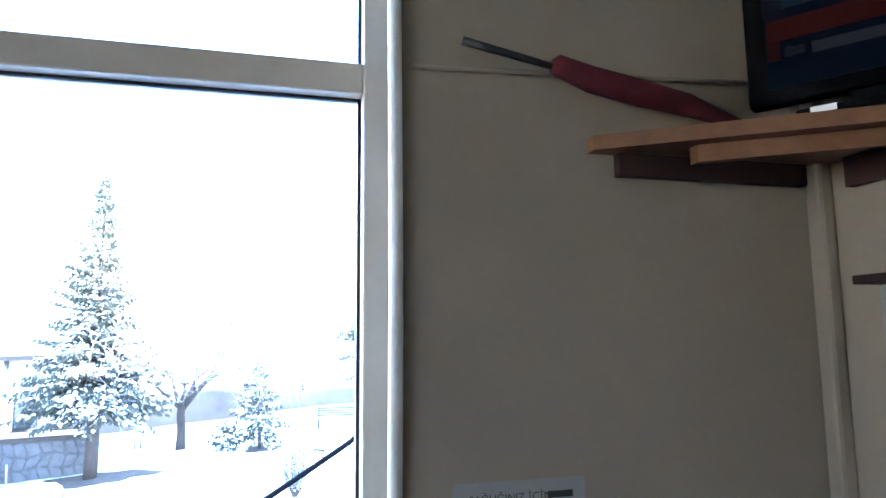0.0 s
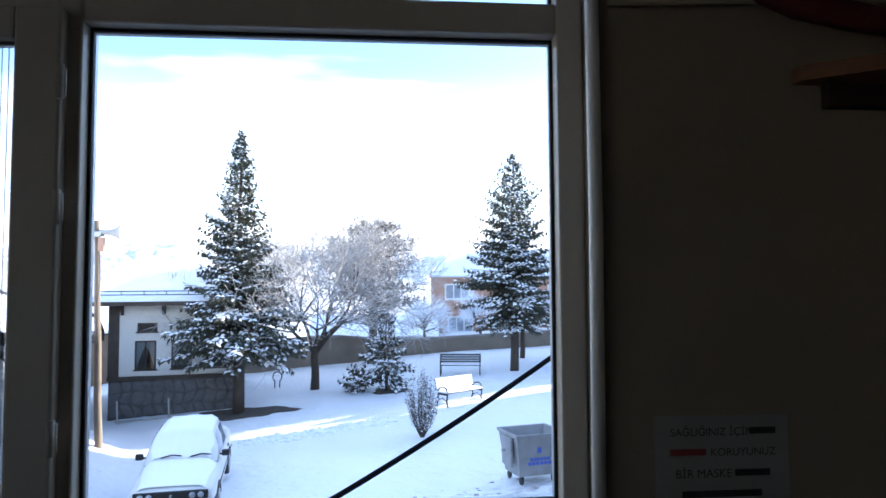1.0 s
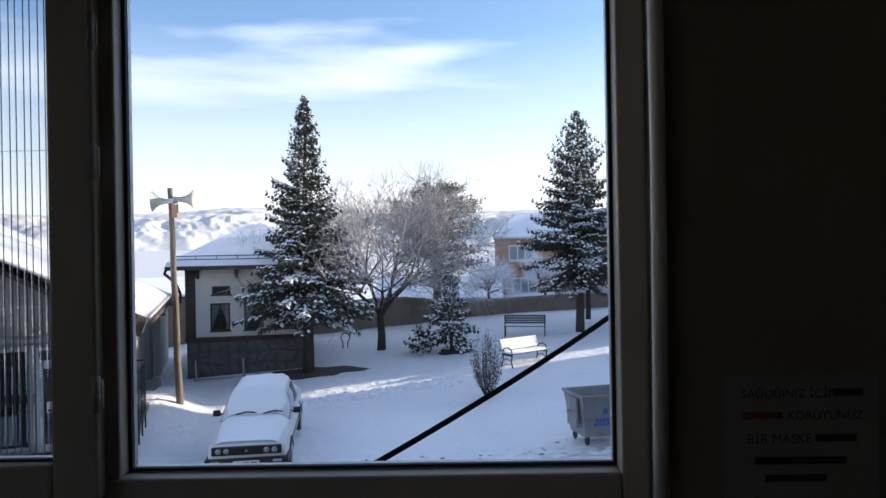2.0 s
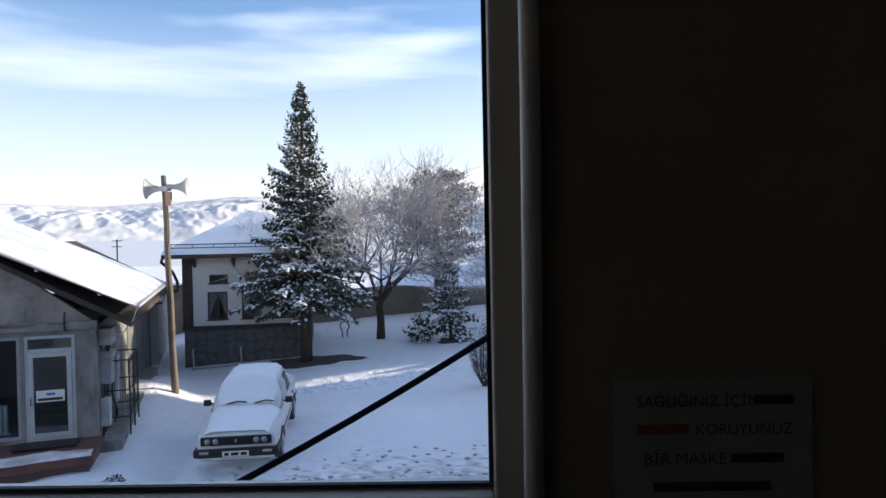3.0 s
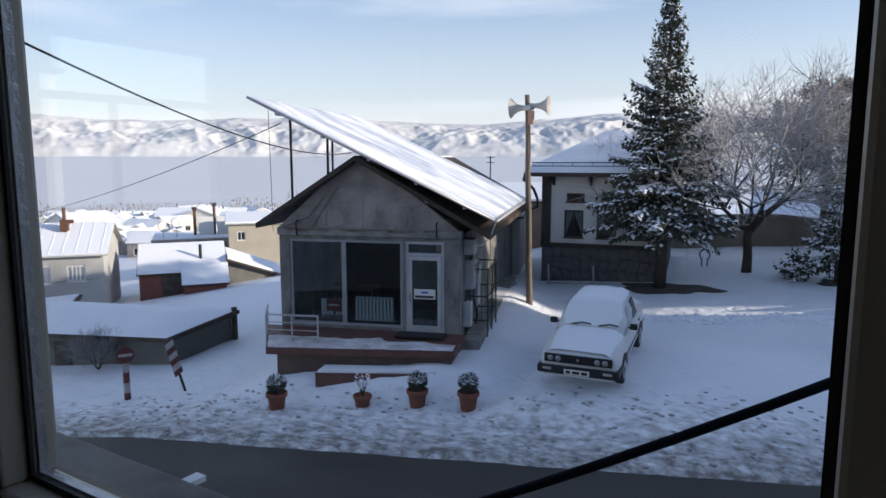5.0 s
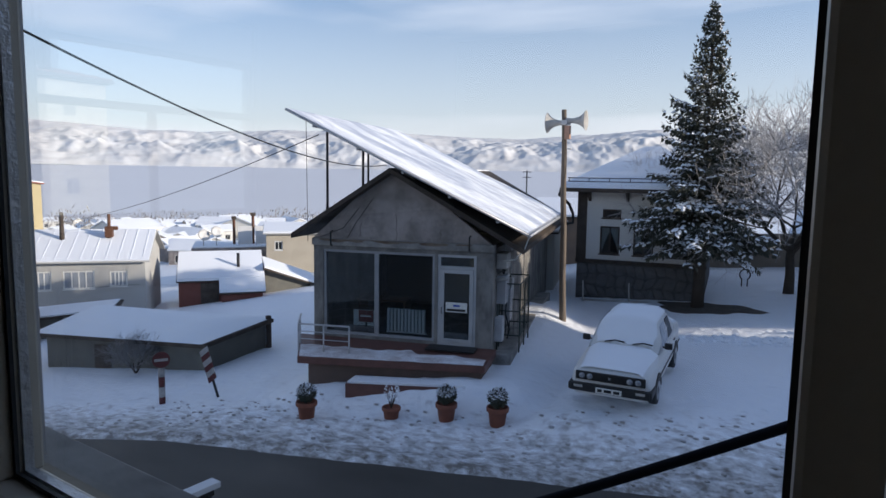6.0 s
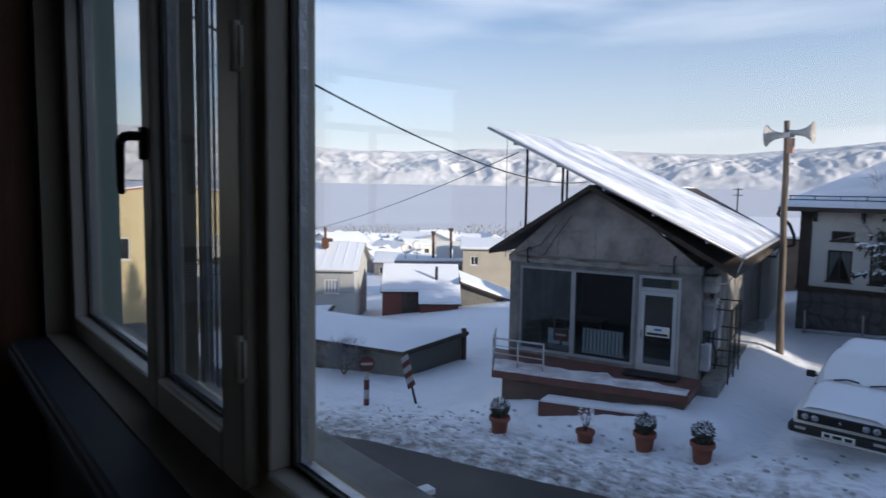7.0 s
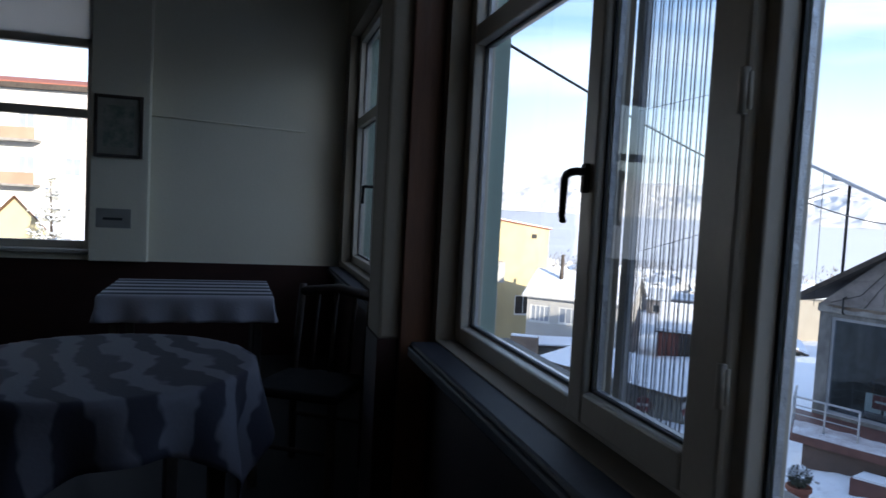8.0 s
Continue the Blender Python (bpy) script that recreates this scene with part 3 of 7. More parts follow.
def small_window(parent, x0, x1, z0, z1, y, frame_m, bars=1, cross=False, label="", glass=None, w=0.06, curtain=None):
    """A framed window in an opening of a wall whose face is at y: frame, panes, bars and sill."""
    bm = bmesh.new()
    frame_rect(bm, x0, x1, z0, z1, w, y + 0.04, y + 0.10, 0)
    fr = part("window", bm, frame_m, parent, label)
    xs = [x0 + w + (x1 - x0 - 2 * w) * k / (bars + 1) for k in range(bars + 2)]
    for k in range(bars):
        boxpart("glazing_bar", (xs[k + 1] - w * 0.4, xs[k + 1] + w * 0.4, y + 0.045, y + 0.095, z0 + w, z1 - w), frame_m, fr)
    if cross:
        zc = z0 + (z1 - z0) * 0.66
        boxpart("glazing_bar", (x0 + w, x1 - w, y + 0.05, y + 0.09, zc - w * 0.35, zc + w * 0.35), frame_m, fr)
    for k in range(bars + 1):
        boxpart("pane", (xs[k], xs[k + 1], y + 0.066, y + 0.074, z0 + w, z1 - w), glass or M_CARGLASS, fr)
    if curtain:
        for k in range(bars + 1):
            bm = bmesh.new()
            n = 14
            for i in range(n):
                a, b = xs[k] + (xs[k + 1] - xs[k]) * i / n, xs[k] + (xs[k + 1] - xs[k]) * (i + 1) / n
                u = abs((a + b) / 2 - (x0 + x1) / 2) / ((x1 - x0) / 2)
                low = z0 + w + (z1 - z0 - 2 * w) * max(0.0, 0.86 - 1.05 * u ** 1.3)
                d = 0.02 * (i % 2)
                B(bm, a, b, y + 0.105 + d * 0.3, y + 0.112 + d * 0.3, low, z1 - w)
            part("curtain", bm, curtain, fr)
    boxpart("sill", (x0 - 0.05, x1 + 0.05, y - 0.05, y + 0.035, z0 - 0.05, z0 - 0.004), frame_m, fr)
    return fr


def gable_house(name, m, W, D, H, rise, wall_m, roof_m, label, over=0.3, snow=0.09, category="house", group="", ridge="x", windows=(), frame_m=None, bars=1, fw=0.06, glass=None, hip=0.0):
    """House with a pitched roof; local x along the front, y to the back. windows: (xlo, xhi, zlo, zhi) in the front."""
    h = thing(name, m, label, category, group)
    bm = bmesh.new()
    holed(bm, 0, W, 0, 0.2, -1.5, H, windows)
    B(bm, 0, W, D - 0.2, D, -1.5, H)
    B(bm, 0, 0.2, 0.2, D - 0.2, -1.5, H)
    B(bm, W - 0.2, W, 0.2, D - 0.2, -1.5, H)
    if ridge == "x" and not hip:
        for x in (0, W - 0.2):
            v = [bm.verts.new(p) for p in ((x, 0, H), (x, D, H), (x, D / 2, H + rise), (x + 0.2, 0, H), (x + 0.2, D, H), (x + 0.2, D / 2, H + rise))]
            for f in ((0, 2, 1), (3, 4, 5), (0, 1, 4, 3), (1, 2, 5, 4), (2, 0, 3, 5)):
                bm.faces.new([v[i] for i in f])
    elif ridge != "x":
        for y in (0, D - 0.2):
            v = [bm.verts.new(p) for p in ((0, y, H), (W, y, H), (W / 2, y, H + rise), (0, y + 0.2, H), (W, y + 0.2, H), (W / 2, y + 0.2, H + rise))]
            for f in ((0, 1, 2), (3, 5, 4), (0, 3, 4, 1), (1, 4, 5, 2), (2, 5, 3, 0)):
                bm.faces.new([v[i] for i in f])
    part("wall", bm, wall_m, h)
    o = over
    if ridge == "x":
        k = rise / (D / 2)
        ra, rb = (hip, W - hip) if hip else (-o, W + o)
        slopes = [[(-o, -o, H - o * k), (W + o, -o, H - o * k), (rb, D / 2, H + rise), (ra, D / 2, H + rise)], [(ra, D / 2, H + rise), (rb, D / 2, H + rise), (W + o, D + o, H - o * k), (-o, D + o, H - o * k)]]
        if hip:
            slopes += [[(-o, D + o, H - o * k), (-o, -o, H - o * k), (ra, D / 2, H + rise)], [(W + o, -o, H - o * k), (W + o, D + o, H - o * k), (rb, D / 2, H + rise)]]
    else:
        k = rise / (W / 2)
        slopes = [[(-o, D + o, H - o * k), (-o, -o, H - o * k), (W / 2, -o, H + rise), (W / 2, D + o, H + rise)], [(W / 2, D + o, H + rise), (W / 2, -o, H + rise), (W + o, -o, H - o * k), (W + o, D + o, H - o * k)]]
    for s in slopes:
        bm = bmesh.new()
        slab(bm, [(p[0], p[1], p[2] + 0.06) for p in s], 0.07)
        r = part("roof", bm, roof_m, h)
        if snow:
            bm = bmesh.new()
            c = sum((Vector(p) for p in s), Vector()) / len(s)
            slab(bm, [tuple(c + (Vector(p) - c) * 0.985 + Vector((0, 0, 0.065 + snow))) for p in s], snow)
            part("snow", bm, M_SNOW, r, "thin layer of snow")
    for q in windows:
        small_window(h, q[0] + 0.01, q[1] - 0.01, q[2] + 0.01, q[3] - 0.01, 0, frame_m or M_WHITEPAINT, bars, False, "", glass, fw)
    return h


# ---- the shop ----
SHOP = pose(-12.46, 12.35, 0, 0, 0, 19.6)
SW, SD, ZF, ZW, ZA, AX = 4.95, 12.5, 0.98, 3.36, 5.55, 2.28
shop = thing("shop", SHOP, "grey rendered single-storey shop with gable, glass front and raised sheet roof", "building")
# front wall with the glazed opening and the doorway
wx0, wx1, dx0, dx1 = 0.28, 3.42, 3.50, 4.52
bm = bmesh.new()
holed(bm, 0, SW, 0, 0.22, -0.8, 3.52, [(wx0, wx1, ZF + 0.07, ZW), (dx0, dx1, ZF, ZW)])
part("front_wall", bm, M_SHOPWALL, shop)
for d in ((0, 0.22, 0.22, SD, -0.8, 3.52), (SW - 0.22, SW, 0.22, SD, -0.8, 3.52), (0.22, SW - 0.22, SD - 0.22, SD, -0.8, 3.52)):
    boxpart("wall", d, M_SHOPWALL, shop)
# dark sheet added across the shop, standing in for its unlit depth
boxpart("dark_back_sheet", (0.22, SW - 0.22, 5.2, 5.3, ZF, 3.52), M_DARK, shop)
boxpart("shop_floor", (0.22, SW - 0.22, 0.22, 5.2, ZF - 0.15, ZF), M_CONC, shop)
boxpart("shop_ceiling", (0.22, SW - 0.22, 0.22, 5.2, 3.40, 3.5), M_CEIL, shop)
# concrete band and gable
boxpart("lintel", (-0.04, SW + 0.04, -0.05, 0.16, 3.46, 3.66), M_CONC, shop, "stained projecting concrete band", 0.015)
bm = bmesh.new()
v = [(-0.02, 3.66), (SW + 0.02, 3.60), (AX + 0.3, ZA - 0.12), (AX - 0.3, ZA - 0.12)]
f0 = [bm.verts.new((x, 0.02, z)) for x, z in v]
f1 = [bm.verts.new((x, 0.2, z)) for x, z in v]
bm.faces.new(f0)
bm.faces.new(f1[::-1])
for k in range(4):
    bm.faces.new((f0[k], f1[k], f1[(k + 1) % 4], f0[(k + 1) % 4]))
part("gable", bm, M_GABLE, shop, "pinkish plastered gable with cracks")
# the two slopes of the old roof, dark boards below
for side, pts in (("l", [(-0.5, -0.35, 3.78), (AX, -0.35, ZA), (AX, SD + 0.3, ZA), (-0.5, SD + 0.3, 3.78)]), ("r", [(AX, -0.35, ZA), (SW + 0.80, -0.35, 3.62), (SW + 0.80, SD + 0.3, 3.62), (AX, SD + 0.3, ZA)])):
    bm = bmesh.new()
    slab(bm, pts, 0.13)
    r = part("roof", bm, M_DARKWOOD, shop, "dark timber eaves and old roof")
    if side == "l":
        bm = bmesh.new()
        slab(bm, [(p[0] * 0.97 + 0.02, p[1] + (0.7 if p[1] < 0 else 0), p[2] + 0.05) for p in pts], 0.05)
        part("snow", bm, M_SNOW, r, "layer of snow")
# raised sheet roof, ribbed and partly clear of snow, on steel posts
S0, S1, SV0, SV1, SZ0, SZ1 = -0.47, 5.90, -0.60, 8.3, 7.05, 4.02
bm = bmesh.new()
slab(bm, [(S0, SV0, SZ0), (S1, SV0, SZ1), (S1, SV1, SZ1), (S0, SV1, SZ0)], 0.05)
sheet = part("sheet_roof", bm, M_ALU, shop, "raised corrugated metal sheet roof")
# bluish second colour paints the shade of the drifts as streaks down the slope
M_SHEETSNOW = mat("streak_shaded_snow", (0.88, 0.90, 0.93), (0.44, 0.49, 0.59), 0.5, 0, 0.8, 5, 0.25, 0.30, (0.28, 1.5, 1))
bm = bmesh.new()
n_u, n_v = 44, 60
gv = []
for j in range(n_v + 1):
    for i in range(n_u + 1):
        u, q = i / n_u, j / n_v
        x, y = S0 + (S1 - S0) * (0.004 + 0.992 * u), SV0 + (SV1 - SV0) * (0.004 + 0.992 * q)
        rib = 0.030 * max(0.0, math.cos(2 * math.pi * y / 1.05)) ** 3
        edge = min(1.0, 14 * min(u, 1 - u), 14 * min(q, 1 - q))
        gv.append(bm.verts.new((x, y, SZ0 + (SZ1 - SZ0) * (x - S0) / (S1 - S0) + 0.01 + edge * (0.06 + rib + 0.13 * fbm(x * 0.22, y * 1.1, 0.9)))))
for j in range(n_v):
    for i in range(n_u):
        a = j * (n_u + 1) + i
        bm.faces.new((gv[a], gv[a + 1], gv[a + n_u + 2], gv[a + n_u + 1]))
part("snow", bm, M_SHEETSNOW, sheet, "packed snow in ribs along the sheet, bluish shade streaks in its colour", True)
bm = bmesh.new()
tube(bm, [(S0, SV0 - 0.01, SZ0 - 0.03), (S1, SV0 - 0.01, SZ1 - 0.03)], 0.035, 8)
part("edge_pipe", bm, M_ALU, sheet, "", True)
bm = bmesh.new()
tube(bm, [(S1 + 0.02, SV0, SZ1 - 0.05), (S1 + 0.02, SV1, SZ1 - 0.05)], 0.05, 8)
part("gutter", bm, M_ALU, sheet, "", True)
kk = (SZ1 - SZ0) / (S1 - S0)
for x, y in ((0.55, -0.30), (1.55, -0.30), (0.55, 2.6), (0.55, 5.4), (0.55, 8.0)):
    tubepart("roof_post", [(x, y, 4.38 if x < 1 else 5.0), (x, y, SZ0 + kk * (x - S0) - 0.05)], 0.035, M_BLACK, shop, "dark steel post", 8)
tubepart("stay_wire", [(0.05, -0.45, 3.6), (0.05, -0.5, SZ0 + kk * (0.05 - S0) - 0.05)], 0.008, M_BLACK, shop, "", 5)
for k in range(5):
    x = S0 + (S1 - S0) * (0.12 + 0.19 * k)
    boxpart("purlin", (x - 0.03, x + 0.03, SV0 + 0.02, SV1 - 0.05, SZ0 + kk * (x - S0) - 0.13, SZ0 + kk * (x - S0) - 0.06), M_ALU, sheet)
# weathered front: brackets, cracks, stains and loose cables
for x in (0.55, 4.35):
    tubepart("iron_bracket", [(x, 0.02, 3.86), (x, -0.12, 3.84), (x, -0.12, 3.50), (x, -0.03, 3.46)], 0.022, M_BLACK, shop, "rusty iron bracket", 6)
rs = random.Random(17)
for x, z0, z1 in ((2.35, 3.68, 4.35), (1.35, 3.72, 4.1), (3.55, 3.68, 4.0)):
    pts = [(x + rs.uniform(-0.03, 0.03), 0.019, z0 + (z1 - z0) * k / 7) for k in range(8)]
    tubepart("crack", pts, 0.007, M_DARKWOOD, shop, "dark crack in the plaster", 4)
for k in range(9):
    x, w, h = 0.3 + 0.48 * k + rs.uniform(-0.15, 0.15), rs.uniform(0.25, 0.55), rs.uniform(0.04, 0.10)
    bm = bmesh.new()
    c = Vector((x, -0.0535, 3.66 - h * 0.55))
    ring = [bm.verts.new((c.x + w * rs.uniform(0.35, 1) * math.cos(q * 0.628), -0.0535, min(3.645, c.z + h * 0.6 * rs.uniform(0.6, 1) * math.sin(q * 0.628)))) for q in range(10)]
    bm.faces.new(ring[::-1])
    part("stain", bm, M_RUST, shop, "brown damp stain on the band")
for a, b, c in (((0.95, -0.03, 3.62), (1.25, -0.05, 4.1), (1.75, -0.10, 4.75)), ((0.25, -0.06, 3.7), (0.9, -0.07, 3.95), (1.35, -0.08, 4.5))):
    tubepart("loose_cable", [a, b, c], 0.010, M_BLACK, shop, "", 5)
tubepart("hanging_cable", [(SW + 0.95, -0.3, 3.98), (SW + 0.80, -0.1, 3.60), (SW + 0.55, 0.1, 3.30), (SW + 0.20, 0.4, 3.22)], 0.014, M_WHITEPAINT, shop, "pale slack cable under the eaves", 5)
# glazing of the front
bm = bmesh.new()
frame_rect(bm, wx0, wx1, ZF + 0.07, ZW, 0.07, 0.03, 0.13, 0)
wf = part("shop_window", bm, M_SHOPALU, shop, "large two-part aluminium shop window")
mid = 1.80
boxpart("mullion", (mid - 0.06, mid + 0.06, 0.035, 0.125, ZF + 0.14, ZW - 0.07), M_SHOPALU, wf)
M_SHOPGLASS = glass_mat("shop_glass", (0.74, 0.80, 0.83), 0.09)
M_CLEARGLASS = glass_mat("clear_shop_glass", (0.72, 0.77, 0.80), 0.035)
for a, b in ((wx0 + 0.07, mid - 0.06), (mid + 0.06, wx1 - 0.07)):
    boxpart("pane", (a, b, 0.075, 0.085, ZF + 0.14, ZW - 0.07), M_SHOPGLASS if a < 1 else M_CLEARGLASS, wf).visible_shadow = False
bm = bmesh.new()
frame_rect(bm, dx0, dx1, ZF, ZW, 0.07, 0.02, 0.13, 0)
B(bm, dx0 + 0.07, dx1 - 0.07, 0.02, 0.13, 2.98, 3.06)
dfm = part("door_frame", bm, M_DOORPAINT, shop)
boxpart("fanlight", (dx0 + 0.07, dx1 - 0.07, 0.07, 0.08, 3.06, ZW - 0.07), M_SHOPGLASS, dfm)
bm = bmesh.new()
frame_rect(bm, dx0 + 0.075, dx1 - 0.075, ZF + 0.075, 2.975, 0.10, 0.0, 0.06, 0.006)
door = part("door", bm, M_DOORPAINT, shop, "white framed glass shop door, closed")
boxpart("pane", (dx0 + 0.17, dx1 - 0.17, 0.025, 0.035, ZF + 0.17, 2.88), M_SHOPGLASS, door)
bm = bmesh.new()
tube(bm, [(dx0 + 0.125, -0.01, 1.98), (dx0 + 0.125, -0.06, 1.98), (dx0 + 0.125, -0.06, 1.82), (dx0 + 0.125, -0.01, 1.82)], 0.012, 6)
part("door_handle", bm, M_BLACK, door, "", True)
sg = boxpart("door_sign", (dx0 + 0.22, dx1 - 0.23, 0.010, 0.018, 1.86, 2.12), M_WHITEPAINT, door, "white notice with a dark line of print")
boxpart("print_bar", (dx0 + 0.25, dx1 - 0.27, 0.005, 0.009, 1.89, 1.95), M_BLACK, sg)
boxpart("print_bar", (dx0 + 0.42, dx1 - 0.42, 0.005, 0.009, 2.01, 2.06), M_BLUE, sg)
boxpart("door_mat", (dx0 - 0.15, dx1 + 0.10, -0.62, -0.10, ZF, ZF + 0.03), M_BLACK, shop, "dark door mat")
# deck, steps, railing
DECK = ((0.40, -1.78, ZF - 0.12), (5.08, -1.46, ZF - 0.04), (5.08, -0.004, ZF - 0.01), (-0.42, -0.004, ZF - 0.01))
bm = bmesh.new()
slab(bm, [(0.62, -1.62, ZF - 0.30), (4.98, -1.34, ZF - 0.22), (4.98, -0.006, ZF - 0.18), (-0.10, -0.006, ZF - 0.18)], 1.4)
deck = part("deck", bm, M_DECK, shop, "raised concrete terrace with a mottled brown face")
bm = bmesh.new()
slab(bm, DECK, 0.17)
part("deck_slab", bm, M_REDSTONE, deck, "red stone slab")
bm = bmesh.new()
rows = []
for i in range(41):
    u = 0.01 + 0.98 * i / 40
    f, b = Vector(DECK[0]).lerp(Vector(DECK[1]), u), Vector(DECK[3]).lerp(Vector(DECK[2]), u)
    back = 0.50 + 0.12 * fbm(u * 5, 1, 1.5) - (0.10 if u > 0.62 else 0)
    rows.append([bm.verts.new(f.lerp(b, 0.02 + q * back / 4) + Vector((0, 0, (0.006, 0.030, 0.034, 0.028, 0.003)[q] + 0.012 * fbm(u * 5, q, 2.1)))) for q in range(5)])
for r0, r1 in zip(rows, rows[1:]):
    for q in range(4):
        bm.faces.new((r0[q], r1[q], r1[q + 1], r0[q + 1]))
part("snow", bm, mat("thin_trodden_snow", (0.80, 0.80, 0.83), (0.42, 0.36, 0.35), 0.7, 0, 2.5, 16, 0.3, 0.5), deck, "thin trodden snow", True)
bm = bmesh.new()
slab(bm, [(1.85, -2.16, 0.43), (4.72, -1.88, 0.50), (4.72, -1.40, 0.50), (1.85, -1.60, 0.43)], 0.5)
step = part("step", bm, M_REDSTONE, shop, "low red stone step")
bm = bmesh.new()
slab(bm, [(1.89, -2.13, 0.48), (4.70, -1.86, 0.55), (4.70, -1.42, 0.55), (1.89, -1.64, 0.48)], 0.05)
part("snow", bm, M_SNOW, step)
rail = thing("railing", SHOP, "white tubular railing on the shop terrace", "railing")
for x, y in ((0.24, -1.40), (-0.02, -0.80), (0.92, -1.37), (1.60, -1.34)):
    tubepart("post", [(x, y, ZF - 0.09), (x, y, ZF + 0.63)], 0.022, M_DOORPAINT, rail)
for z, r in ((0.62, 0.026), (0.43, 0.014), (0.24, 0.014)):
    tubepart("rail", [(-0.22, -0.36, ZF + z), (0.24, -1.40, ZF + z), (1.60, -1.34, ZF + z)], r, M_DOORPAINT, rail, "", 6)
# inside the shop
rad = thing("radiator", SHOP @ pose(1.95, 0.45, ZF), "white ribbed panel radiator inside the shop window", "radiator")
for k in range(11):
    boxpart("rib", (0.10 * k, 0.10 * k + 0.075, 0, 0.12, 0.14, 0.78), M_WHITEPAINT, rad, "", 0.015)
boxpart("pipe", (-0.03, 1.12, 0.04, 0.08, 0.10, 0.14), M_WHITEPAINT, rad)
pan = thing("panel", SHOP @ pose(0.5, 0.42, ZF), "white low panel inside the shop window", "panel")
boxpart("board", (0.48, 1.22, 0, 0.05, 0.25, 0.68), M_WHITEPAINT, pan)
boxpart("foot", (0.52, 1.18, -0.08, 0.12, 0, 0.25), M_DARK, pan)
redb = thing("red_sign", SHOP @ pose(1.15, 0.38, ZF), "small red sign with a white line of print", "sign")
boxpart("board", (0, 0.42, 0, 0.03, 0.36, 0.68), M_RED, redb)
boxpart("print_bar", (0.06, 0.36, -0.006, -0.001, 0.50, 0.55), M_WHITEPAINT, redb)
boxpart("stand", (0.18, 0.24, 0.03, 0.05, 0, 0.5), M_BLACK, redb)
desk = thing("desk", SHOP @ pose(0.6, 1.6, ZF), "dark office desk inside the shop", "desk")
boxpart("top", (0, 1.5, 0, 0.7, 0.71, 0.75), M_BROWN, desk)
for x in (0.03, 1.41):
    boxpart("side", (x, x + 0.06, 0.04, 0.66, 0, 0.71), M_BROWN, desk)
# meter boxes, pipes and the cage on the side wall
for i, (y, z, h) in enumerate(((0.55, 2.05, 0.75), (1.25, 1.45, 0.9))):
    boxpart("meter_box", (SW + 0.002, SW + 0.24, y, y + 0.5, z, z + h), M_ALU, shop, "grey wall-mounted meter box", 0.012)
boxpart("wall_unit", (SW + 0.002, SW + 0.28, 0.4, 1.05, 3.0, 3.4), M_HORN, shop, "grey wall unit under the eaves", 0.02)
boxpart("meter_box", (SW + 0.002, SW + 0.18, 1.95, 2.35, 1.9, 2.5), M_HORN, shop, "grey wall-mounted meter box", 0.012)
for y, z0, z1 in ((0.42, 0.6, 2.05), (1.12, 0.6, 3.1), (1.85, 0.5, 3.2), (2.5, 0.5, 3.3)):
    tubepart("pipe", [(SW + 0.06, y, z0), (SW + 0.06, y, z1)], 0.024, M_GREENMETAL if y < 1.5 else M_HORN, shop, "wall pipe", 6)
for y0, y1, z in ((0.42, 1.85, 2.92), (0.55, 2.5, 1.32)):
    tubepart("pipe", [(SW + 0.11, y0, z), (SW + 0.13, (y0 + y1) / 2, z - 0.06), (SW + 0.11, y1, z)], 0.016, M_BLACK, shop, "", 6)
tubepart("conduit", [(SW + 0.1, 0.8, 3.0), (SW + 0.16, 0.85, 2.9), (SW + 0.12, 0.8, 2.8)], 0.02, M_BLACK, shop)
boxpart("meter_box", (SW + 0.002, SW + 0.22, 0.30, 0.62, 1.10, 1.75), M_DOORPAINT, shop, "white meter box with a grimy lid", 0.02)
tubepart("flue", [(SW + 0.02, 0.35, 2.72), (SW + 0.30, 0.35, 2.76), (SW + 0.34, 0.35, 2.90)], 0.055, M_HORN, shop, "short grey boiler flue", 10)
tubepart("hose", [(SW + 0.12, 0.95, 2.9), (SW + 0.22, 0.90, 2.3), (SW + 0.16, 1.10, 1.7), (SW + 0.24, 1.35, 1.2), (SW + 0.15, 1.5, 0.9)], 0.020, M_BLACK, shop, "slack black hose", 6)
cage = thing("gas_cage", SHOP @ pose(SW + 0.05, 0.75, 0.84), "dark green metal cage against the shop wall", "cage")
for x, y in ((0, 0), (0.55, 0), (0, 1.7), (0.55, 1.7), (0.55, 0.85)):
    tubepart("post", [(x, y, -0.1), (x, y, 1.75)], 0.022, M_GREENMETAL, cage, "", 6)
for z in (0.35, 1.0, 1.73):
    tubepart("rail", [(0, 0, z), (0.55, 0, z), (0.55, 1.7, z), (0, 1.7, z)], 0.018, M_GREENMETAL, cage, "", 6)
bm = bmesh.new()
for k in range(14):
    tube(bm, [(0.55, 0.06 + 0.12 * k, 0.35), (0.55, 0.06 + 0.12 * k, 1.73)], 0.006, 4)
for k in range(5):
    tube(bm, [(0.06 + 0.11 * k, 0, 0.35), (0.06 + 0.11 * k, 0, 1.73)], 0.006, 4)
part("mesh", bm, M_GREENMETAL, cage)
boxpart("foot_plinth", (SW + 0.001, SW + 0.50, 0.02, 9.5, -0.4, 0.86), M_CONC, shop, "broken concrete plinth", 0.03)
# the annex behind the shop
gable_house("annex", SHOP @ pose(SW - 2.6, SD + 0.05, 0.2), 2.9, 5.0, 2.75, 0.5, M_PALEREND, M_DARKWOOD, "low plastered annex behind the shop", 0.2, 0.08, "building")

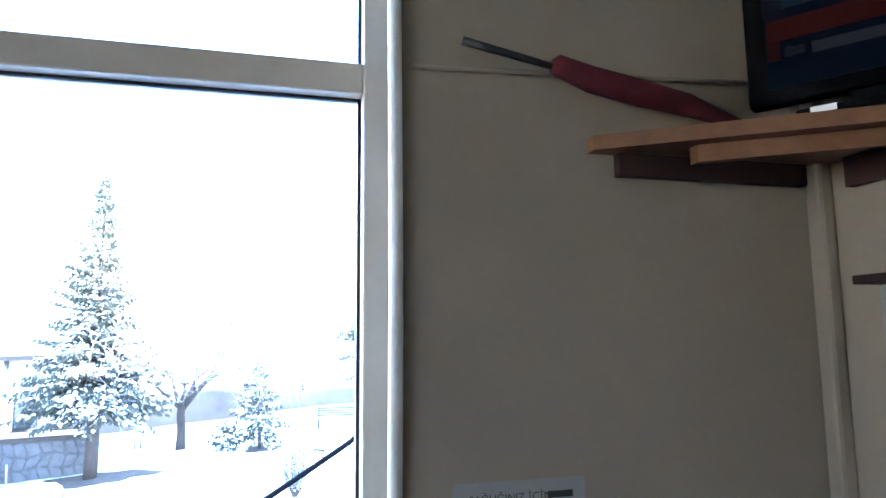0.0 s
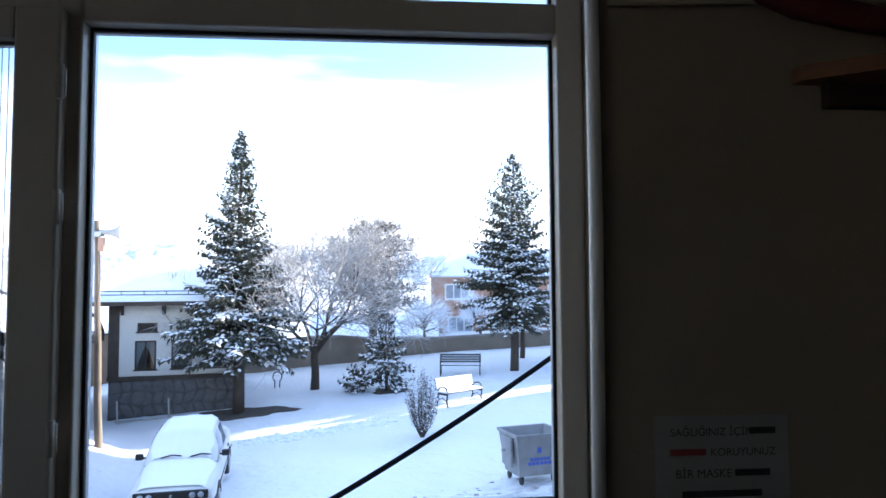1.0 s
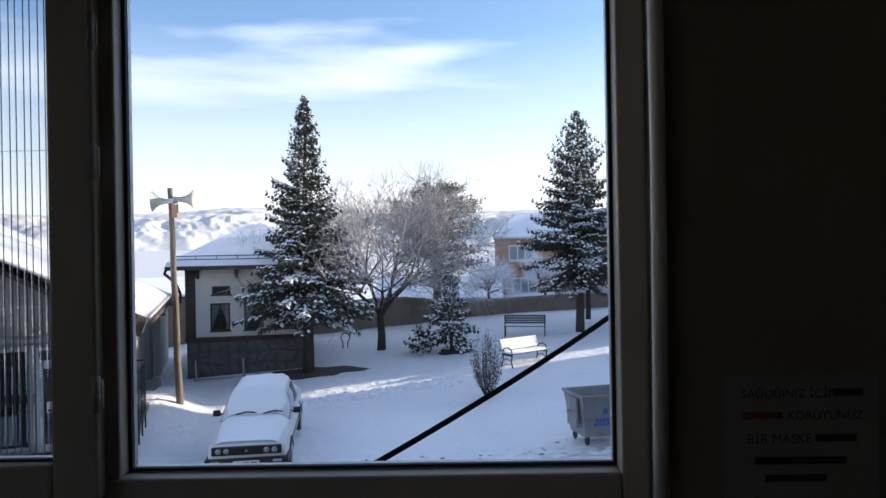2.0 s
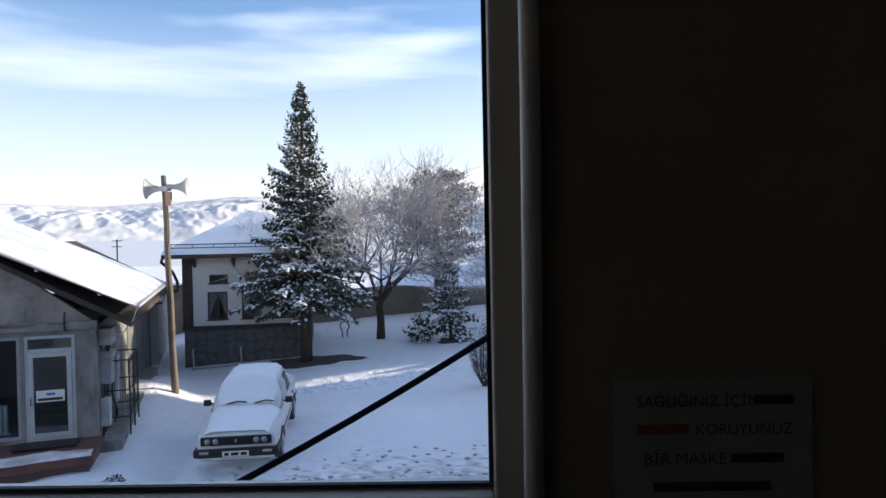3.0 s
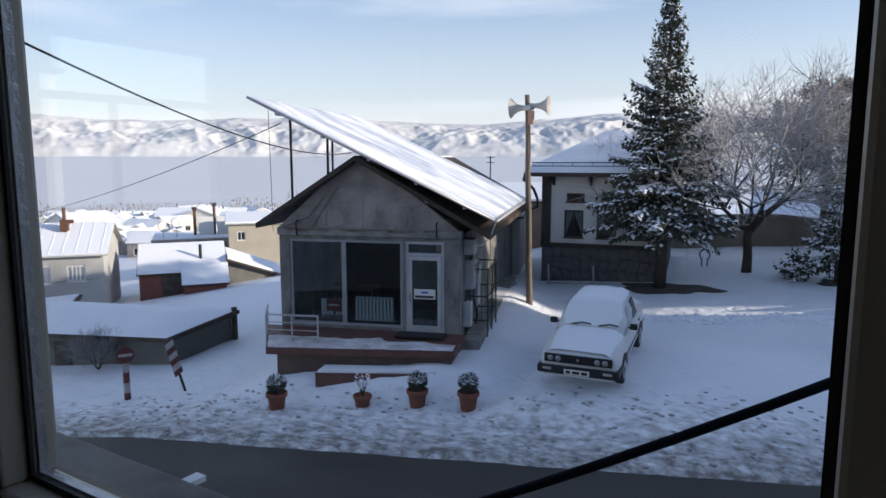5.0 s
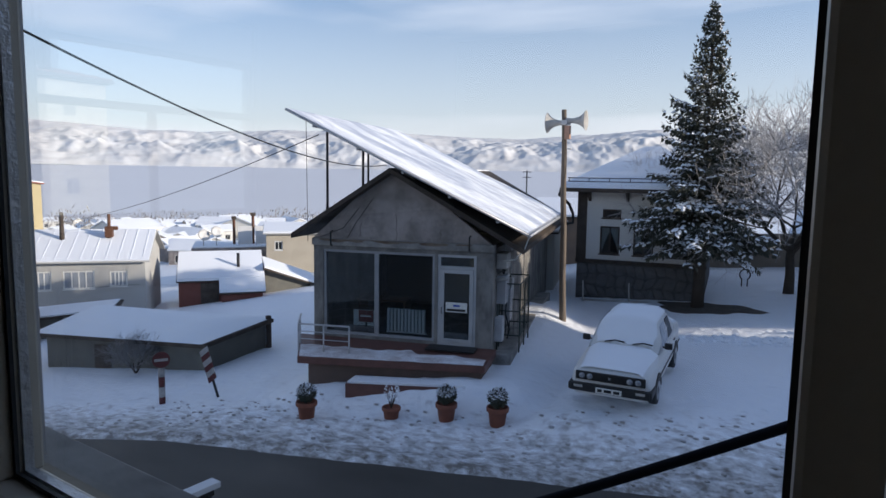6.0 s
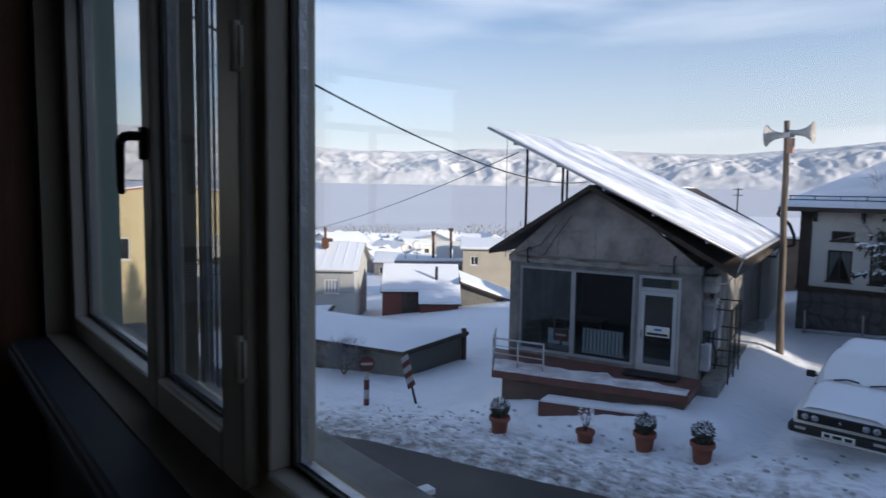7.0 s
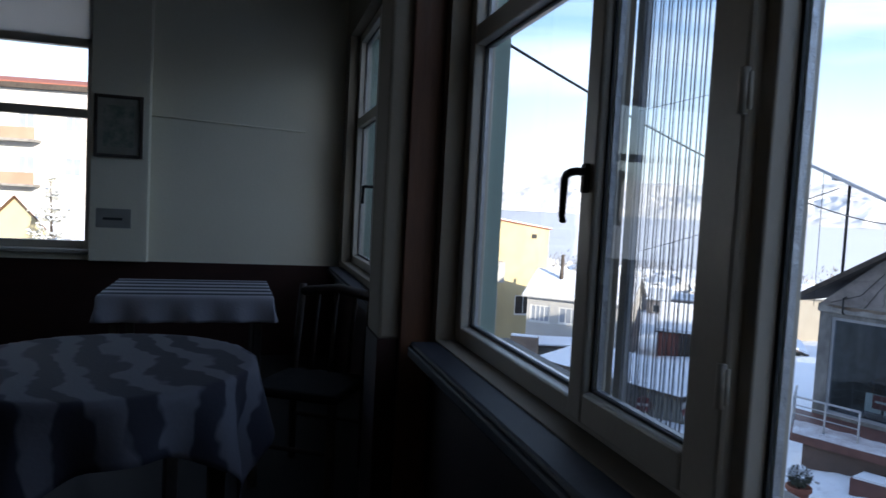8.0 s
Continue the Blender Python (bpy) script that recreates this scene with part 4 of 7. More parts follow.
# ---- the white house ----
HOUSE = pose(-10.2, 24.75, 0.45, 0, 0, 11)
house = thing("house", HOUSE, "old white limewashed house on a rough stone base with snowy roof", "house")
HW, HD, HB, HE = 4.92, 6.2, 1.50, 4.32
wins = [(0.92, 1.69, 1.88, 2.98), (2.22, 2.99, 1.88, 2.98), (3.50, 4.27, 1.88, 2.98)]
vents = [(1.0, 1.72, 3.32, 3.66), (3.5, 4.22, 3.32, 3.66)]
bm = bmesh.new()
holed(bm, 0.14, HW - 0.14, 0.06, 0.32, HB + 0.14, HE, wins + vents)
part("wall", bm, M_HOUSE, house)
for d in ((0.06, 0.32, 0.325, HD, HB + 0.14, HE), (HW - 0.32, HW - 0.06, 0.325, HD, HB + 0.14, HE), (0.32, HW - 0.32, HD - 0.26, HD, HB + 0.14, HE)):
    boxpart("wall", d, M_HOUSE, house)
for w in wins:
    small_window(house, w[0] + 0.005, w[1] - 0.005, w[2] + 0.005, w[3] - 0.005, 0.06, M_DARKWOOD, 1, False, "dark timber window with parted white curtains", M_SHOPGLASS, 0.055, M_CEIL)
for w in vents:
    small_window(house, w[0] + 0.005, w[1] - 0.005, w[2] + 0.005, w[3] - 0.005, 0.06, M_DARKWOOD, 0, False, "small dark vent window", None, 0.05)
for x in (0.0, HW - 0.38):
    boxpart("corner_board", (x, x + 0.38, 0.0, 0.30, HB + 0.14, HE), M_DARKWOOD, house, "dark brown corner boards")
boxpart("floor_beam", (-0.03, HW + 0.03, -0.04, 0.30, HB, HB + 0.136), M_DARKWOOD, house, "dark timber beam", 0.01)
for x in (0.42, 1.9, 3.4, 4.4):
    bm = bmesh.new()
    v = [bm.verts.new(p) for p in ((x, 0.055, HE), (x, -0.34, HE), (x, 0.055, HE - 0.36), (x + 0.11, 0.055, HE), (x + 0.11, -0.34, HE), (x + 0.11, 0.055, HE - 0.36))]
    for f in ((0, 1, 2), (3, 5, 4), (0, 3, 4, 1), (1, 4, 5, 2), (2, 5, 3, 0)):
        bm.faces.new([v[i] for i in f])
    part("bracket", bm, M_DARKWOOD, house)
# dark backing added behind the windows in place of shaded rooms
boxpart("dark_backing", (0.4, HW - 0.4, 0.80, 0.86, HB + 0.2, HE - 0.1), M_DARK, house)
# hipped roof with snow
bm = bmesh.new()
o = 0.62
slab(bm, [(-o, -o, HE + 0.16), (HW + o, -o, HE + 0.16), (HW + o, HD + o, HE + 0.16), (-o, HD + o, HE + 0.16)], 0.15)
eave = part("eave", bm, M_DARKWOOD, house, "dark timber eaves")
bm = bmesh.new()
lo = [bm.verts.new(p) for p in ((-o, -o, HE + 0.17), (HW + o, -o, HE + 0.17), (HW + o, HD + o, HE + 0.17), (-o, HD + o, HE + 0.17))]
md = [bm.verts.new((p.co.x * 0.985 + 0.05, p.co.y * 0.985 + 0.05, HE + 0.32)) for p in lo]
hi = [bm.verts.new((2.1, HD / 2, 6.25)), bm.verts.new((HW - 2.1, HD / 2, 6.25))]
for k in range(4):
    bm.faces.new((lo[k], lo[(k + 1) % 4], md[(k + 1) % 4], md[k]))
bm.faces.new((md[0], md[1], hi[1], hi[0]))
bm.faces.new((md[1], md[2], hi[1]))
bm.faces.new((md[2], md[3], hi[0], hi[1]))
bm.faces.new((md[3], md[0], hi[0]))
bm.faces.new(lo[::-1])
roof = part("roof", bm, M_SNOW, house, "hipped roof under smooth snow")
for z in (0.42, 0.56):
    tubepart("snow_rail", [(-0.35, -0.35, HE + z), (HW + 0.35, -0.35, HE + z)], 0.02, M_BLACK, roof, "dark snow guard rail", 5)
for k in range(8):
    x = -0.3 + (HW + 0.6) * k / 7
    tubepart("guard_post", [(x, -0.35, HE + 0.15), (x, -0.35, HE + 0.58)], 0.016, M_BLACK, roof, "", 5)
bm = bmesh.new()
tube(bm, [(-0.55, -0.60, HE + 0.1), (-0.62, -0.62, HE - 0.1), (-0.3, -0.2, HE - 0.5), (-0.18, 0.0, HE - 0.9), (-0.18, 0.0, HE - 1.25), (-0.45, -0.15, HE - 1.3)], 0.06, 8)
part("downpipe", bm, M_BLACK, house, "bent dark downpipe", True)
# stone base: mortar behind, stones in front
boxpart("base_wall", (0.03, HW - 0.03, 0.06, HD - 0.1, -0.8, HB), M_MORTAR, house, "dark mortar of the stone base")


# ---- pole with horn loudspeakers ----
pole = thing("loudspeaker_pole", pose(-8.43, 19.62, gz(-8.43, 19.62)), "weathered wooden pole carrying two grey horn loudspeakers", "pole")
bm = bmesh.new()
tube(bm, [(0.06 - 0.02 * k + 0.012 * math.sin(k * 1.7), 0, -0.3 + 0.75 * k) for k in range(11)], [0.118 - 0.004 * k for k in range(11)], 12)
part("shaft", bm, M_POLE, pole, "", True)


def horn(parent, x, z, sgn):
    bm = bmesh.new()
    prof = [(0.085, 0.0), (0.09, 0.10), (0.075, 0.13), (0.085, 0.26), (0.13, 0.42), (0.21, 0.54), (0.31, 0.62), (0.325, 0.635), (0.30, 0.62), (0.19, 0.53), (0.10, 0.40), (0.03, 0.30)]
    lathe(bm, prof, 24)
    bmesh.ops.transform(bm, matrix=Matrix.Translation((x, -0.05, z)) @ Matrix.Rotation(radians(10), 4, "Z") @ Matrix.Rotation(radians(sgn * 90), 4, "Y"), verts=bm.verts)
    return part("horn", bm, M_HORN, parent, "grey metal horn loudspeaker", True)


horn(pole, -0.02, 6.78, -1)
horn(pole, -0.04, 6.84, 1)
boxpart("junction_box", (-0.02, 0.16, -0.22, -0.10, 6.25, 6.68), M_BRICKWALL, pole, "faded red metal box", 0.015)
boxpart("clamp", (-0.16, 0.04, -0.16, 0.14, 6.72, 6.86), M_ALU, pole, "", 0.01)
tubepart("cable", [(0.0, -0.14, 6.3), (0.06, -0.16, 5.4), (-0.06, -0.15, 4.4), (0.05, -0.15, 3.2)], 0.012, M_BLACK, pole, "", 5)
tubepart("insulator", [(0.05, -0.12, 5.95), (0.22, -0.2, 5.95)], 0.025, M_WHITEPAINT, pole, "", 6)
bm = bmesh.new()
for k in range(60):
    a = random.random() * 6.28
    r = 0.25 + 0.75 * random.random()
    bmesh.ops.create_icosphere(bm, subdivisions=1, radius=0.06 + 0.10 * random.random(), matrix=Matrix.Translation((r * math.cos(a) * 1.1, r * math.sin(a) * 0.5 - 0.1, 0.03)) @ Matrix.Diagonal((1.6, 1.2, 0.5, 1)))
tagged(part("snow_bank", bm, M_SNOW, None, "", True), "shovelled heap of snow round the pole", "snow", kind="stuff").matrix_world = pose(-8.43, 19.62, gz(-8.43, 19.62))


# ---- the parked car ----
def loft(bm, sections):
    """Closed cross-sections (lists of points of one length) joined into a skin, ends capped."""
    rings = [[bm.verts.new(p) for p in s] for s in sections]
    n = len(rings[0])
    for r0, r1 in zip(rings, rings[1:]):
        for k in range(n):
            bm.faces.new((r0[k], r0[(k + 1) % n], r1[(k + 1) % n], r1[k]))
    bm.faces.new(rings[0][::-1])
    bm.faces.new(rings[-1])


def shell(y, w, z0, z1, r=0.07, top_w=None):
    """A body cross-section: sills, bulging flanks and a gently crowned top."""
    t = top_w or w * 0.93
    half = [(w * 0.90, z0), (w, z0 + (z1 - z0) * 0.25), (w, z0 + (z1 - z0) * 0.62), (w * 0.97, z1 - r), (t, z1 - r * 0.25), (t * 0.55, z1 + 0.012), (0, z1 + 0.02)]
    pts = [(x, y, z) for x, z in half] + [(-x, y, z) for x, z in half[-2::-1]]
    return pts


CARM = pose(-4.065, 12.46, 0.605, 3.3, 0, 8) @ Matrix.Scale(1.021, 4)
car = thing("car", CARM, "old white saloon car under a thick layer of snow", "car")
bm = bmesh.new()
loft(bm, [shell(0.06, 0.74, 0.36, 0.74), shell(0.12, 0.79, 0.26, 0.80), shell(0.5, 0.815, 0.24, 0.84), shell(1.0, 0.82, 0.24, 0.88), shell(1.35, 0.82, 0.24, 0.92), shell(2.2, 0.825, 0.24, 0.94), shell(3.2, 0.82, 0.24, 0.95), shell(3.9, 0.80, 0.26, 0.93), shell(4.28, 0.76, 0.34, 0.88), shell(4.34, 0.72, 0.40, 0.82)])
part("body", bm, M_CARPAINT, car, "", True)
bm = bmesh.new()


def cabin(y, wb, wt, z0, z1):
    return [(wb, y, z0), (wb * 0.5 + wt * 0.5 + 0.02, y, (z0 + z1) / 2), (wt, y, z1 - 0.05), (wt * 0.85, y, z1), (0, y, z1 + 0.03), (-wt * 0.85, y, z1), (-wt, y, z1 - 0.05), (-wb * 0.5 - wt * 0.5 - 0.02, y, (z0 + z1) / 2), (-wb, y, z0)]


loft(bm, [cabin(1.30, 0.74, 0.74, 0.90, 0.94), cabin(1.62, 0.75, 0.68, 0.92, 1.22), cabin(1.86, 0.76, 0.62, 0.93, 1.42), cabin(2.4, 0.77, 0.61, 0.93, 1.45), cabin(3.05, 0.76, 0.61, 0.94, 1.42), cabin(3.35, 0.74, 0.66, 0.94, 1.18), cabin(3.62, 0.72, 0.72, 0.93, 0.96)])
part("cabin", bm, M_CARPAINT, car, "", True)
for sx in (-1, 1):
    for ya, yb, n in ((1.78, 2.36, "front"), (2.42, 2.98, "rear")):
        bm = bmesh.new()
        q = [(0.772, ya - (0.16 if n == "front" else 0), 0.98), (0.772, yb, 0.98), (0.655, yb - (0.0 if n == "front" else 0.10), 1.36), (0.655, ya + 0.10, 1.36)]
        a = [bm.verts.new((sx * x, y, z)) for x, y, z in q]
        b = [bm.verts.new((sx * (x - 0.02), y, z)) for x, y, z in q]
        bm.faces.new(a)
        bm.faces.new(b[::-1])
        for k in range(4):
            bm.faces.new((a[k], b[k], b[(k + 1) % 4], a[(k + 1) % 4]))
        part("side_window", bm, M_FROST if n == "front" else M_CARGLASS, car, "side window covered in frost" if n == "front" else "dark side window")
    bm = bmesh.new()
    tube(bm, [(sx * 0.77, 1.62, 0.98), (sx * 0.84, 1.60, 1.0)], 0.02, 6)
    B(bm, *sorted((sx * 0.81, sx * 0.97)), 1.56, 1.64, 0.95, 1.08, 0.015)
    part("mirror", bm, M_BLACK, car, "black door mirror")
    boxpart("rub_strip", (*sorted((sx * 0.822, sx * 0.835)), 0.6, 3.9, 0.52, 0.56), M_BLACK, car)
    for y in (2.30, 3.0):
        boxpart("door_handle", (*sorted((sx * 0.82, sx * 0.845)), y - 0.14, y - 0.02, 0.80, 0.83), M_BLACK, car)
    for y in (0.82, 3.28):
        bm = bmesh.new()
        lathe(bm, [(0.20, -0.085), (0.275, -0.085), (0.295, -0.06), (0.295, 0.06), (0.275, 0.085), (0.20, 0.085)], 24)
        bmesh.ops.transform(bm, matrix=Matrix.Translation((sx * 0.745, y, 0.295)) @ Matrix.Rotation(radians(90), 4, "Y"), verts=bm.verts)
        wheel = part("wheel", bm, M_RUBBER, car, "dark tyre", True)
        bm = bmesh.new()
        lathe(bm, [(0.05, -0.02), (0.19, -0.02), (0.195, 0.09), (0.06, 0.075)], 20)
        bmesh.ops.transform(bm, matrix=Matrix.Translation((sx * 0.752, y, 0.295)) @ Matrix.Rotation(radians(sx * 90), 4, "Y"), verts=bm.verts)
        part("rim", bm, M_ALU, wheel, "", True)
        bm = bmesh.new()
        tube(bm, [(sx * 0.815, y + 0.36 * math.cos(a), 0.30 + 0.34 * math.sin(a)) for a in np.linspace(0, math.pi, 13)], 0.028, 6)
        part("wheel_arch", bm, M_BLACK, car, "", True)
grille = boxpart("grille", (-0.70, 0.70, 0.015, 0.075, 0.585, 0.765), M_BLACK, car, "black front grille", 0.02)
for k in range(5):
    boxpart("slat", (-0.34, 0.34, 0.006, 0.014, 0.615 + 0.028 * k, 0.623 + 0.028 * k), M_RUBBER, grille)
boxpart("badge", (-0.025, 0.025, 0.0, 0.010, 0.655, 0.71), M_CHROME, grille, "", 0.004)
for x in (-0.56, -0.40, 0.40, 0.56):
    bm = bmesh.new()
    lathe(bm, [(0.058, 0), (0.062, 0.02), (0.040, 0.035), (0.01, 0.04)], 18)
    bmesh.ops.transform(bm, matrix=Matrix.Translation((x, 0.016, 0.68)) @ Matrix.Rotation(radians(90), 4, "X"), verts=bm.verts)
    part("headlight", bm, M_LAMP, car, "round headlamp", True)
bm = bmesh.new()
B(bm, -0.80, 0.80, -0.06, 0.10, 0.36, 0.52, 0.03)
for sx in (-1, 1):
    B(bm, *sorted((sx * 0.74, sx * 0.84)), -0.03, 0.48, 0.36, 0.52, 0.03)
bump = part("bumper", bm, M_BLACK, car, "black plastic bumper")
for x in (-0.62, 0.62):
    boxpart("indicator", (x - 0.09, x + 0.09, -0.066, -0.058, 0.45, 0.50), M_HORN, bump)
boxpart("front_apron", (-0.74, 0.74, 0.05, 0.14, 0.29, 0.358), M_CARPAINT, car, "", 0.015)
pl = boxpart("number_plate", (-0.26, 0.26, -0.075, -0.063, 0.385, 0.495), M_WHITEPAINT, car, "white number plate with dark print")
for a, b in ((-0.22, -0.13), (-0.09, 0.06), (0.10, 0.22)):
    boxpart("plate_bar", (a, b, -0.080, -0.076, 0.41, 0.47), M_BLACK, pl)
for x in (-0.42, 0.18):
    tubepart("wiper", [(x, 1.33, 1.045), (x + 0.22, 1.38, 1.085), (x + 0.42, 1.355, 1.065)], 0.016, M_BLACK, car, "", 5)
bm = bmesh.new()
for ya, yb, w0, w1, za, zb in ((0.10, 1.36, 0.72, 0.76, 0.80, 0.95), (1.36, 1.84, 0.70, 0.60, 1.0, 1.46), (1.84, 3.08, 0.58, 0.58, 1.49, 1.48), (3.08, 3.60, 0.58, 0.66, 1.46, 1.02), (3.60, 4.30, 0.70, 0.68, 0.98, 0.93)):
    n = 8
    rows = []
    for j in range(n + 1):
        q = j / n
        w, y, z = w0 + (w1 - w0) * q, ya + (yb - ya) * q, za + (zb - za) * q
        row = []
        for i in range(9):
            u = -1 + 2 * i / 8
            row.append(bm.verts.new((w * u, y, z + 0.055 * (1 - abs(u) ** 6) - 0.06 * abs(u) ** 6 + 0.012 * noise.noise(Vector((u * 3, y * 3, 0.5))))))
        rows.append(row)
    for r0, r1 in zip(rows, rows[1:]):
        for i in range(8):
            bm.faces.new((r0[i], r0[i + 1], r1[i + 1], r1[i]))
bmesh.ops.remove_doubles(bm, verts=bm.verts, dist=0.05)
part("snow", bm, M_SNOW, car, "smooth layer of snow on bonnet, windscreen and roof", True)


# ---- trees ----
def spray(bm, p, d, length, width, up, rng):
    """A flat, pointed twig of needles: a folded lozenge."""
    d = d.normalized()
    side = d.cross(up)
    if side.length < 1e-3:
        side = Vector((1, 0, 0))
    side.normalize()
    q = [p, p + d * length * 0.45 + side * width - up * width * 0.35, p + d * length, p + d * length * 0.45 - side * width - up * width * 0.35, p + d * length * 0.5 + up * width * 0.15]
    v = [bm.verts.new(c) for c in q]
    bm.faces.new((v[0], v[1], v[4]))
    bm.faces.new((v[1], v[2], v[4]))
    bm.faces.new((v[2], v[3], v[4]))
    bm.faces.new((v[3], v[0], v[4]))


SKIRTED = ((0, 0.74), (0.07, 1.0), (0.18, 0.92), (0.28, 0.64), (0.45, 0.49), (0.62, 0.35), (0.79, 0.17), (0.91, 0.07), (1.0, 0.01))


def clump(bm, p, d, length, width, high):
    """A small rounded heap of snow lying along a twig."""
    d = Vector((d.x, d.y, d.z * 0.6)).normalized()
    side = Vector((-d.y, d.x, 0))
    side = side.normalized() if side.length > 1e-3 else Vector((1, 0, 0))
    up = Vector((0, 0, 1))
    v = [bm.verts.new(c) for c in (p - d * length * 0.5, p + side * width - up * high * 0.2, p + d * length * 0.5 - up * high * 0.3, p - side * width - up * high * 0.2, p + up * high + d * length * 0.08)]
    for k in range(4):
        bm.faces.new((v[k], v[(k + 1) % 4], v[4]))


def spruce(name, m, height, radius, clear, label, seed, whorls=40, snow=0.5, per=11, form=None, needles=None):
    """Conifer: tapering trunk, whorls of boughs, each a flat fan of side twigs thick with needles, snow heaped on them."""
    rng = random.Random(seed)
    t = thing(name, m, label, "tree")
    bm = bmesh.new()
    tube(bm, [(0.03 * math.sin(k), 0.03 * math.cos(2 * k), -0.3 + (height + 0.2) * k / 8) for k in range(9)], [0.021 * height * (1 - 0.118 * k) + 0.012 for k in range(9)], 10)
    part("trunk", bm, M_BARK, t, "", True)
    green, white, wood = bmesh.new(), bmesh.new(), bmesh.new()
    up = Vector((0, 0, 1))
    whorls = int(whorls * 0.9)
    for j in range(whorls):
        q = (j / (whorls - 1)) ** 0.95
        z0 = clear + (height - clear - 0.12) * q + 0.10 * math.sin(j * 2.4)
        env = radius * (outline(q, form) if form else (1 - q) ** 0.85 * (0.55 + 0.45 * min(1, q * 6))) + 0.07
        n = max(4, int(per * (1 - 0.5 * q)))
        for i in range(n):
            az = 6.283 * (i + rng.random() * 0.8) / n + j * 1.3
            L = env * rng.choice((0.50, 0.66, 0.80, 0.92, 1.0, 1.10)) * rng.uniform(0.9, 1.08)
            rise = 0.70 * min(1, max(0, q - 0.12) * 1.4) - 0.20 * (1 - q) + rng.uniform(-0.20, 0.16)
            out = Vector((math.cos(az), math.sin(az), 0))
            base = Vector((0, 0, z0 + rng.uniform(-0.30, 0.22) * (1 - 0.5 * q)))
            tip = base + out * L
            load = min(1.0, max(0.16, snow * (1.05 + 2.4 * noise.noise(tip * 0.9 + Vector((seed, 0, 0)))) * (1.15 - 0.5 * q)))
            segs = max(3, int(L / 0.19))
            pts = [base + out * L * s / segs + up * L * (rise * s / segs - 0.24 * (s / segs) ** 2 * (1 - q) + 0.16 * (s / segs) ** 3) for s in range(segs + 1)]
            if L > 0.4:
                tube(wood, pts[::max(1, segs // 2)], [0.022, 0.013, 0.007, 0.004][:len(pts[::max(1, segs // 2)])], 3, False)
            for s in range(1, segs + 1):
                u = s / segs
                d = (pts[s] - pts[s - 1]).normalized()
                side = d.cross(up).normalized()
                fan = 0.10 + 0.42 * min(L, 1.5) * (1 - u) ** 0.8 * min(1, u * 3.5)
                for sg in (-1, 1):
                    bd = (d * 0.75 + side * sg * rng.uniform(0.6, 0.95) - up * rng.uniform(0.0, 0.30)).normalized()
                    k = max(1, int(fan / 0.15 + 0.5))
                    for c in range(k):
                        p = pts[s] + bd * fan * (c + rng.random() * 0.6) / k + up * rng.uniform(-0.04, 0.02)
                        ln, wd = rng.uniform(0.15, 0.24) * (1 - 0.35 * q), rng.uniform(0.035, 0.058)
                        dd = bd + Vector((rng.uniform(-.5, .5), rng.uniform(-.5, .5), rng.uniform(-.6, .35)))
                        spray(green, p, dd, ln, wd, up, rng)
                        spray(green, p - up * 0.03, bd * 0.5 + d * rng.uniform(-0.4, 0.8) - up * rng.uniform(0.4, 1.3), ln * 1.05, wd, side, rng)
                        if rng.random() < load * (0.30 + 0.45 * u):
                            clump(white, p + dd.normalized() * ln * 0.4 + up * 0.025, dd, ln * rng.uniform(0.9, 1.6), wd * rng.uniform(1.0, 1.4 + 0.9 * load), rng.uniform(0.03, 0.07))
            spray(green, pts[-1], pts[-1] - pts[-2] + up * 0.1, 0.24 * min(1, 0.5 + L), 0.05, up, rng)
    spray(green, Vector((0, 0, height - 0.35)), up, 0.5, 0.04, Vector((1, 0, 0)), rng)
    crown = part("crown", green, needles or M_NEEDLE, t, "boughs pale with frost and painted-in sun" if needles else "dark green needled boughs")
    part("snow", white, M_SNOW, crown, "snow lying on the boughs")
    part("boughs", wood, M_BARK, t)
    return t


def grow(bm_thick, bm_thin, p, d, length, r, depth, rng, spread, up_pull, limit):
    """Branches, forked again and again."""
    n = 3
    pts, rad, q, dd = [p], [r], p, d
    for k in range(n):
        dd = (dd + Vector((rng.uniform(-1, 1), rng.uniform(-1, 1), rng.uniform(-0.6, 1) + up_pull)) * 0.16).normalized()
        q = q + dd * length / n
        pts.append(q)
        rad.append(r * (1 - 0.28 * (k + 1) / n))
    tube(bm_thick if depth <= limit else bm_thin, pts, rad, 7 if depth < 2 else 4 if depth < 4 else 3, False)
    if depth >= 6:
        return
    kids = 3 if depth < 3 else 4 if depth < 4 else 5
    for k in range(kids):
        a = 6.283 * (k + rng.random()) / kids
        o = dd.orthogonal().normalized()
        b = dd.cross(o)
        nd = (dd * 1.0 + (o * math.cos(a) + b * math.sin(a)) * spread * rng.uniform(0.6, 1.3) + Vector((0, 0, up_pull * 0.4))).normalized()
        start = pts[-1] if k == 0 or depth < 1 else pts[rng.choice((1, 2, 3))]
        grow(bm_thick, bm_thin, start, nd, length * rng.uniform(0.66, 0.86), r * rng.uniform(0.53, 0.68), depth + 1, rng, spread, up_pull, limit)


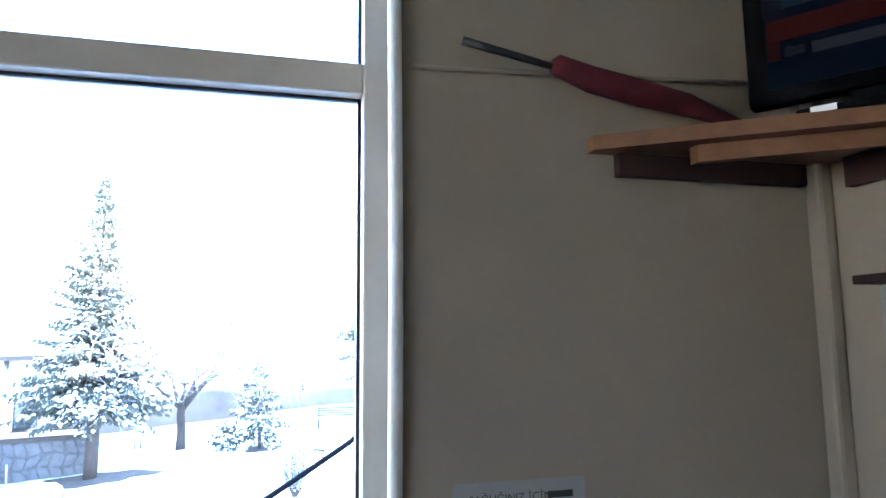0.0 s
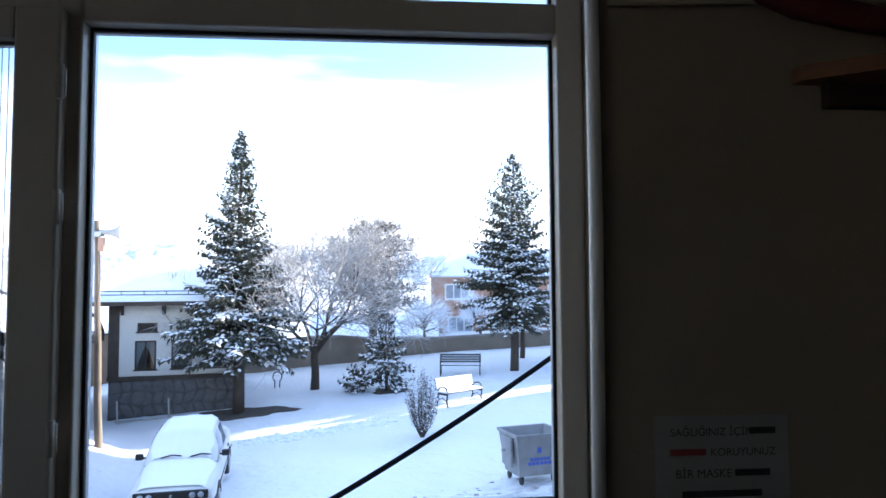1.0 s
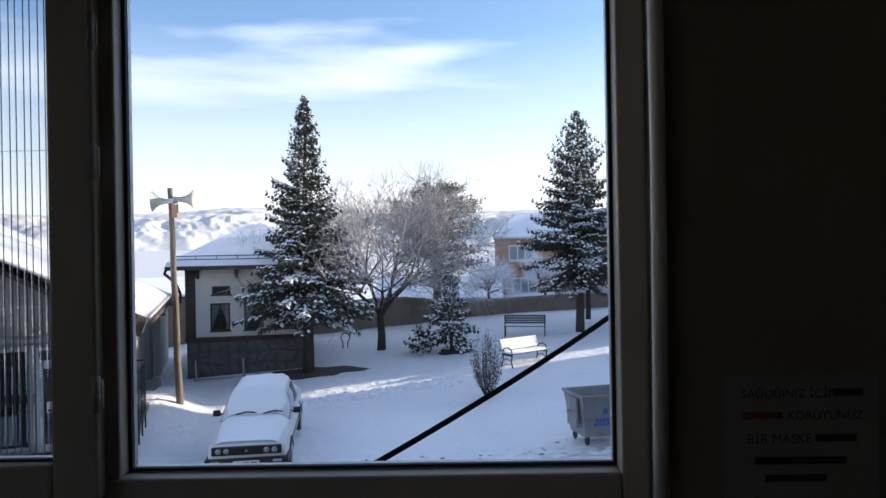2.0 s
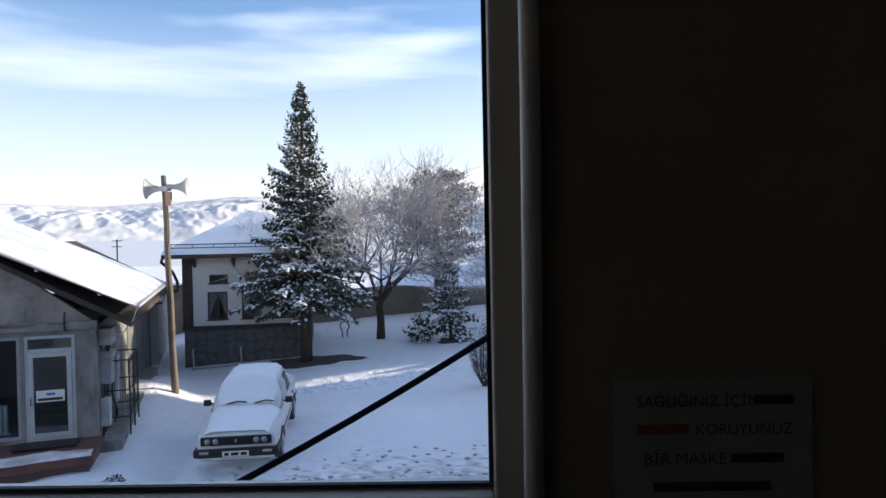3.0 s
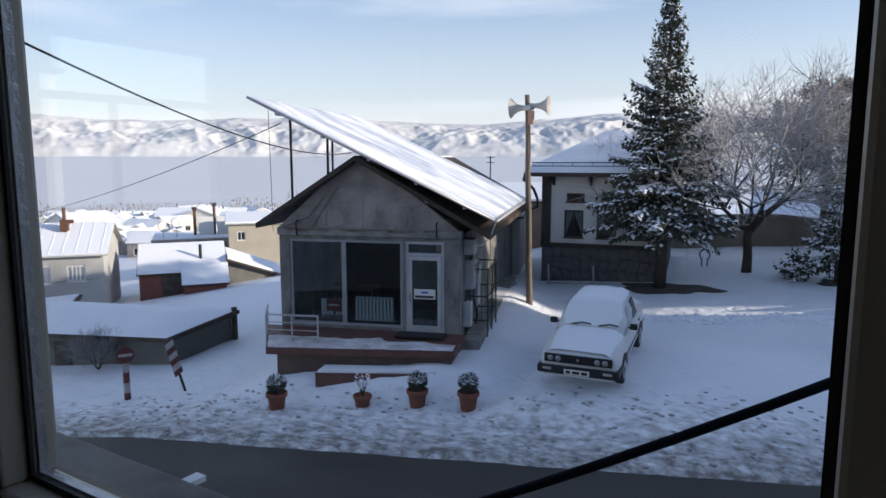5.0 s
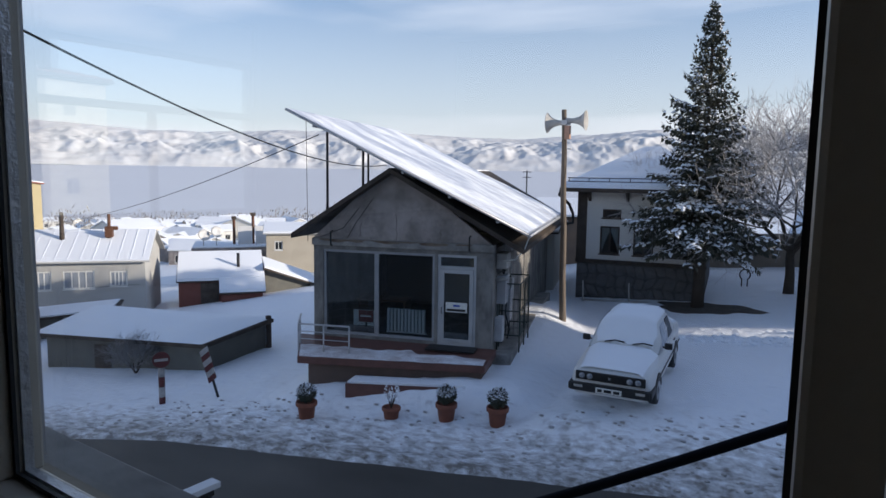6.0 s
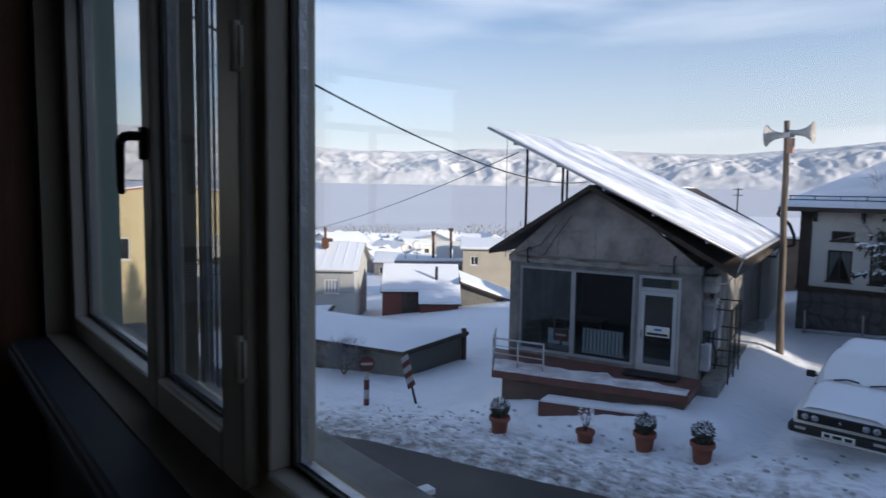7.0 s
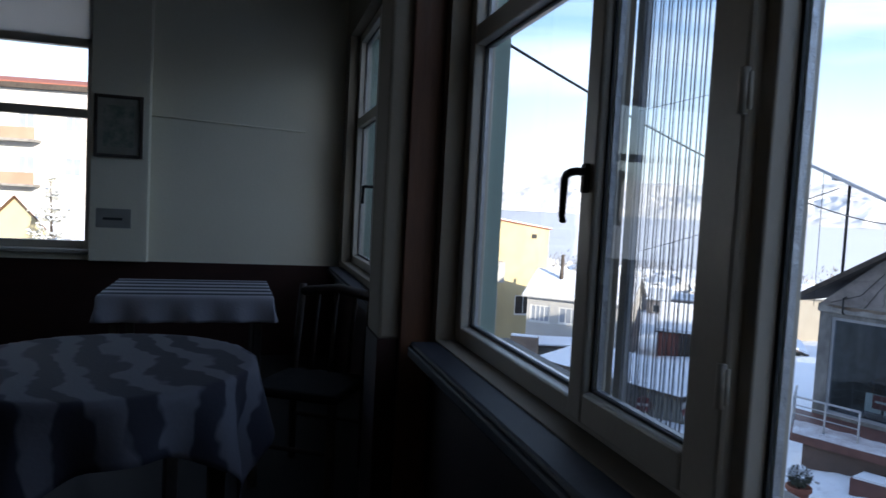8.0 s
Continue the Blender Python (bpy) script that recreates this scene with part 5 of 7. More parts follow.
def bare_tree(name, m, trunk, r, label, seed, first=1.6, spread=0.75, limit=2, twig=None):
    rng = random.Random(seed)
    t = thing(name, m, label, "tree")
    a, b = bmesh.new(), bmesh.new()
    tube(a, [(0, 0, -0.2), (0.02, 0.01, trunk * 0.4), (-0.03, 0.02, trunk * 0.8), (0, 0, trunk)], [r * 1.25, r, r * 0.92, r * 0.85], 10)
    for k in range(7):
        az = 6.283 * k / 7 + rng.random() * 0.8
        grow(a, b, Vector((0, 0, trunk * (0.86 + 0.03 * k))), Vector((math.cos(az) * 0.8, math.sin(az) * 0.8, 0.30 + 1.0 * rng.random())), first * rng.uniform(0.85, 1.15), r * 0.5, 1, rng, spread, 0.05, limit)
    part("trunk", a, M_BARK, t, "dark trunk and limbs", True)
    part("crown", b, twig or M_TWIG, t, "fine bare twigs coated in frost")
    return t


def G3(x, y, rz=0.0, dz=0.0):
    return pose(x, y, gz(x, y) + dz, 0, 0, rz)


spruce("spruce_tree", G3(-5.33, 24.55, 0, 0.10), 10.5, 2.50, 2.45, "tall dark spruce dusted with snow beside the white house", 3, 52, 0.5, per=12, form=SKIRTED)
spruce("spruce_tree", G3(6.25, 29.5), 10.1, 2.95, 2.55, "broad dark spruce with snowy boughs on the park slope", 5, 40, 0.42, per=11)
spruce("spruce_tree", G3(7.35, 33.0), 6.5, 1.5, 2.4, "slender spruce standing behind a larger one", 6, 24, 0.35)
spruce("young_spruce", G3(0.25, 26.8), 3.3, 1.10, 0.75, "young snowy spruce on the park slope", 8, 17, 0.85, per=8)
spruce("young_spruce", G3(-1.05, 27.2), 1.05, 1.15, 0.05, "low spreading snowy spruce bush", 9, 7, 0.7, per=9)
spruce("young_spruce", G3(10.6, 31.0), 5.5, 2.0, 0.3, "snowy spruce at the edge of the park", 12, 24, 0.45)
bare_tree("bare_tree", G3(-2.84, 28.2), 1.75, 0.17, "bare spreading tree with frosted twigs in the park", 21, 2.36, 0.90)
for x, y, s, k in ((2.7, 40.5, 31, 0.55), (6.3, 41.0, 32, 0.5), (11.2, 42.0, 33, 0.55)):
    bare_tree("fruit_tree", G3(x, y), 0.9, 0.09, "small bare fruit tree white with frost behind the wall", s, 0.80, 0.9, 2, M_SNOW)

# the old pine behind the bare tree: boughs with tufts
rng = random.Random(41)
pine = thing("pine_tree", G3(-0.50, 34.6) @ Matrix.Scale(1.02, 4), "old rounded pine with frosted brownish needles", "tree")
bm, tuft, white = bmesh.new(), bmesh.new(), bmesh.new()
tube(bm, [(0, 0, -0.2), (0.1, 0, 2.2), (-0.05, 0.1, 4.5), (0.1, 0, 6.8)], [0.26, 0.21, 0.15, 0.06], 10)
for k in range(120):
    q = rng.random() ** 0.8
    z0 = 1.9 + 5.2 * q
    az = rng.random() * 6.283
    L = 3.0 * math.sqrt(max(0.05, 1 - (abs(q - 0.30) / 0.78) ** 2)) * rng.uniform(0.55, 1.05)
    a = Vector((0, 0, z0))
    b = a + Vector((math.cos(az) * L, math.sin(az) * L, 0.25 * L * rng.uniform(0.1, 1.2)))
    tube(bm, [a, a.lerp(b, 0.5) + Vector((0, 0, 0.12)), b], [0.05, 0.03, 0.012], 4, False)
    for c in range(34):
        u = rng.uniform(0.25, 1.05)
        p = a.lerp(b, u) + Vector((rng.gauss(0, 0.16), rng.gauss(0, 0.16), rng.gauss(0.08, 0.12)))
        for s in range(4):
            d = Vector((rng.gauss(0, 1), rng.gauss(0, 1), rng.gauss(0.4, 0.8))).normalized()
            spray(tuft, p, d, rng.uniform(0.16, 0.28), 0.035, Vector((0, 0, 1)), rng)
        if rng.random() < 0.75:
            spray(white, p + Vector((0, 0, 0.06)), Vector((rng.gauss(0, 1), rng.gauss(0, 1), 0.1)), 0.20, 0.06, Vector((0, 0, 1)), rng)
part("trunk", bm, M_BARK, pine, "", True)
crown = part("crown", tuft, M_PINE, pine, "tufts of brownish pine needles")
part("snow", white, M_SNOW, crown, "frost on the needles")

# frosted shrub with a short stem
rng = random.Random(51)
shrub = thing("shrub", G3(1.36, 19.4), "upright shrub covered with frosted leaves", "shrub")
bm, leaves, white = bmesh.new(), bmesh.new(), bmesh.new()
for k in range(60):
    az, sp = rng.random() * 6.283, rng.uniform(0.02, 0.55)
    tip = Vector((math.cos(az) * sp, math.sin(az) * sp, rng.uniform(1.1, 2.2) * (1 - 0.35 * sp)))
    a = Vector((0.06 * math.cos(az), 0.06 * math.sin(az), 0))
    mid_p = a.lerp(tip, 0.5) + Vector((math.cos(az), math.sin(az), 0)) * 0.07
    tube(bm, [a, mid_p, tip], [0.016, 0.010, 0.004], 4, False)
    for c in range(34):
        u = rng.uniform(0.22, 1.02)
        p = a.lerp(mid_p, u * 2) if u < 0.5 else mid_p.lerp(tip, u * 2 - 1)
        p = p + Vector((rng.gauss(0, 0.03), rng.gauss(0, 0.03), 0))
        d = Vector((rng.gauss(0, 1), rng.gauss(0, 1), rng.gauss(0.3, 0.5))).normalized()
        spray(white if rng.random() < 0.5 else leaves, p, d, rng.uniform(0.07, 0.13), 0.028, Vector((0, 0, 1)), rng)
part("stems", bm, M_BARK, shrub)
part("leaves", leaves, M_TWIGDARK, shrub, "grey-green frosted leaves")
part("snow", white, M_SNOW, shrub, "rime on the leaves")
# bare brush in front of the shed
rng = random.Random(61)
brush = thing("bush", G3(-19.6, 11.3) @ Matrix.Scale(0.82, 4), "leafless bush in front of the low shed", "shrub")
a, b = bmesh.new(), bmesh.new()
for k in range(6):
    az = 6.283 * k / 6
    grow(a, b, Vector((0, 0, 0)), Vector((math.cos(az) * 0.7, math.sin(az) * 0.7, 1)), 0.62, 0.03, 2, rng, 0.7, 0.1, 2)
part("stems", a, M_BARK, brush)
part("twigs", b, M_TWIGDARK, brush)

# ---- pots before the shop ----
pot = thing("flower_pot", G3(-10.22, 9.9), "terracotta pot with a snow-capped clipped bush", "plant pot", "pots before the shop")
bm = bmesh.new()
lathe(bm, [(0.155, -0.03), (0.165, 0.0), (0.205, 0.30), (0.235, 0.30), (0.245, 0.315), (0.245, 0.385), (0.235, 0.40), (0.205, 0.40), (0.195, 0.34), (0.01, 0.34)], 24)
part("pot", bm, M_TERRA, pot, "", True)
rng = random.Random(71)
green, white, stem = bmesh.new(), bmesh.new(), bmesh.new()
tube(stem, [(0, 0, 0.33), (0.01, 0, 0.5)], 0.02, 6)
for k in range(900):
    d = Vector((rng.gauss(0, 1), rng.gauss(0, 1), rng.gauss(0, 1))).normalized()
    p = Vector((0, 0, 0.60)) + Vector((d.x * 0.20, d.y * 0.20, d.z * 0.19)) * rng.uniform(0.72, 1.0)
    spray(white if d.z > 0.15 and rng.random() < 0.62 else green, p, d + Vector((rng.gauss(0, 0.6), rng.gauss(0, 0.6), rng.gauss(0, 0.6))), rng.uniform(0.05, 0.085), 0.022, Vector((0, 0, 1)), rng)
part("stem", stem, M_BARK, pot)
part("bush", green, M_NEEDLE, pot)
part("snow", white, M_SNOW, pot, "snow on the bush")
copy_thing(pot, G3(-7.36, 11.36, 70))
copy_thing(pot, G3(-6.23, 11.66, 160))
pot2 = thing("flower_pot", G3(-8.51, 10.85), "smaller terracotta pot with a thin frosted plant", "plant pot", "pots before the shop")
bm = bmesh.new()
lathe(bm, [(0.15, -0.03), (0.155, 0.0), (0.18, 0.20), (0.21, 0.205), (0.215, 0.27), (0.20, 0.28), (0.18, 0.28), (0.175, 0.24), (0.01, 0.24)], 24)
part("pot", bm, M_TERRA, pot2, "", True)
bm, white = bmesh.new(), bmesh.new()
for k in range(9):
    az = 6.283 * k / 9
    tip = Vector((0.14 * math.cos(az), 0.14 * math.sin(az), rng.uniform(0.45, 0.75)))
    tube(bm, [(0, 0, 0.23), tip * 0.6 + Vector((0, 0, 0.12)), tip], [0.010, 0.007, 0.003], 4, False)
    for c in range(8):
        spray(white, tip * rng.uniform(0.6, 1.0) + Vector((0, 0, 0.10)), Vector((rng.gauss(0, 1), rng.gauss(0, 1), 0.4)), 0.08, 0.025, Vector((0, 0, 1)), rng)
part("stems", bm, M_BARK, pot2)
part("leaves", white, M_SNOW, pot2, "frosted leaves")

# ---- container, benches and park things ----
cont = thing("waste_container", pose(3.30, 14.15, gz(3.8, 14.6), 0, 0, 15), "grey galvanised four-wheeled waste container with blue print", "container")
bm = bmesh.new()
W0, D0, W1b, D1b, ZB, ZT = 1.05, 0.80, 1.30, 1.05, 0.22, 1.22
outer = [[(-0.0 + (W1b - w) / 2, (D1b - d) / 2), (w + (W1b - w) / 2, (D1b - d) / 2), (w + (W1b - w) / 2, d + (D1b - d) / 2), ((W1b - w) / 2, d + (D1b - d) / 2)] for w, d in ((W0, D0), (W1b, D1b), (W1b - 0.07, D1b - 0.07), (W0 - 0.06, D0 - 0.06))]
rings = [[bm.verts.new((x, y, z)) for x, y in r] for r, z in zip(outer, (ZB, ZT, ZT, ZB + 0.5))]
for r0, r1 in zip(rings, rings[1:]):
    for k in range(4):
        bm.faces.new((r0[k], r0[(k + 1) % 4], r1[(k + 1) % 4], r1[k]))
bm.faces.new(rings[0][::-1])
bm.faces.new(rings[3])
part("tub", bm, M_BIN, cont)
bm = bmesh.new()
for d in ((-0.03, W1b + 0.03, -0.03, 0.02), (-0.03, W1b + 0.03, D1b - 0.02, D1b + 0.03), (-0.03, 0.02, 0.02, D1b - 0.02), (W1b - 0.02, W1b + 0.03, 0.02, D1b - 0.02)):
    B(bm, *d, ZT - 0.07, ZT + 0.01, 0.012)
part("rim", bm, M_BIN, cont)
boxpart("side_flange", (-0.07, -0.01, 0.20, 0.70, 0.45, ZT - 0.08), M_BIN, cont, "", 0.01)
tubepart("trunnion", [(-0.02, D1b / 2, 0.80), (-0.16, D1b / 2, 0.80)], 0.035, M_BIN, cont)
boxpart("rubbish", (0.12, W1b - 0.12, 0.12, D1b - 0.12, ZB + 0.5, ZB + 0.58), M_SNOW, cont, "snow-covered refuse", 0.03)
for z, a, b, h in ((0.84, 0.56, 0.70, 0.14), (0.62, 0.38, 0.92, 0.075), (0.52, 0.33, 0.97, 0.075)):
    y = 0.125 * (ZT - z) - 0.004
    bm = bmesh.new()
    n = 6 if b - a > 0.3 else 1
    for k in range(n):
        x0 = a + (b - a) * k / n
        B(bm, x0, x0 + (b - a) / n * 0.78, y - 0.004, y + 0.004, z - h / 2, z + h / 2)
    part("print_bar", bm, M_BLUE, cont, "faded blue print")
for x, y in ((0.22, 0.20), (W1b - 0.22, 0.20), (0.22, D1b - 0.2), (W1b - 0.22, D1b - 0.2)):
    bm = bmesh.new()
    lathe(bm, [(0.03, -0.025), (0.09, -0.025), (0.10, 0), (0.09, 0.025), (0.03, 0.025)], 16)
    bmesh.ops.transform(bm, matrix=Matrix.Translation((x, y + 0.03, 0.10)) @ Matrix.Rotation(radians(90), 4, "Y"), verts=bm.verts)
    wh = part("castor", bm, M_RUBBER, cont, "", True)
    boxpart("fork", (x - 0.045, x + 0.045, y - 0.03, y + 0.03, 0.13, 0.23), M_BLACK, wh)


def bench(m, label, snow):
    b = thing("park_bench", m, label, "bench", "benches in the park")
    for x in (0.0, 1.62):
        bm = bmesh.new()
        tube(bm, [(x, 0.0, 0), (x, 0.06, 0.2), (x, 0.02, 0.42), (x, 0.06, 0.60), (x, 0.20, 0.66), (x, 0.40, 0.62), (x, 0.46, 0.5)], 0.024, 8)
        tube(bm, [(x, 0.55, 0), (x, 0.46, 0.25), (x, 0.46, 0.45), (x, 0.58, 0.86)], 0.024, 8)
        tube(bm, [(x, 0.02, 0.41), (x, 0.46, 0.41)], 0.022, 8)
        tube(bm, [(x, 0.08, 0.2), (x, 0.25, 0.30), (x, 0.46, 0.22)], 0.014, 6)
        part("end_frame", bm, M_BLACK, b, "curled dark iron end", True)
    for k in range(5):
        s = boxpart("seat_slat", (-0.05, 1.67, 0.02 + 0.09 * k, 0.095 + 0.09 * k, 0.435, 0.465), M_BENCHWOOD, b, "", 0.006)
        if snow:
            boxpart("snow", (-0.04, 1.66, 0.02 + 0.09 * k, 0.11 + 0.09 * k, 0.466, 0.52), M_SNOW, s, "", 0.015)
    for k in range(4):
        z = 0.53 + 0.09 * k
        y = 0.475 + 0.28 * (z - 0.45)
        s = boxpart("back_slat", (-0.05, 1.67, y, y + 0.03, z, z + 0.07), M_BENCHWOOD, b, "", 0.006)
        if snow > 1 or k == 3:
            boxpart("snow", (-0.04, 1.66, y - (0.02 if snow > 1 else 0), y + 0.03, z + 0.071 - (0.06 if snow > 1 else 0), z + 0.10), M_SNOW, s, "", 0.012)
    return b


bench(G3(2.75, 29.25, -8) @ Matrix.Scale(1.12, 4), "dark slatted park bench with iron ends", 1)
bench(G3(2.50, 22.95, 38) @ Matrix.Scale(1.12, 4), "iron-ended park bench thickly covered with snow", 2)
ring_stand = thing("ring_stand", G3(-4.62, 29.3, 10), "small dark ring on two legs standing in the snow", "park fixture")
tubepart("ring", [(0.20 * math.cos(a), 0, 0.48 + 0.22 * math.sin(a)) for a in np.linspace(-1.0, math.pi + 1.0, 20)], 0.028, M_BLACK, ring_stand)
for x in (-0.11, 0.11):
    tubepart("leg", [(x, 0, -0.1), (x, 0, 0.30)], 0.026, M_BLACK, ring_stand)
prail = thing("pipe_rail", G3(-9.55, 24.1, 18), "low pale pipe rail in front of the white house", "rail")
tubepart("rail", [(-0.1, 0, 0.10), (2.9, 0, 0.14)], 0.035, M_HORN, prail)
for x in (0.0, 1.75):
    tubepart("upright", [(x, 0, -0.1), (x - 0.03, 0, 0.85)], 0.03, M_HORN, prail)

# park wall
def wall_top(x):
    return 1.50 - 0.70 * smooth(x, -3.5, 2.0)


bm = bmesh.new()
pts = [(-9.5, 33.4), (-5.5, 34.2), (-0.5, 35.6), (2.2, 36.6), (9.9, 36.6), (17, 36.0)]
for (xa, ya), (xb, yb) in zip(pts, pts[1:]):
    for k in range(6):
        a, b = k / 6, (k + 1) / 6
        p, q = Vector((xa + (xb - xa) * a, ya + (yb - ya) * a, 0)), Vector((xa + (xb - xa) * b, ya + (yb - ya) * b, 0))
        z, zq = gz(p.x, p.y) + wall_top(p.x), gz(q.x, q.y) + wall_top(q.x)
        slab(bm, [(p.x, p.y, z), (q.x, q.y, zq), (q.x, q.y + 0.25, zq), (p.x, p.y + 0.25, z)], 2.2)
pw = tagged(part("park_wall", bm, M_PARKWALL), "low grey concrete park wall with a capping", "wall", kind="structure")
bm = bmesh.new()
for (xa, ya), (xb, yb) in zip(pts, pts[1:]):
    for k in range(6):
        x0, y0, x1, y1 = xa + (xb - xa) * k / 6, ya + (yb - ya) * k / 6, xa + (xb - xa) * (k + 1) / 6, ya + (yb - ya) * (k + 1) / 6
        z0, z1 = gz(x0, y0) + wall_top(x0) + 0.105, gz(x1, y1) + wall_top(x1) + 0.105
        slab(bm, [(x0, y0 - 0.06, z0), (x1, y1 - 0.06, z1), (x1, y1 + 0.31, z1), (x0, y0 + 0.31, z0)], 0.105)
part("capping", bm, M_CONC, pw)

# ---- houses round about ----
bh = gable_house("brick_house", pose(3.60, 47.6, 1.4, 0, 0, -5), 12.5, 8.0, 4.75, 1.9, M_BRICKWALL, M_PALEREND, "salmon two-storey house with white windows and snowy roof", 0.12, 0.10, "house", "", "x",
                 [(1.0, 2.9, 3.05, 4.25), (1.2, 3.1, 0.65, 1.85), (5.4, 7.0, 3.05, 4.25), (5.4, 7.0, 0.65, 1.85), (8.6, 10.4, 3.05, 4.25), (8.6, 10.4, 0.65, 1.85)], None, 2, 0.11, M_PALEGLASS, 1.6)
boxpart("chimney", (7.0, 7.6, 3.6, 4.2, 5.5, 7.6), M_BRICKWALL, bh)
gable_house("low_house", pose(-4.8, 45.0, 0.9, 0, 0, -3), 8.5, 5.0, 1.2, 1.2, M_PALEREND, M_PALEREND, "low house with a pale snowy roof behind the wall", 0.3, 0.06)
GREY = pose(-37.5, 15.5, -2.45, 0, 0, 50)
gh = gable_house("grey_house", GREY, 6.1, 5.6, 2.95, 1.30, M_PALEREND, M_PALEREND, "pale grey house with a snowy ribbed roof", 0.3, 0.07, "house", "", "x",
                 [(0.2, 1.45, 1.30, 2.35), (2.0, 3.55, 1.35, 2.35), (4.3, 5.2, 1.45, 2.30)], None, 3, 0.07, M_PALEGLASS)
for k in range(11):
    x = -0.2 + 0.62 * k
    bm = bmesh.new()
    slab(bm, [(x, -0.28, 2.975), (x + 0.03, -0.28, 2.975), (x + 0.03, 2.78, 4.40), (x, 2.78, 4.40)], 0.04)
    part("roof_rib", bm, M_SNOW, gh)
tubepart("chimney", [(1.6, 1.8, 3.3), (1.62, 1.8, 5.4)], [0.15, 0.10], M_DARKWOOD, gh, "tall thin stained flue")
bm = bmesh.new()
tube(bm, [(4.0, 1.9, 3.4), (4.0, 1.9, 5.3)], 0.09, 8)
B(bm, 3.8, 4.2, 1.7, 2.1, 4.0, 4.6)
B(bm, 4.1, 4.45, 1.8, 2.0, 4.4, 4.6)
part("chimney", bm, M_BROWN, gh, "rusty flue with a box")
tubepart("washing_line", [(3.8, -0.4, 1.5), (5.9, -0.4, 1.6)], 0.012, M_BLACK, gh, "", 4)
YEL = pose(-44.46, 6.02, -3.0, 0, 0, 86)
yh = gable_house("yellow_house", YEL, 13.5, 8.0, 7.4, 0.9, M_YELLOW, M_REDROOF, "yellow rendered house with a shallow gable", 0.15, 0.07, "house", "", "y", [(11.2, 12.5, 1.2, 2.6), (3.0, 4.3, 3.6, 5.0)])
boxpart("awning", (7.2, 10.0, -1.1, 0.0, 3.6, 5.0), M_PALEREND, yh, "pale metal awning and landing")
boxpart("vent", (12.2, 12.55, -0.06, 0.02, 6.7, 7.0), M_DARK, yh)
boxpart("stair_wall", (7.8, 9.4, -1.6, 0.0, 0, 3.2), M_PALEREND, yh)
HUT = pose(-33.55, 22.18, -2.75, 0, 0, 53)
ht = gable_house("hut", HUT, 4.7, 5.0, 1.72, 1.25, M_REDWOOD, M_DARKWOOD, "reddish-brown hut with a thick snowy roof", 0.12, 0.16)
boxpart("door", (1.2, 2.2, -0.04, 0.0, 0.2, 1.6), M_DARKWOOD, ht, "dark plank door")
boxpart("lean_wall", (2.35, 4.68, -0.75, -0.004, -0.6, 0.98), M_REDWOOD, ht)
bm = bmesh.new()
slab(bm, [(2.22, -0.92, 1.10), (4.85, -0.92, 1.10), (4.85, 0.3, 1.98), (2.22, 0.3, 1.98)], 0.07)
porch = part("porch_roof", bm, M_DARKWOOD, ht)
bm = bmesh.new()
slab(bm, [(2.24, -0.90, 1.28), (4.83, -0.90, 1.28), (4.83, 0.3, 2.16), (2.24, 0.3, 2.16)], 0.16)
part("snow", bm, M_SNOW, porch, "thick snow")
tubepart("stove_pipe", [(3.35, 0.9, 2.0), (3.35, 0.9, 3.2)], 0.09, M_BLACK, ht, "dark stove pipe")
lt = thing("lean_to", HUT @ pose(4.9, 0.4, 0), "low snow-covered lean-to beside the hut", "shed")
bm = bmesh.new()
slab(bm, [(-0.1, -0.2, 2.35), (3.2, 0.6, 1.10), (3.2, 3.4, 1.30), (-0.1, 3.0, 2.55)], 0.10)
sl = part("roof", bm, M_DARKWOOD, lt)
bm = bmesh.new()
slab(bm, [(-0.05, -0.15, 2.50), (3.15, 0.62, 1.25), (3.15, 3.35, 1.45), (-0.05, 2.95, 2.70)], 0.15)
part("snow", bm, M_SNOW, sl, "smooth snow")
bm = bmesh.new()
slab(bm, [(0.0, 0.3, 2.20), (2.8, 0.9, 1.15), (2.8, 3.0, 1.15), (0.0, 2.8, 2.20)], 2.6)
part("wall", bm, M_SHED, lt)
# the low roof and the block wall below the grey house
lr = thing("low_roof", pose(-33.6, 14.6, -1.75, 0, 0, 50), "old low lean-to roof with patchy snow below the grey house", "shed")
bm = bmesh.new()
slab(bm, [(-0.6, -0.6, -0.10), (3.6, -0.6, 0.28), (3.6, 1.2, 0.45), (-0.6, 1.4, 0.10)], 0.09)
sl = part("roof", bm, M_DARKWOOD, lr)
bm = bmesh.new()
slab(bm, [(-0.5, -0.5, -0.02), (3.3, -0.45, 0.34), (3.45, 1.1, 0.52), (-0.5, 1.3, 0.18)], 0.07)
part("snow", bm, M_SNOW, sl, "patchy snow")
boxpart("wall", (-0.4, 3.4, -0.3, 0.9, -2.0, -0.15), M_SHED, lr)
bw = thing("block_wall", pose(-32.9, 13.3, -3.3, 0, 0, 60), "short brown block wall beside the shed", "wall")
boxpart("wall", (-0.6, 0.9, 0, 0.5, 0, 2.05), M_BARN, bw, "", 0.03)
boxpart("snow", (-0.58, 0.88, 0.02, 0.48, 2.05, 2.13), M_SNOW, bw, "", 0.03)
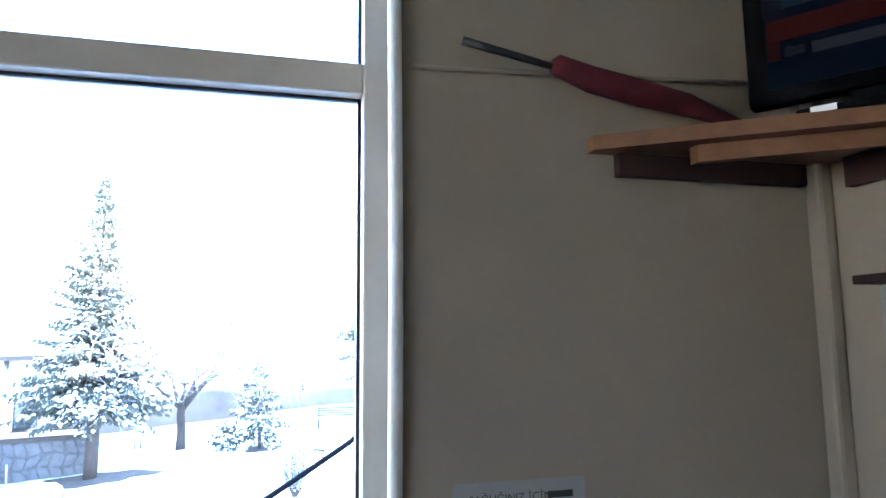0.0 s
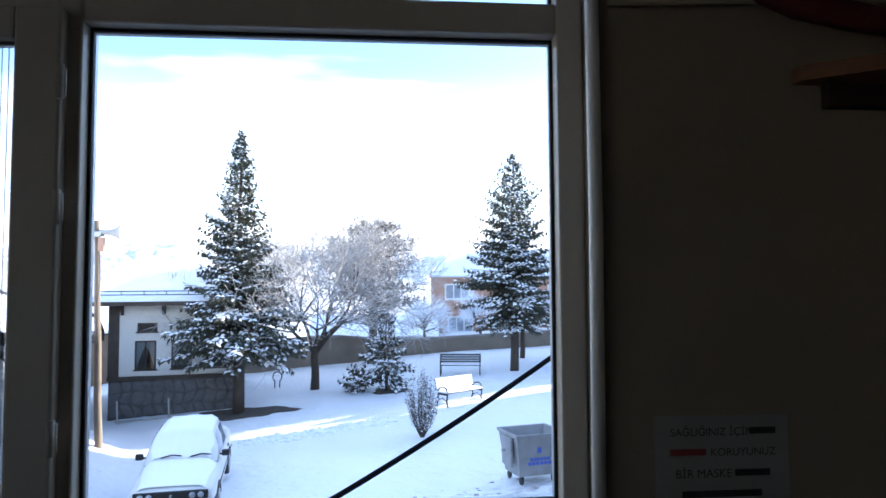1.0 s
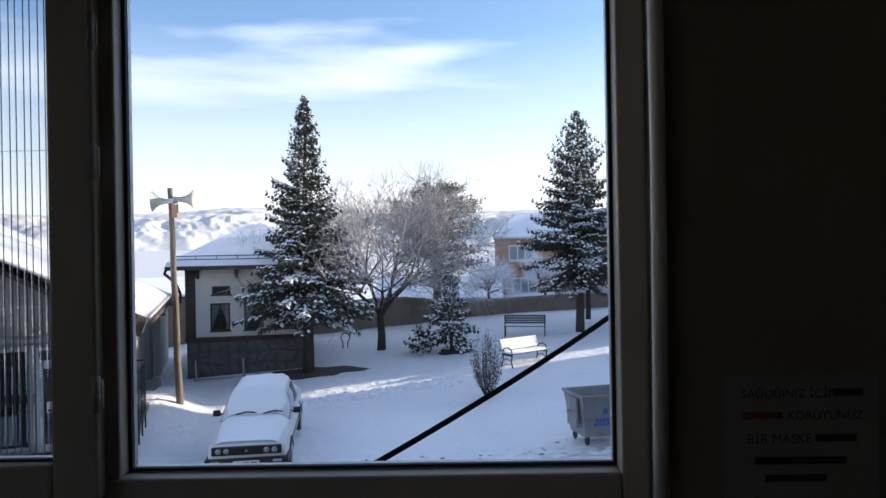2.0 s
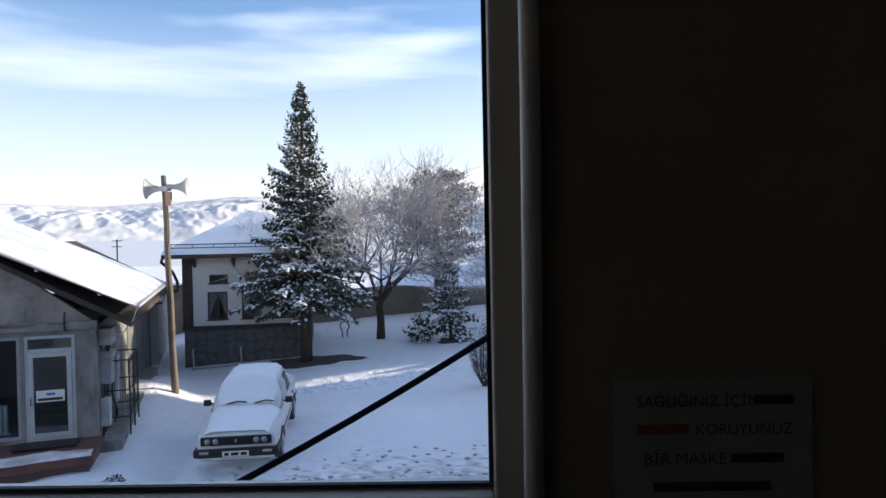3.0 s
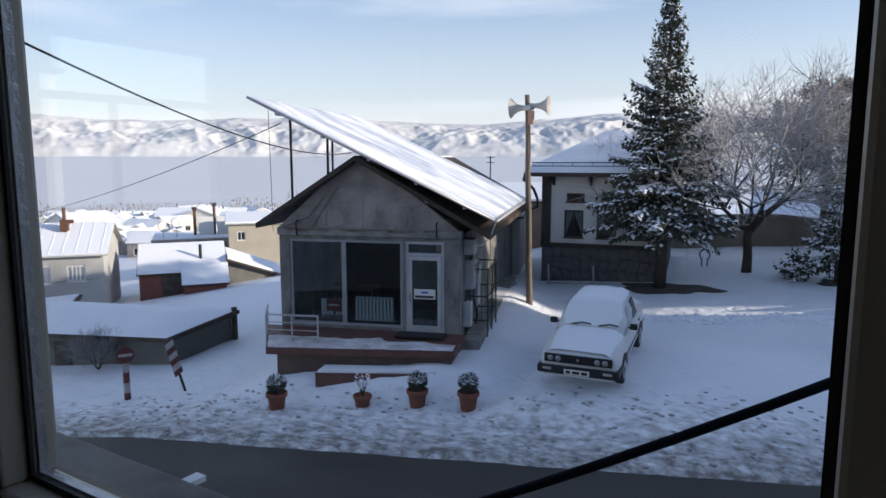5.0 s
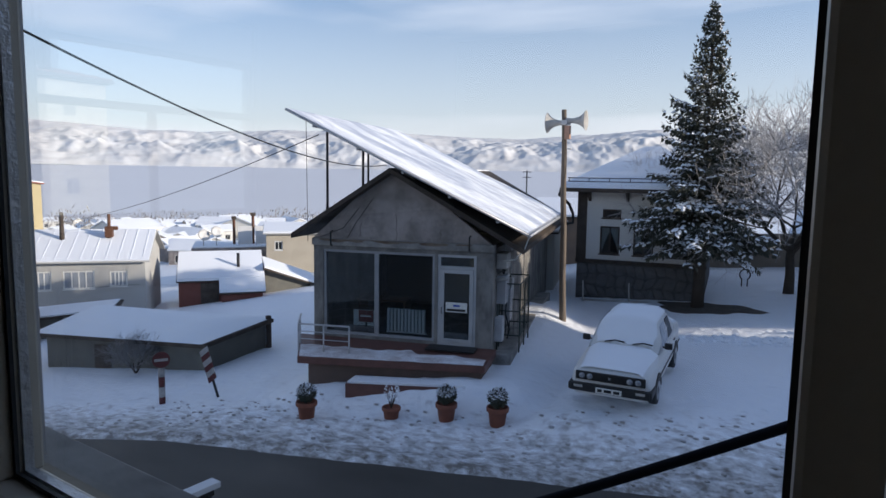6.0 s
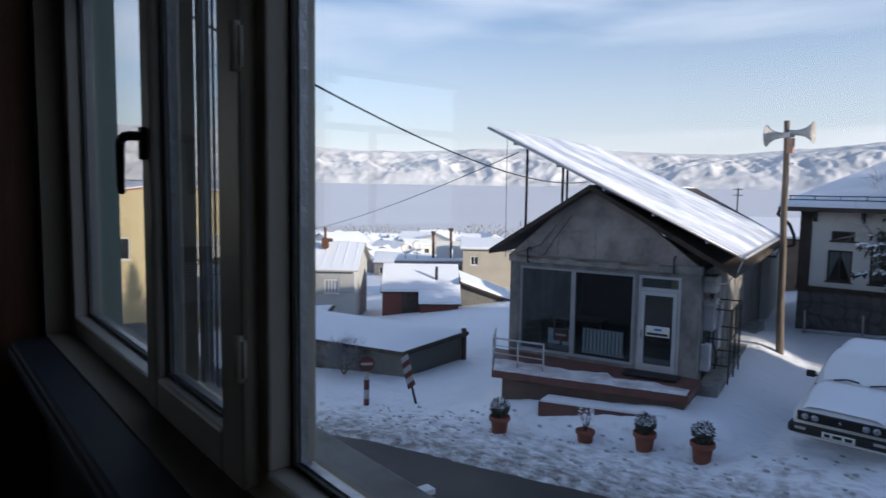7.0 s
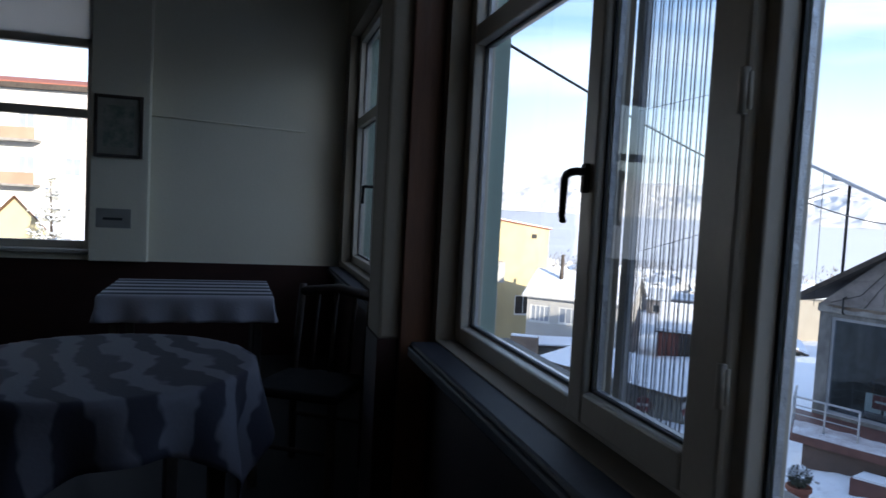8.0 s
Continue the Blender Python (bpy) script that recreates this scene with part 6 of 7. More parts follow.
# nearer roofs of the town: a beige house, a flat roof with dishes and solar panels
bgh = gable_house("beige_house", pose(-38.95, 33.28, -3.6, 0, 0, 48), 5.2, 5.0, 4.3, 0.5, M_BEIGE, M_PALEREND, "low beige house with a flat snowy roof", 0.25, 0.14, "house", "", "x", [(0.6, 1.2, 3.0, 3.7)])
flat = thing("flat_roof_house", pose(-46.2, 31.8, -5.0, 0, 0, 52), "flat-roofed house with snow, dishes and solar panels", "house")
boxpart("wall", (0, 7.0, 0, 5.0, 0, 4.1), M_GABLE, flat)
boxpart("snow", (0.05, 6.95, 0.05, 4.95, 4.1, 4.22), M_SNOW, flat, "", 0.04)
for x, y, z in ((0.9, 0.8, 5.05), (1.9, 1.0, 5.3)):
    bm = bmesh.new()
    lathe(bm, [(0.03, 0.0), (0.28, 0.05), (0.48, 0.15), (0.49, 0.17), (0.27, 0.08), (0.02, 0.03)], 20)
    bmesh.ops.transform(bm, matrix=Matrix.Translation((x, y, z)) @ Matrix.Rotation(radians(62), 4, "X") @ Matrix.Rotation(radians(20), 4, "Y"), verts=bm.verts)
    ds = part("satellite_dish", bm, M_DISH, flat, "white satellite dish", True)
    tubepart("dish_post", [(x, y + 0.05, 4.15), (x, y + 0.05, z + 0.05)], 0.035, M_HORN, ds)
for x in (3.6, 5.0):
    bm = bmesh.new()
    slab(bm, [(x, 0.5, 4.45), (x + 1.15, 0.5, 4.45), (x + 1.15, 1.7, 5.75), (x, 1.7, 5.75)], 0.08)
    sp = part("solar_panel", bm, M_DISH, flat, "snow-covered solar panel")
    tubepart("panel_leg", [(x + 0.1, 1.6, 4.15), (x + 0.1, 1.6, 5.6)], 0.03, M_BLACK, sp)
for x, h in ((3.3, 6.3), (4.85, 6.6)):
    tubepart("flue", [(x, 2.0, 4.15), (x, 2.0, h)], 0.12, M_BROWN, flat)
    boxpart("flue_cap", (x - 0.2, x + 0.2, 1.8, 2.2, h, h + 0.25), M_DARKWOOD, flat)
# the barn between the shop and the white house
gable_house("barn", pose(-16.6, 33.6, 0.0, 0, 0, 22), 5.0, 6.0, 3.1, 0.8, M_BARN, M_DARKWOOD, "brown rendered barn with a snowy roof behind the shop", 0.2, 0.12, "building")
# low shed in front
shed = thing("shed", Matrix.Identity(4), "low grey block shed with a snow-covered flat roof", "shed")
bm = bmesh.new()
slab(bm, [(-25.0, 11.05, -0.75), (-17.1, 12.15, -0.05), (-17.6, 15.0, 0.10), (-26.8, 13.8, -0.45)], 2.2)
part("wall", bm, M_SHED, shed)
bm = bmesh.new()
slab(bm, [(-25.3, 10.75, -0.62), (-16.8, 11.9, 0.07), (-17.4, 15.2, 0.24), (-27.0, 14.0, -0.30)], 0.13)
sr = part("roof", bm, M_DARKWOOD, shed, "dark sagging roof edge")
bm = bmesh.new()
n = 30
cor = [Vector(c) for c in ((-25.35, 10.72, -0.55), (-16.85, 11.85, 0.14), (-17.5, 15.2, 0.31), (-27.05, 14.05, -0.23))]
rows = []
for j in range(9):
    row = []
    for i in range(n + 1):
        p = cor[0].lerp(cor[1], i / n).lerp(cor[3].lerp(cor[2], i / n), j / 8)
        e = min(1, 6 * min(i / n, 1 - i / n), 4 * min(j / 8, 1 - j / 8))
        row.append(bm.verts.new((p.x, p.y, p.z - 0.06 + e * (0.13 + 0.05 * fbm(p.x, p.y, 0.8)))))
    rows.append(row)
for r0, r1 in zip(rows, rows[1:]):
    for i in range(n):
        bm.faces.new((r0[i], r0[i + 1], r1[i + 1], r1[i]))
part("snow", bm, M_SNOW, sr, "thick uneven snow", True)
bm = bmesh.new()
slab(bm, [(-22.3, 11.38, -0.7), (-21.5, 11.5, -0.63), (-21.5, 11.54, -0.63), (-22.3, 11.42, -0.7)], 1.4)
part("door", bm, M_DARKWOOD, shed, "dark plank door")
for x, y in ((-17.5, 15.05),):
    tubepart("gate_post", [(x, y, -1.6), (x, y, 0.35)], 0.10, M_DARKWOOD, shed, "dark timber post")

# road signs
sg1 = thing("no_entry_sign", G3(-14.87, 9.25, 60), "round red no-entry sign on a striped post", "road sign")
for k in range(4):
    tubepart("post", [(0, 0, -0.1 + 0.27 * k), (0, 0, 0.17 + 0.27 * k)], 0.080, M_SIGNRED if k % 2 == 0 else M_SIGNWHITE, sg1, "red and white striped post", 10)
bm = bmesh.new()
lathe(bm, [(0.205, 0), (0.215, 0.01), (0.215, 0.025), (0.205, 0.03)], 28)
bmesh.ops.transform(bm, matrix=Matrix.Translation((0, -0.09, 1.18)) @ Matrix.Rotation(radians(90), 4, "X"), verts=bm.verts)
disc = part("disc", bm, M_SIGNRED, sg1)
boxpart("bar", (-0.165, 0.165, -0.128, -0.121, 1.145, 1.215), M_SIGNWHITE, disc)
sg2 = thing("warning_board", G3(-14.0, 10.3, 50) @ pose(0, 0, 0, 0, -14, 0), "leaning red and white striped board on a post", "road sign")
tubepart("post", [(0, 0, -0.2), (0, 0, 1.3)], 0.035, M_BLACK, sg2)
for k in range(6):
    bm = bmesh.new()
    z = 0.42 + 0.15 * k
    slab(bm, [(-0.115, -0.06, z + 0.10), (0.115, -0.06, z + 0.21), (0.115, -0.04, z + 0.21), (-0.115, -0.04, z + 0.10)], 0.145)
    part("stripe", bm, M_SIGNRED if k % 2 == 0 else M_SIGNWHITE, sg2)

# far town in the valley: many small snow-roofed houses
rng = random.Random(81)
protos = []
for k, (wm, w, d, h) in enumerate(((M_PALEREND, 6, 5, 3.0), (M_GABLE, 7, 5, 3.6), (M_HOUSE, 6, 5, 2.8), (M_HOUSE, 7, 6, 4.2), (M_PALEREND, 5, 6, 3.2))):
    protos.append(gable_house("town_house", pose(-80 - 14 * k, 66 + 9 * k, gz(-80 - 14 * k, 66 + 9 * k) - 0.8, 0, 0, 25 + 20 * k), w, d, h, 1.2, wm, M_PALEREND, "small distant house with a snowy roof", 0.2, 0.15, "house", "town in the valley", "x", [(1.0, 2.2, h - 2.0, h - 0.8), (w - 2.4, w - 1.2, h - 2.0, h - 0.8)]))
for k in range(95):
    d = 100 + 240 * rng.random() ** 1.2
    a = radians(rng.uniform(33, 66))
    x, y = -d * math.sin(a), d * math.cos(a)
    copy_thing(rng.choice(protos), pose(x, y, gz(x, y) - 1.2, 0, 0, rng.uniform(0, 180)))
for k in range(70):
    d = 78 + 85 * rng.random()
    a = radians(rng.uniform(40, 62))
    x, y = -d * math.sin(a), d * math.cos(a)
    copy_thing(rng.choice(protos), pose(x, y, gz(x, y) - 0.9, 0, 0, rng.uniform(0, 180)) @ Matrix.Scale(0.7, 4))
rng = random.Random(83)
bm = bmesh.new()
for k in range(420):
    d = 120 + 290 * rng.random()
    a = radians(rng.uniform(30, 72))
    x, y = -d * math.sin(a), d * math.cos(a)
    h = rng.uniform(3, 7)
    for c in range(32):
        p = Vector((x + rng.gauss(0, 1.1), y + rng.gauss(0, 1.1), gz(x, y) + h * rng.uniform(0.15, 1)))
        spray(bm, p, Vector((rng.gauss(0, .6), rng.gauss(0, .6), 1)), rng.uniform(0.5, 1.2), 0.13, Vector((0.3, 0.2, 1)), rng)
tagged(part("far_trees", bm, M_TWIGDARK), "frosted trees between the houses of the valley", "trees", kind="stuff")
pyl = thing("antenna_mast", pose(-22.6, 44.0, gz(-22.6, 44)), "thin mast with a cross-arm behind the shop", "mast")
tubepart("mast", [(0, 0, 0), (0, 0, 5.9)], 0.05, M_BLACK, pyl)
for z in (5.4, 5.8):
    tubepart("arm", [(-0.35, 0, z), (0.35, 0, z)], 0.025, M_BLACK, pyl)

# bare earth under the conifers, and churned clods of snow
def ground_patch(name, x, y, rx, ry, material, label, seed):
    bm = bmesh.new()
    n, m = 36, 7
    c = bm.verts.new((x, y, gz(x, y) + lump(x, y) + 0.035))
    rings = []
    for j in range(1, m + 1):
        ring = []
        for i in range(n):
            a = 6.283 * i / n
            k = j / m * (1 + 0.16 * math.sin(3 * a + seed) + 0.10 * math.sin(7 * a + 2 * seed))
            px, py = x + rx * k * math.cos(a), y + ry * k * math.sin(a)
            ring.append(bm.verts.new((px, py, gz(px, py) + lump(px, py) + (0.035 if j < m else -0.03))))
        rings.append(ring)
    for i in range(n):
        bm.faces.new((c, rings[0][i], rings[0][(i + 1) % n]))
        for r0, r1 in zip(rings, rings[1:]):
            bm.faces.new((r0[i], r1[i], r1[(i + 1) % n], r0[(i + 1) % n]))
    return tagged(part(name, bm, material, None, "", True), label, "ground", kind="structure")


M_SOIL = mat("bare_soil", (0.055, 0.045, 0.038), (0.12, 0.105, 0.09), 0.95, 0, 2.5, 22, 0.5, 0.7)
ground_patch("bare_soil", -5.1, 24.55, 1.9, 0.95, M_SOIL, "dark bare earth with needles under the spruce", 1.0)
ground_patch("bare_soil", 0.45, 26.7, 0.85, 0.55, M_SOIL, "dark bare earth under the young spruce", 2.0)
rng = random.Random(97)
bm = bmesh.new()
for k in range(260):
    u = rng.random()
    x, y = -4.3 + 4.6 * u + rng.gauss(0, 0.25), 19.9 + 1.9 * u + rng.gauss(0, 0.28)
    r = rng.uniform(0.03, 0.10)
    bmesh.ops.create_icosphere(bm, subdivisions=1, radius=r, matrix=Matrix.Translation((x, y, gz(x, y) + lump(x, y) + r * 0.25)) @ Matrix.Diagonal((1.5, 1.1, 0.7, 1)))
tagged(part("snow_clods", bm, M_SNOW), "churned clods of snow along a trodden track", "snow", kind="stuff")
bm = bmesh.new()
for k in range(420):
    x = rng.uniform(-15, 5)
    y = ROAD_Y + ROAD_S * x + rng.uniform(0.1, 1.0) ** 1.5 * 3.2
    r = rng.uniform(0.015, 0.05)
    bmesh.ops.create_icosphere(bm, subdivisions=1, radius=r, matrix=Matrix.Translation((x, y, ground_height(x, y) + r * 0.2)) @ Matrix.Diagonal((1.6, 1.1, 0.6, 1)))
tagged(part("slush_clods", bm, mat("dirty_slush", (0.30, 0.29, 0.28), (0.45, 0.44, 0.44), 0.8, 0, 6, 40, 0.3)), "grey clods of dirty slush beside the road", "slush", kind="stuff")

# unseen rows added east across the road, keeping low sun off the park
# the gap between the two lets one streak of sun through
for y0, y1 in ((-34.0, 30.5), (34.9, 62.0)):
    gable_house("sun_block_row", pose(32.0, y0, gz(16, 10) - 0.5, 0, 0, 90), y1 - y0, 9.0, 10.8, 2.2, M_PALEREND, M_REDROOF, "unseen long row of houses added to shade the park", 0.4, 0.1, "building")
# another unseen block, added so that no sun enters the room's window
gable_house("sun_block_house", pose(6.0, 0.6, -0.3), 8.0, 6.5, 9.4, 1.6, M_OUT, M_REDROOF, "unseen tall house added beside the building to keep the sun off it", 0.3, 0.1, "building")

# ---- what the end window looks out on ----
apt = thing("apartment_block", pose(-62, -34, -5.0, 0, 0, 82), "cream apartment block with a red roof parapet", "building")
bm = bmesh.new()
cols, rows_z = [3.0, 7.0, 11.0, 15.0, 18.5], [4.5, 8.0, 11.5, 15.0]
holes = [(x, x + 1.3, z, z + 1.5) for x in cols for z in rows_z]
holed(bm, 0, 22, 0, 0.3, -2, 18.2, holes)
part("wall", bm, M_HOUSE, apt)
for d in ((0, 0.3, 0.3, 12, -2, 18.2), (21.7, 22, 0.3, 12, -2, 18.2), (0.3, 21.7, 11.7, 12, -2, 18.2)):
    boxpart("wall", d, M_HOUSE, apt)
for x0, x1, z0, z1 in holes:
    small_window(apt, x0 + 0.01, x1 - 0.01, z0 + 0.01, z1 - 0.01, 0, M_WHITEPAINT, 1, False, "", M_PALEGLASS)
boxpart("roof", (-0.5, 22.5, -0.6, 12.5, 18.2, 18.6), M_DARKWOOD, apt, "dark overhanging roof edge")
boxpart("chimney", (6.0, 8.0, 4, 6, 18.6, 21.0), M_REDROOF, apt, "red brick chimney block")
bm = bmesh.new()
slab(bm, [(-0.4, -0.5, 18.7), (22.4, -0.5, 18.7), (20, 6, 20.0), (2, 6, 20.0)], 0.1)
part("roof_slope", bm, M_REDROOF, apt)
for z in (7.0, 10.5, 14.0):
    bal = boxpart("balcony", (12.6, 16.8, -1.3, -0.002, z, z + 0.2), M_CONC, apt)
    boxpart("parapet", (12.6, 16.8, -1.3, -1.2, z + 0.2, z + 1.1), M_BRICKWALL, bal)
gable_house("yellow_hut", pose(-36.0, -14.0, -3.0, 0, 0, 80), 4.6, 5.0, 5.6, 2.4, M_YELLOW, M_BROWN, "small yellow steep-gabled house", 0.3, 0.08, "house", "", "y", [(1.6, 3.0, 2.6, 4.0)])
gable_house("white_annex", pose(-41.0, -8.6, -4.0, 0, 0, 80), 5.0, 5.0, 6.0, 1.0, M_HOUSE, M_DARKWOOD, "low white house with dark shutters", 0.3, 0.1, "house", "", "x", [(1.0, 2.2, 3.4, 4.6), (3.0, 4.2, 3.4, 4.6)])
# this fir's pale needle colour holds both its frost and the sun on it
spruce("snowy_fir", pose(-28.6, -8.45, -3.2), 9.0, 2.0, 0.4, "fir tree white with snow", 15, 28, 2.4, needles=mat("sunlit_frosted_needles", (0.42, 0.42, 0.36), (0.60, 0.59, 0.54), 0.8, 0, 2, 30, 0.2, 0.8))

# ---- cables and the bracket outside the window ----
def sag(a, b, s, n=24):
    a, b = Vector(a), Vector(b)
    return [a.lerp(b, k / n) - Vector((0, 0, s * 4 * (k / n) * (1 - k / n))) for k in range(n + 1)]


tagged(tubepart("black_cable", [(x, 0.528 + 0.365 * x, 4.794 + 0.453 * x + 0.074 * x * x) for x in np.linspace(-0.98, 2.6, 30)], 0.0095, M_CABLE), "thick black cable slung across the window outside", "cable")
tagged(tubepart("overhead_wire", sag((-3.7, 0.112, 6.77), (-10.76, 13.36, 5.63), 0.45), 0.011, M_BLACK, None, "", 6), "overhead wire from the shop gable to the building", "wire")
tagged(tubepart("overhead_wire", sag((-36.6, 17.2, 2.5), (-11.6, 11.7, 6.35), 0.35), 0.012, M_BLACK, None, "", 6), "thin wire from the grey house to the shop roof", "wire")
brk = thing("wall_bracket", pose(-1.83, 0.115, 3.96), "grey metal wall bracket topped with snow", "bracket")
bm = bmesh.new()
tube(bm, [(0, 0, 0), (0.03, 0.5, 0.06), (0.10, 1.14, 0.10)], 0.022, 8)
part("arm", bm, M_BLACK, brk, "", True)
tubepart("stem", [(0.10, 1.12, 0.10), (0.10, 1.12, -0.14)], 0.018, M_BLACK, brk)
bm = bmesh.new()
slab(bm, [(0.0, 0.70, 0.105), (0.06, 0.70, 0.105), (0.135, 1.16, 0.145), (0.075, 1.16, 0.145)], 0.025)
part("snow", bm, M_SNOW, brk)
tagged(boxpart("outer_sill", (W1[0] - 0.05, W1[1] + 0.05, 0.034, 0.20, 4.855, 4.898), M_CONC, None, "", 0.006), "pale stone outer window sill", "sill", kind="structure")

M_MINT = mat("mint_green_outer_render", (0.36, 0.46, 0.40), (0.29, 0.38, 0.33), 0.85, 0, 2, 40, 0.15, 0.7)
for w in (W1, W2):
    tagged(boxpart("outer_jamb", (w[0] + 0.0005, w[0] + 0.010, 0.040, WOUT + 0.004, w[2], w[3]), M_MINT), "mint green painted outer reveal of the window", "trim", kind="structure")

# ---- insect screen in the casement ----
M_THREAD = mat("screen_thread", (0.20, 0.20, 0.205), (0.14, 0.14, 0.145), 0.7)
M_NET = glass_mat("screen_net", (0.78, 0.79, 0.80), 0.0)
bm = bmesh.new()
nf = 26
for k in range(nf):
    x = -0.998 + 0.418 * k / (nf - 1)
    B(bm, x - 0.00045, x + 0.00045, 0.040 + 0.003 * (k % 2), 0.043 + 0.003 * (k % 2), 4.97, 6.045)
B(bm, -1.0, -0.56, 0.0405, 0.0415, 5.678, 5.679)
scr = tagged(part("insect_screen", bm, M_THREAD), "pleated dark insect screen behind the casement", "screen")
bm = bmesh.new()
prev = None
for k in range(2 * nf):
    x = -0.998 + 0.418 * k / (2 * nf - 1)
    y = 0.046 + 0.009 * (k % 2)
    a, b = bm.verts.new((x, y, 4.97)), bm.verts.new((x, y, 6.045))
    if prev:
        bm.faces.new((prev[0], a, b, prev[1]))
    prev = (a, b)
net = part("net", bm, M_NET, scr, "fine pleated net")
for d in ((-1.03, -1.0, 0.036, 0.058, 4.965, 6.05), (-0.575, -0.505, 0.036, 0.058, 4.965, 6.05)):
    boxpart("screen_frame", d, M_ALU, scr)

# ---- second window of this wall and the end window ----
win2, e2 = window_wide("window_2", *W2, [(-4.24, -4.18), (-3.46, -3.40)], 6.052, "wide white plastic window beyond the pillar")
for a, b in zip(e2[0::2], e2[1::2]):
    glazed(win2, a + 0.004, b - 0.004, 6.135, W2[3] - 0.07)
    glazed(win2, a + 0.004, b - 0.004, W2[2] + 0.068, 6.048)
bm = bmesh.new()
tube(bm, [(-4.21, -0.05, 5.55), (-4.21, -0.11, 5.55), (-4.24, -0.115, 5.55), (-4.245, -0.115, 5.43)], 0.011, 8)
part("window_handle", bm, M_BLACK, win2, "dark lever handle", True)
win3 = thing("window_3", Matrix.Identity(4), "wide end window with a drawn blind in its top light", "window", kind="structure")
bm = bmesh.new()
x0 = RX0 - 0.12
for y0, y1, z0, z1 in ((WW[0], WW[0] + 0.06, WW[2], WW[3]), (WW[1] - 0.06, WW[1], WW[2], WW[3]), (WW[0] + 0.06, WW[1] - 0.06, WW[2], WW[2] + 0.06), (WW[0] + 0.06, WW[1] - 0.06, WW[3] - 0.06, WW[3])):
    B(bm, x0, x0 + 0.08, y0, y1, z0, z1, 0.005)
part("window_frame", bm, M_PVC, win3)
for z0, z1 in ((5.99, 6.06), (6.54, 6.61)):
    boxpart("transom", (x0 + 0.002, x0 + 0.078, WW[0] + 0.06, WW[1] - 0.06, z0, z1), M_PVC, win3, "", 0.005)
boxpart("mullion", (x0 + 0.001, x0 + 0.079, -3.40, -3.34, WW[2] + 0.06, 5.99), M_PVC, win3, "", 0.005)
for z0, z1 in ((WW[2] + 0.06, 5.99), (6.06, 6.54), (6.61, WW[3] - 0.06)):
    boxpart("pane", (x0 + 0.036, x0 + 0.042, WW[0] + 0.05, WW[1] - 0.05, z0, z1), M_GLASS, win3).visible_shadow = False
M_BLIND = bpy.data.materials.new("blind_fabric")
M_BLIND.use_nodes = True
_n, _l = M_BLIND.node_tree.nodes, M_BLIND.node_tree.links
_n.clear()
_o, _m, _d, _t = _n.new("ShaderNodeOutputMaterial"), _n.new("ShaderNodeMixShader"), _n.new("ShaderNodeBsdfDiffuse"), _n.new("ShaderNodeBsdfTranslucent")
_d.inputs[0].default_value = _t.inputs[0].default_value = (0.72, 0.69, 0.66, 1)
_m.inputs[0].default_value = 0.6
_l.new(_d.outputs[0], _m.inputs[1])
_l.new(_t.outputs[0], _m.inputs[2])
_l.new(_m.outputs[0], _o.inputs[0])
boxpart("blind", (x0 + 0.086, x0 + 0.089, WW[0] + 0.03, WW[1] - 0.03, 6.60, 7.0), M_BLIND, win3, "pale roller blind pulled part way")
tubepart("blind_roller", [(x0 + 0.10, WW[0] + 0.02, 6.99), (x0 + 0.10, WW[1] - 0.02, 6.99)], 0.02, M_PVC, win3)
tagged(boxpart("window_sill", (RX0 - 0.04, RX0 + 0.06, WW[0] - 0.03, WW[1] + 0.03, WW[2] - 0.035, WW[2] - 0.002), M_PVC, None, "", 0.008), "white plastic sill board of the end window", "sill", kind="structure")
M_SILL = mat("grey_sill_board", (0.030, 0.033, 0.042), (0.02, 0.022, 0.029), 0.6, 0, 4, 50, 0.03)
for a, b in ((W1[0] + 0.004, W1[1] - 0.004), (W2[0] + 0.004, W2[1] - 0.004)):
    bm = bmesh.new()
    B(bm, a, b, -0.235, -0.053, 4.865, 4.895, 0.010)
    B(bm, a, b, -0.245, -0.215, 4.835, 4.880, 0.010)
    tagged(part("window_sill", bm, M_SILL), "grey-blue glossy inner sill board", "sill", kind="structure")
for a, b in ((W1[1] - 0.012, W1[1] + 0.020),):
    tagged(tubepart("plaster_edge", [(W1[1] - 0.006, WF - 0.004, 4.88), (W1[1] - 0.002, WF - 0.006, 5.6), (W1[1] - 0.006, WF - 0.004, 6.78)], 0.016, M_WHITEPAINT), "rounded white plaster edge of the window opening", "trim", kind="structure")

# ---- corner shelf, television, umbrella, notice ----
M_OAK = mat("orange_brown_board", (0.19, 0.088, 0.038), (0.135, 0.06, 0.026), 0.5, 0, 6, 60, 0.08, 0.7, (1, 8, 8))
shelf = thing("corner_shelf", pose(0, 0, 5.918), "orange-brown wooden corner shelf on dark battens", "shelf")
bm = bmesh.new()
slab(bm, [(1.13, -0.165, 0.035), (1.86, -0.66, 0.035), (1.86, WF, 0.035), (1.13, WF, 0.035)][::1], 0.035)
part("board", bm, M_OAK, shelf)
bm = bmesh.new()
slab(bm, [(1.34, -0.262, -0.002), (1.86, -0.615, -0.002), (1.86, -0.585, -0.002), (1.34, -0.232, -0.002)], 0.04)
part("front_batten", bm, M_OAK, shelf)
boxpart("wall_batten", (1.20, 1.735, WF - 0.03, WF - 0.001, -0.055, -0.001), M_WALLD, shelf, "dark red-brown batten")
boxpart("wall_batten", (1.77, 1.799, -0.54, -0.24, -0.075, -0.001), M_WALLD, shelf, "dark red-brown batten")
tv = thing("television", pose(1.475, -0.275, 5.955, 0, 0, -53), "small black flat television showing a sports banner", "television")
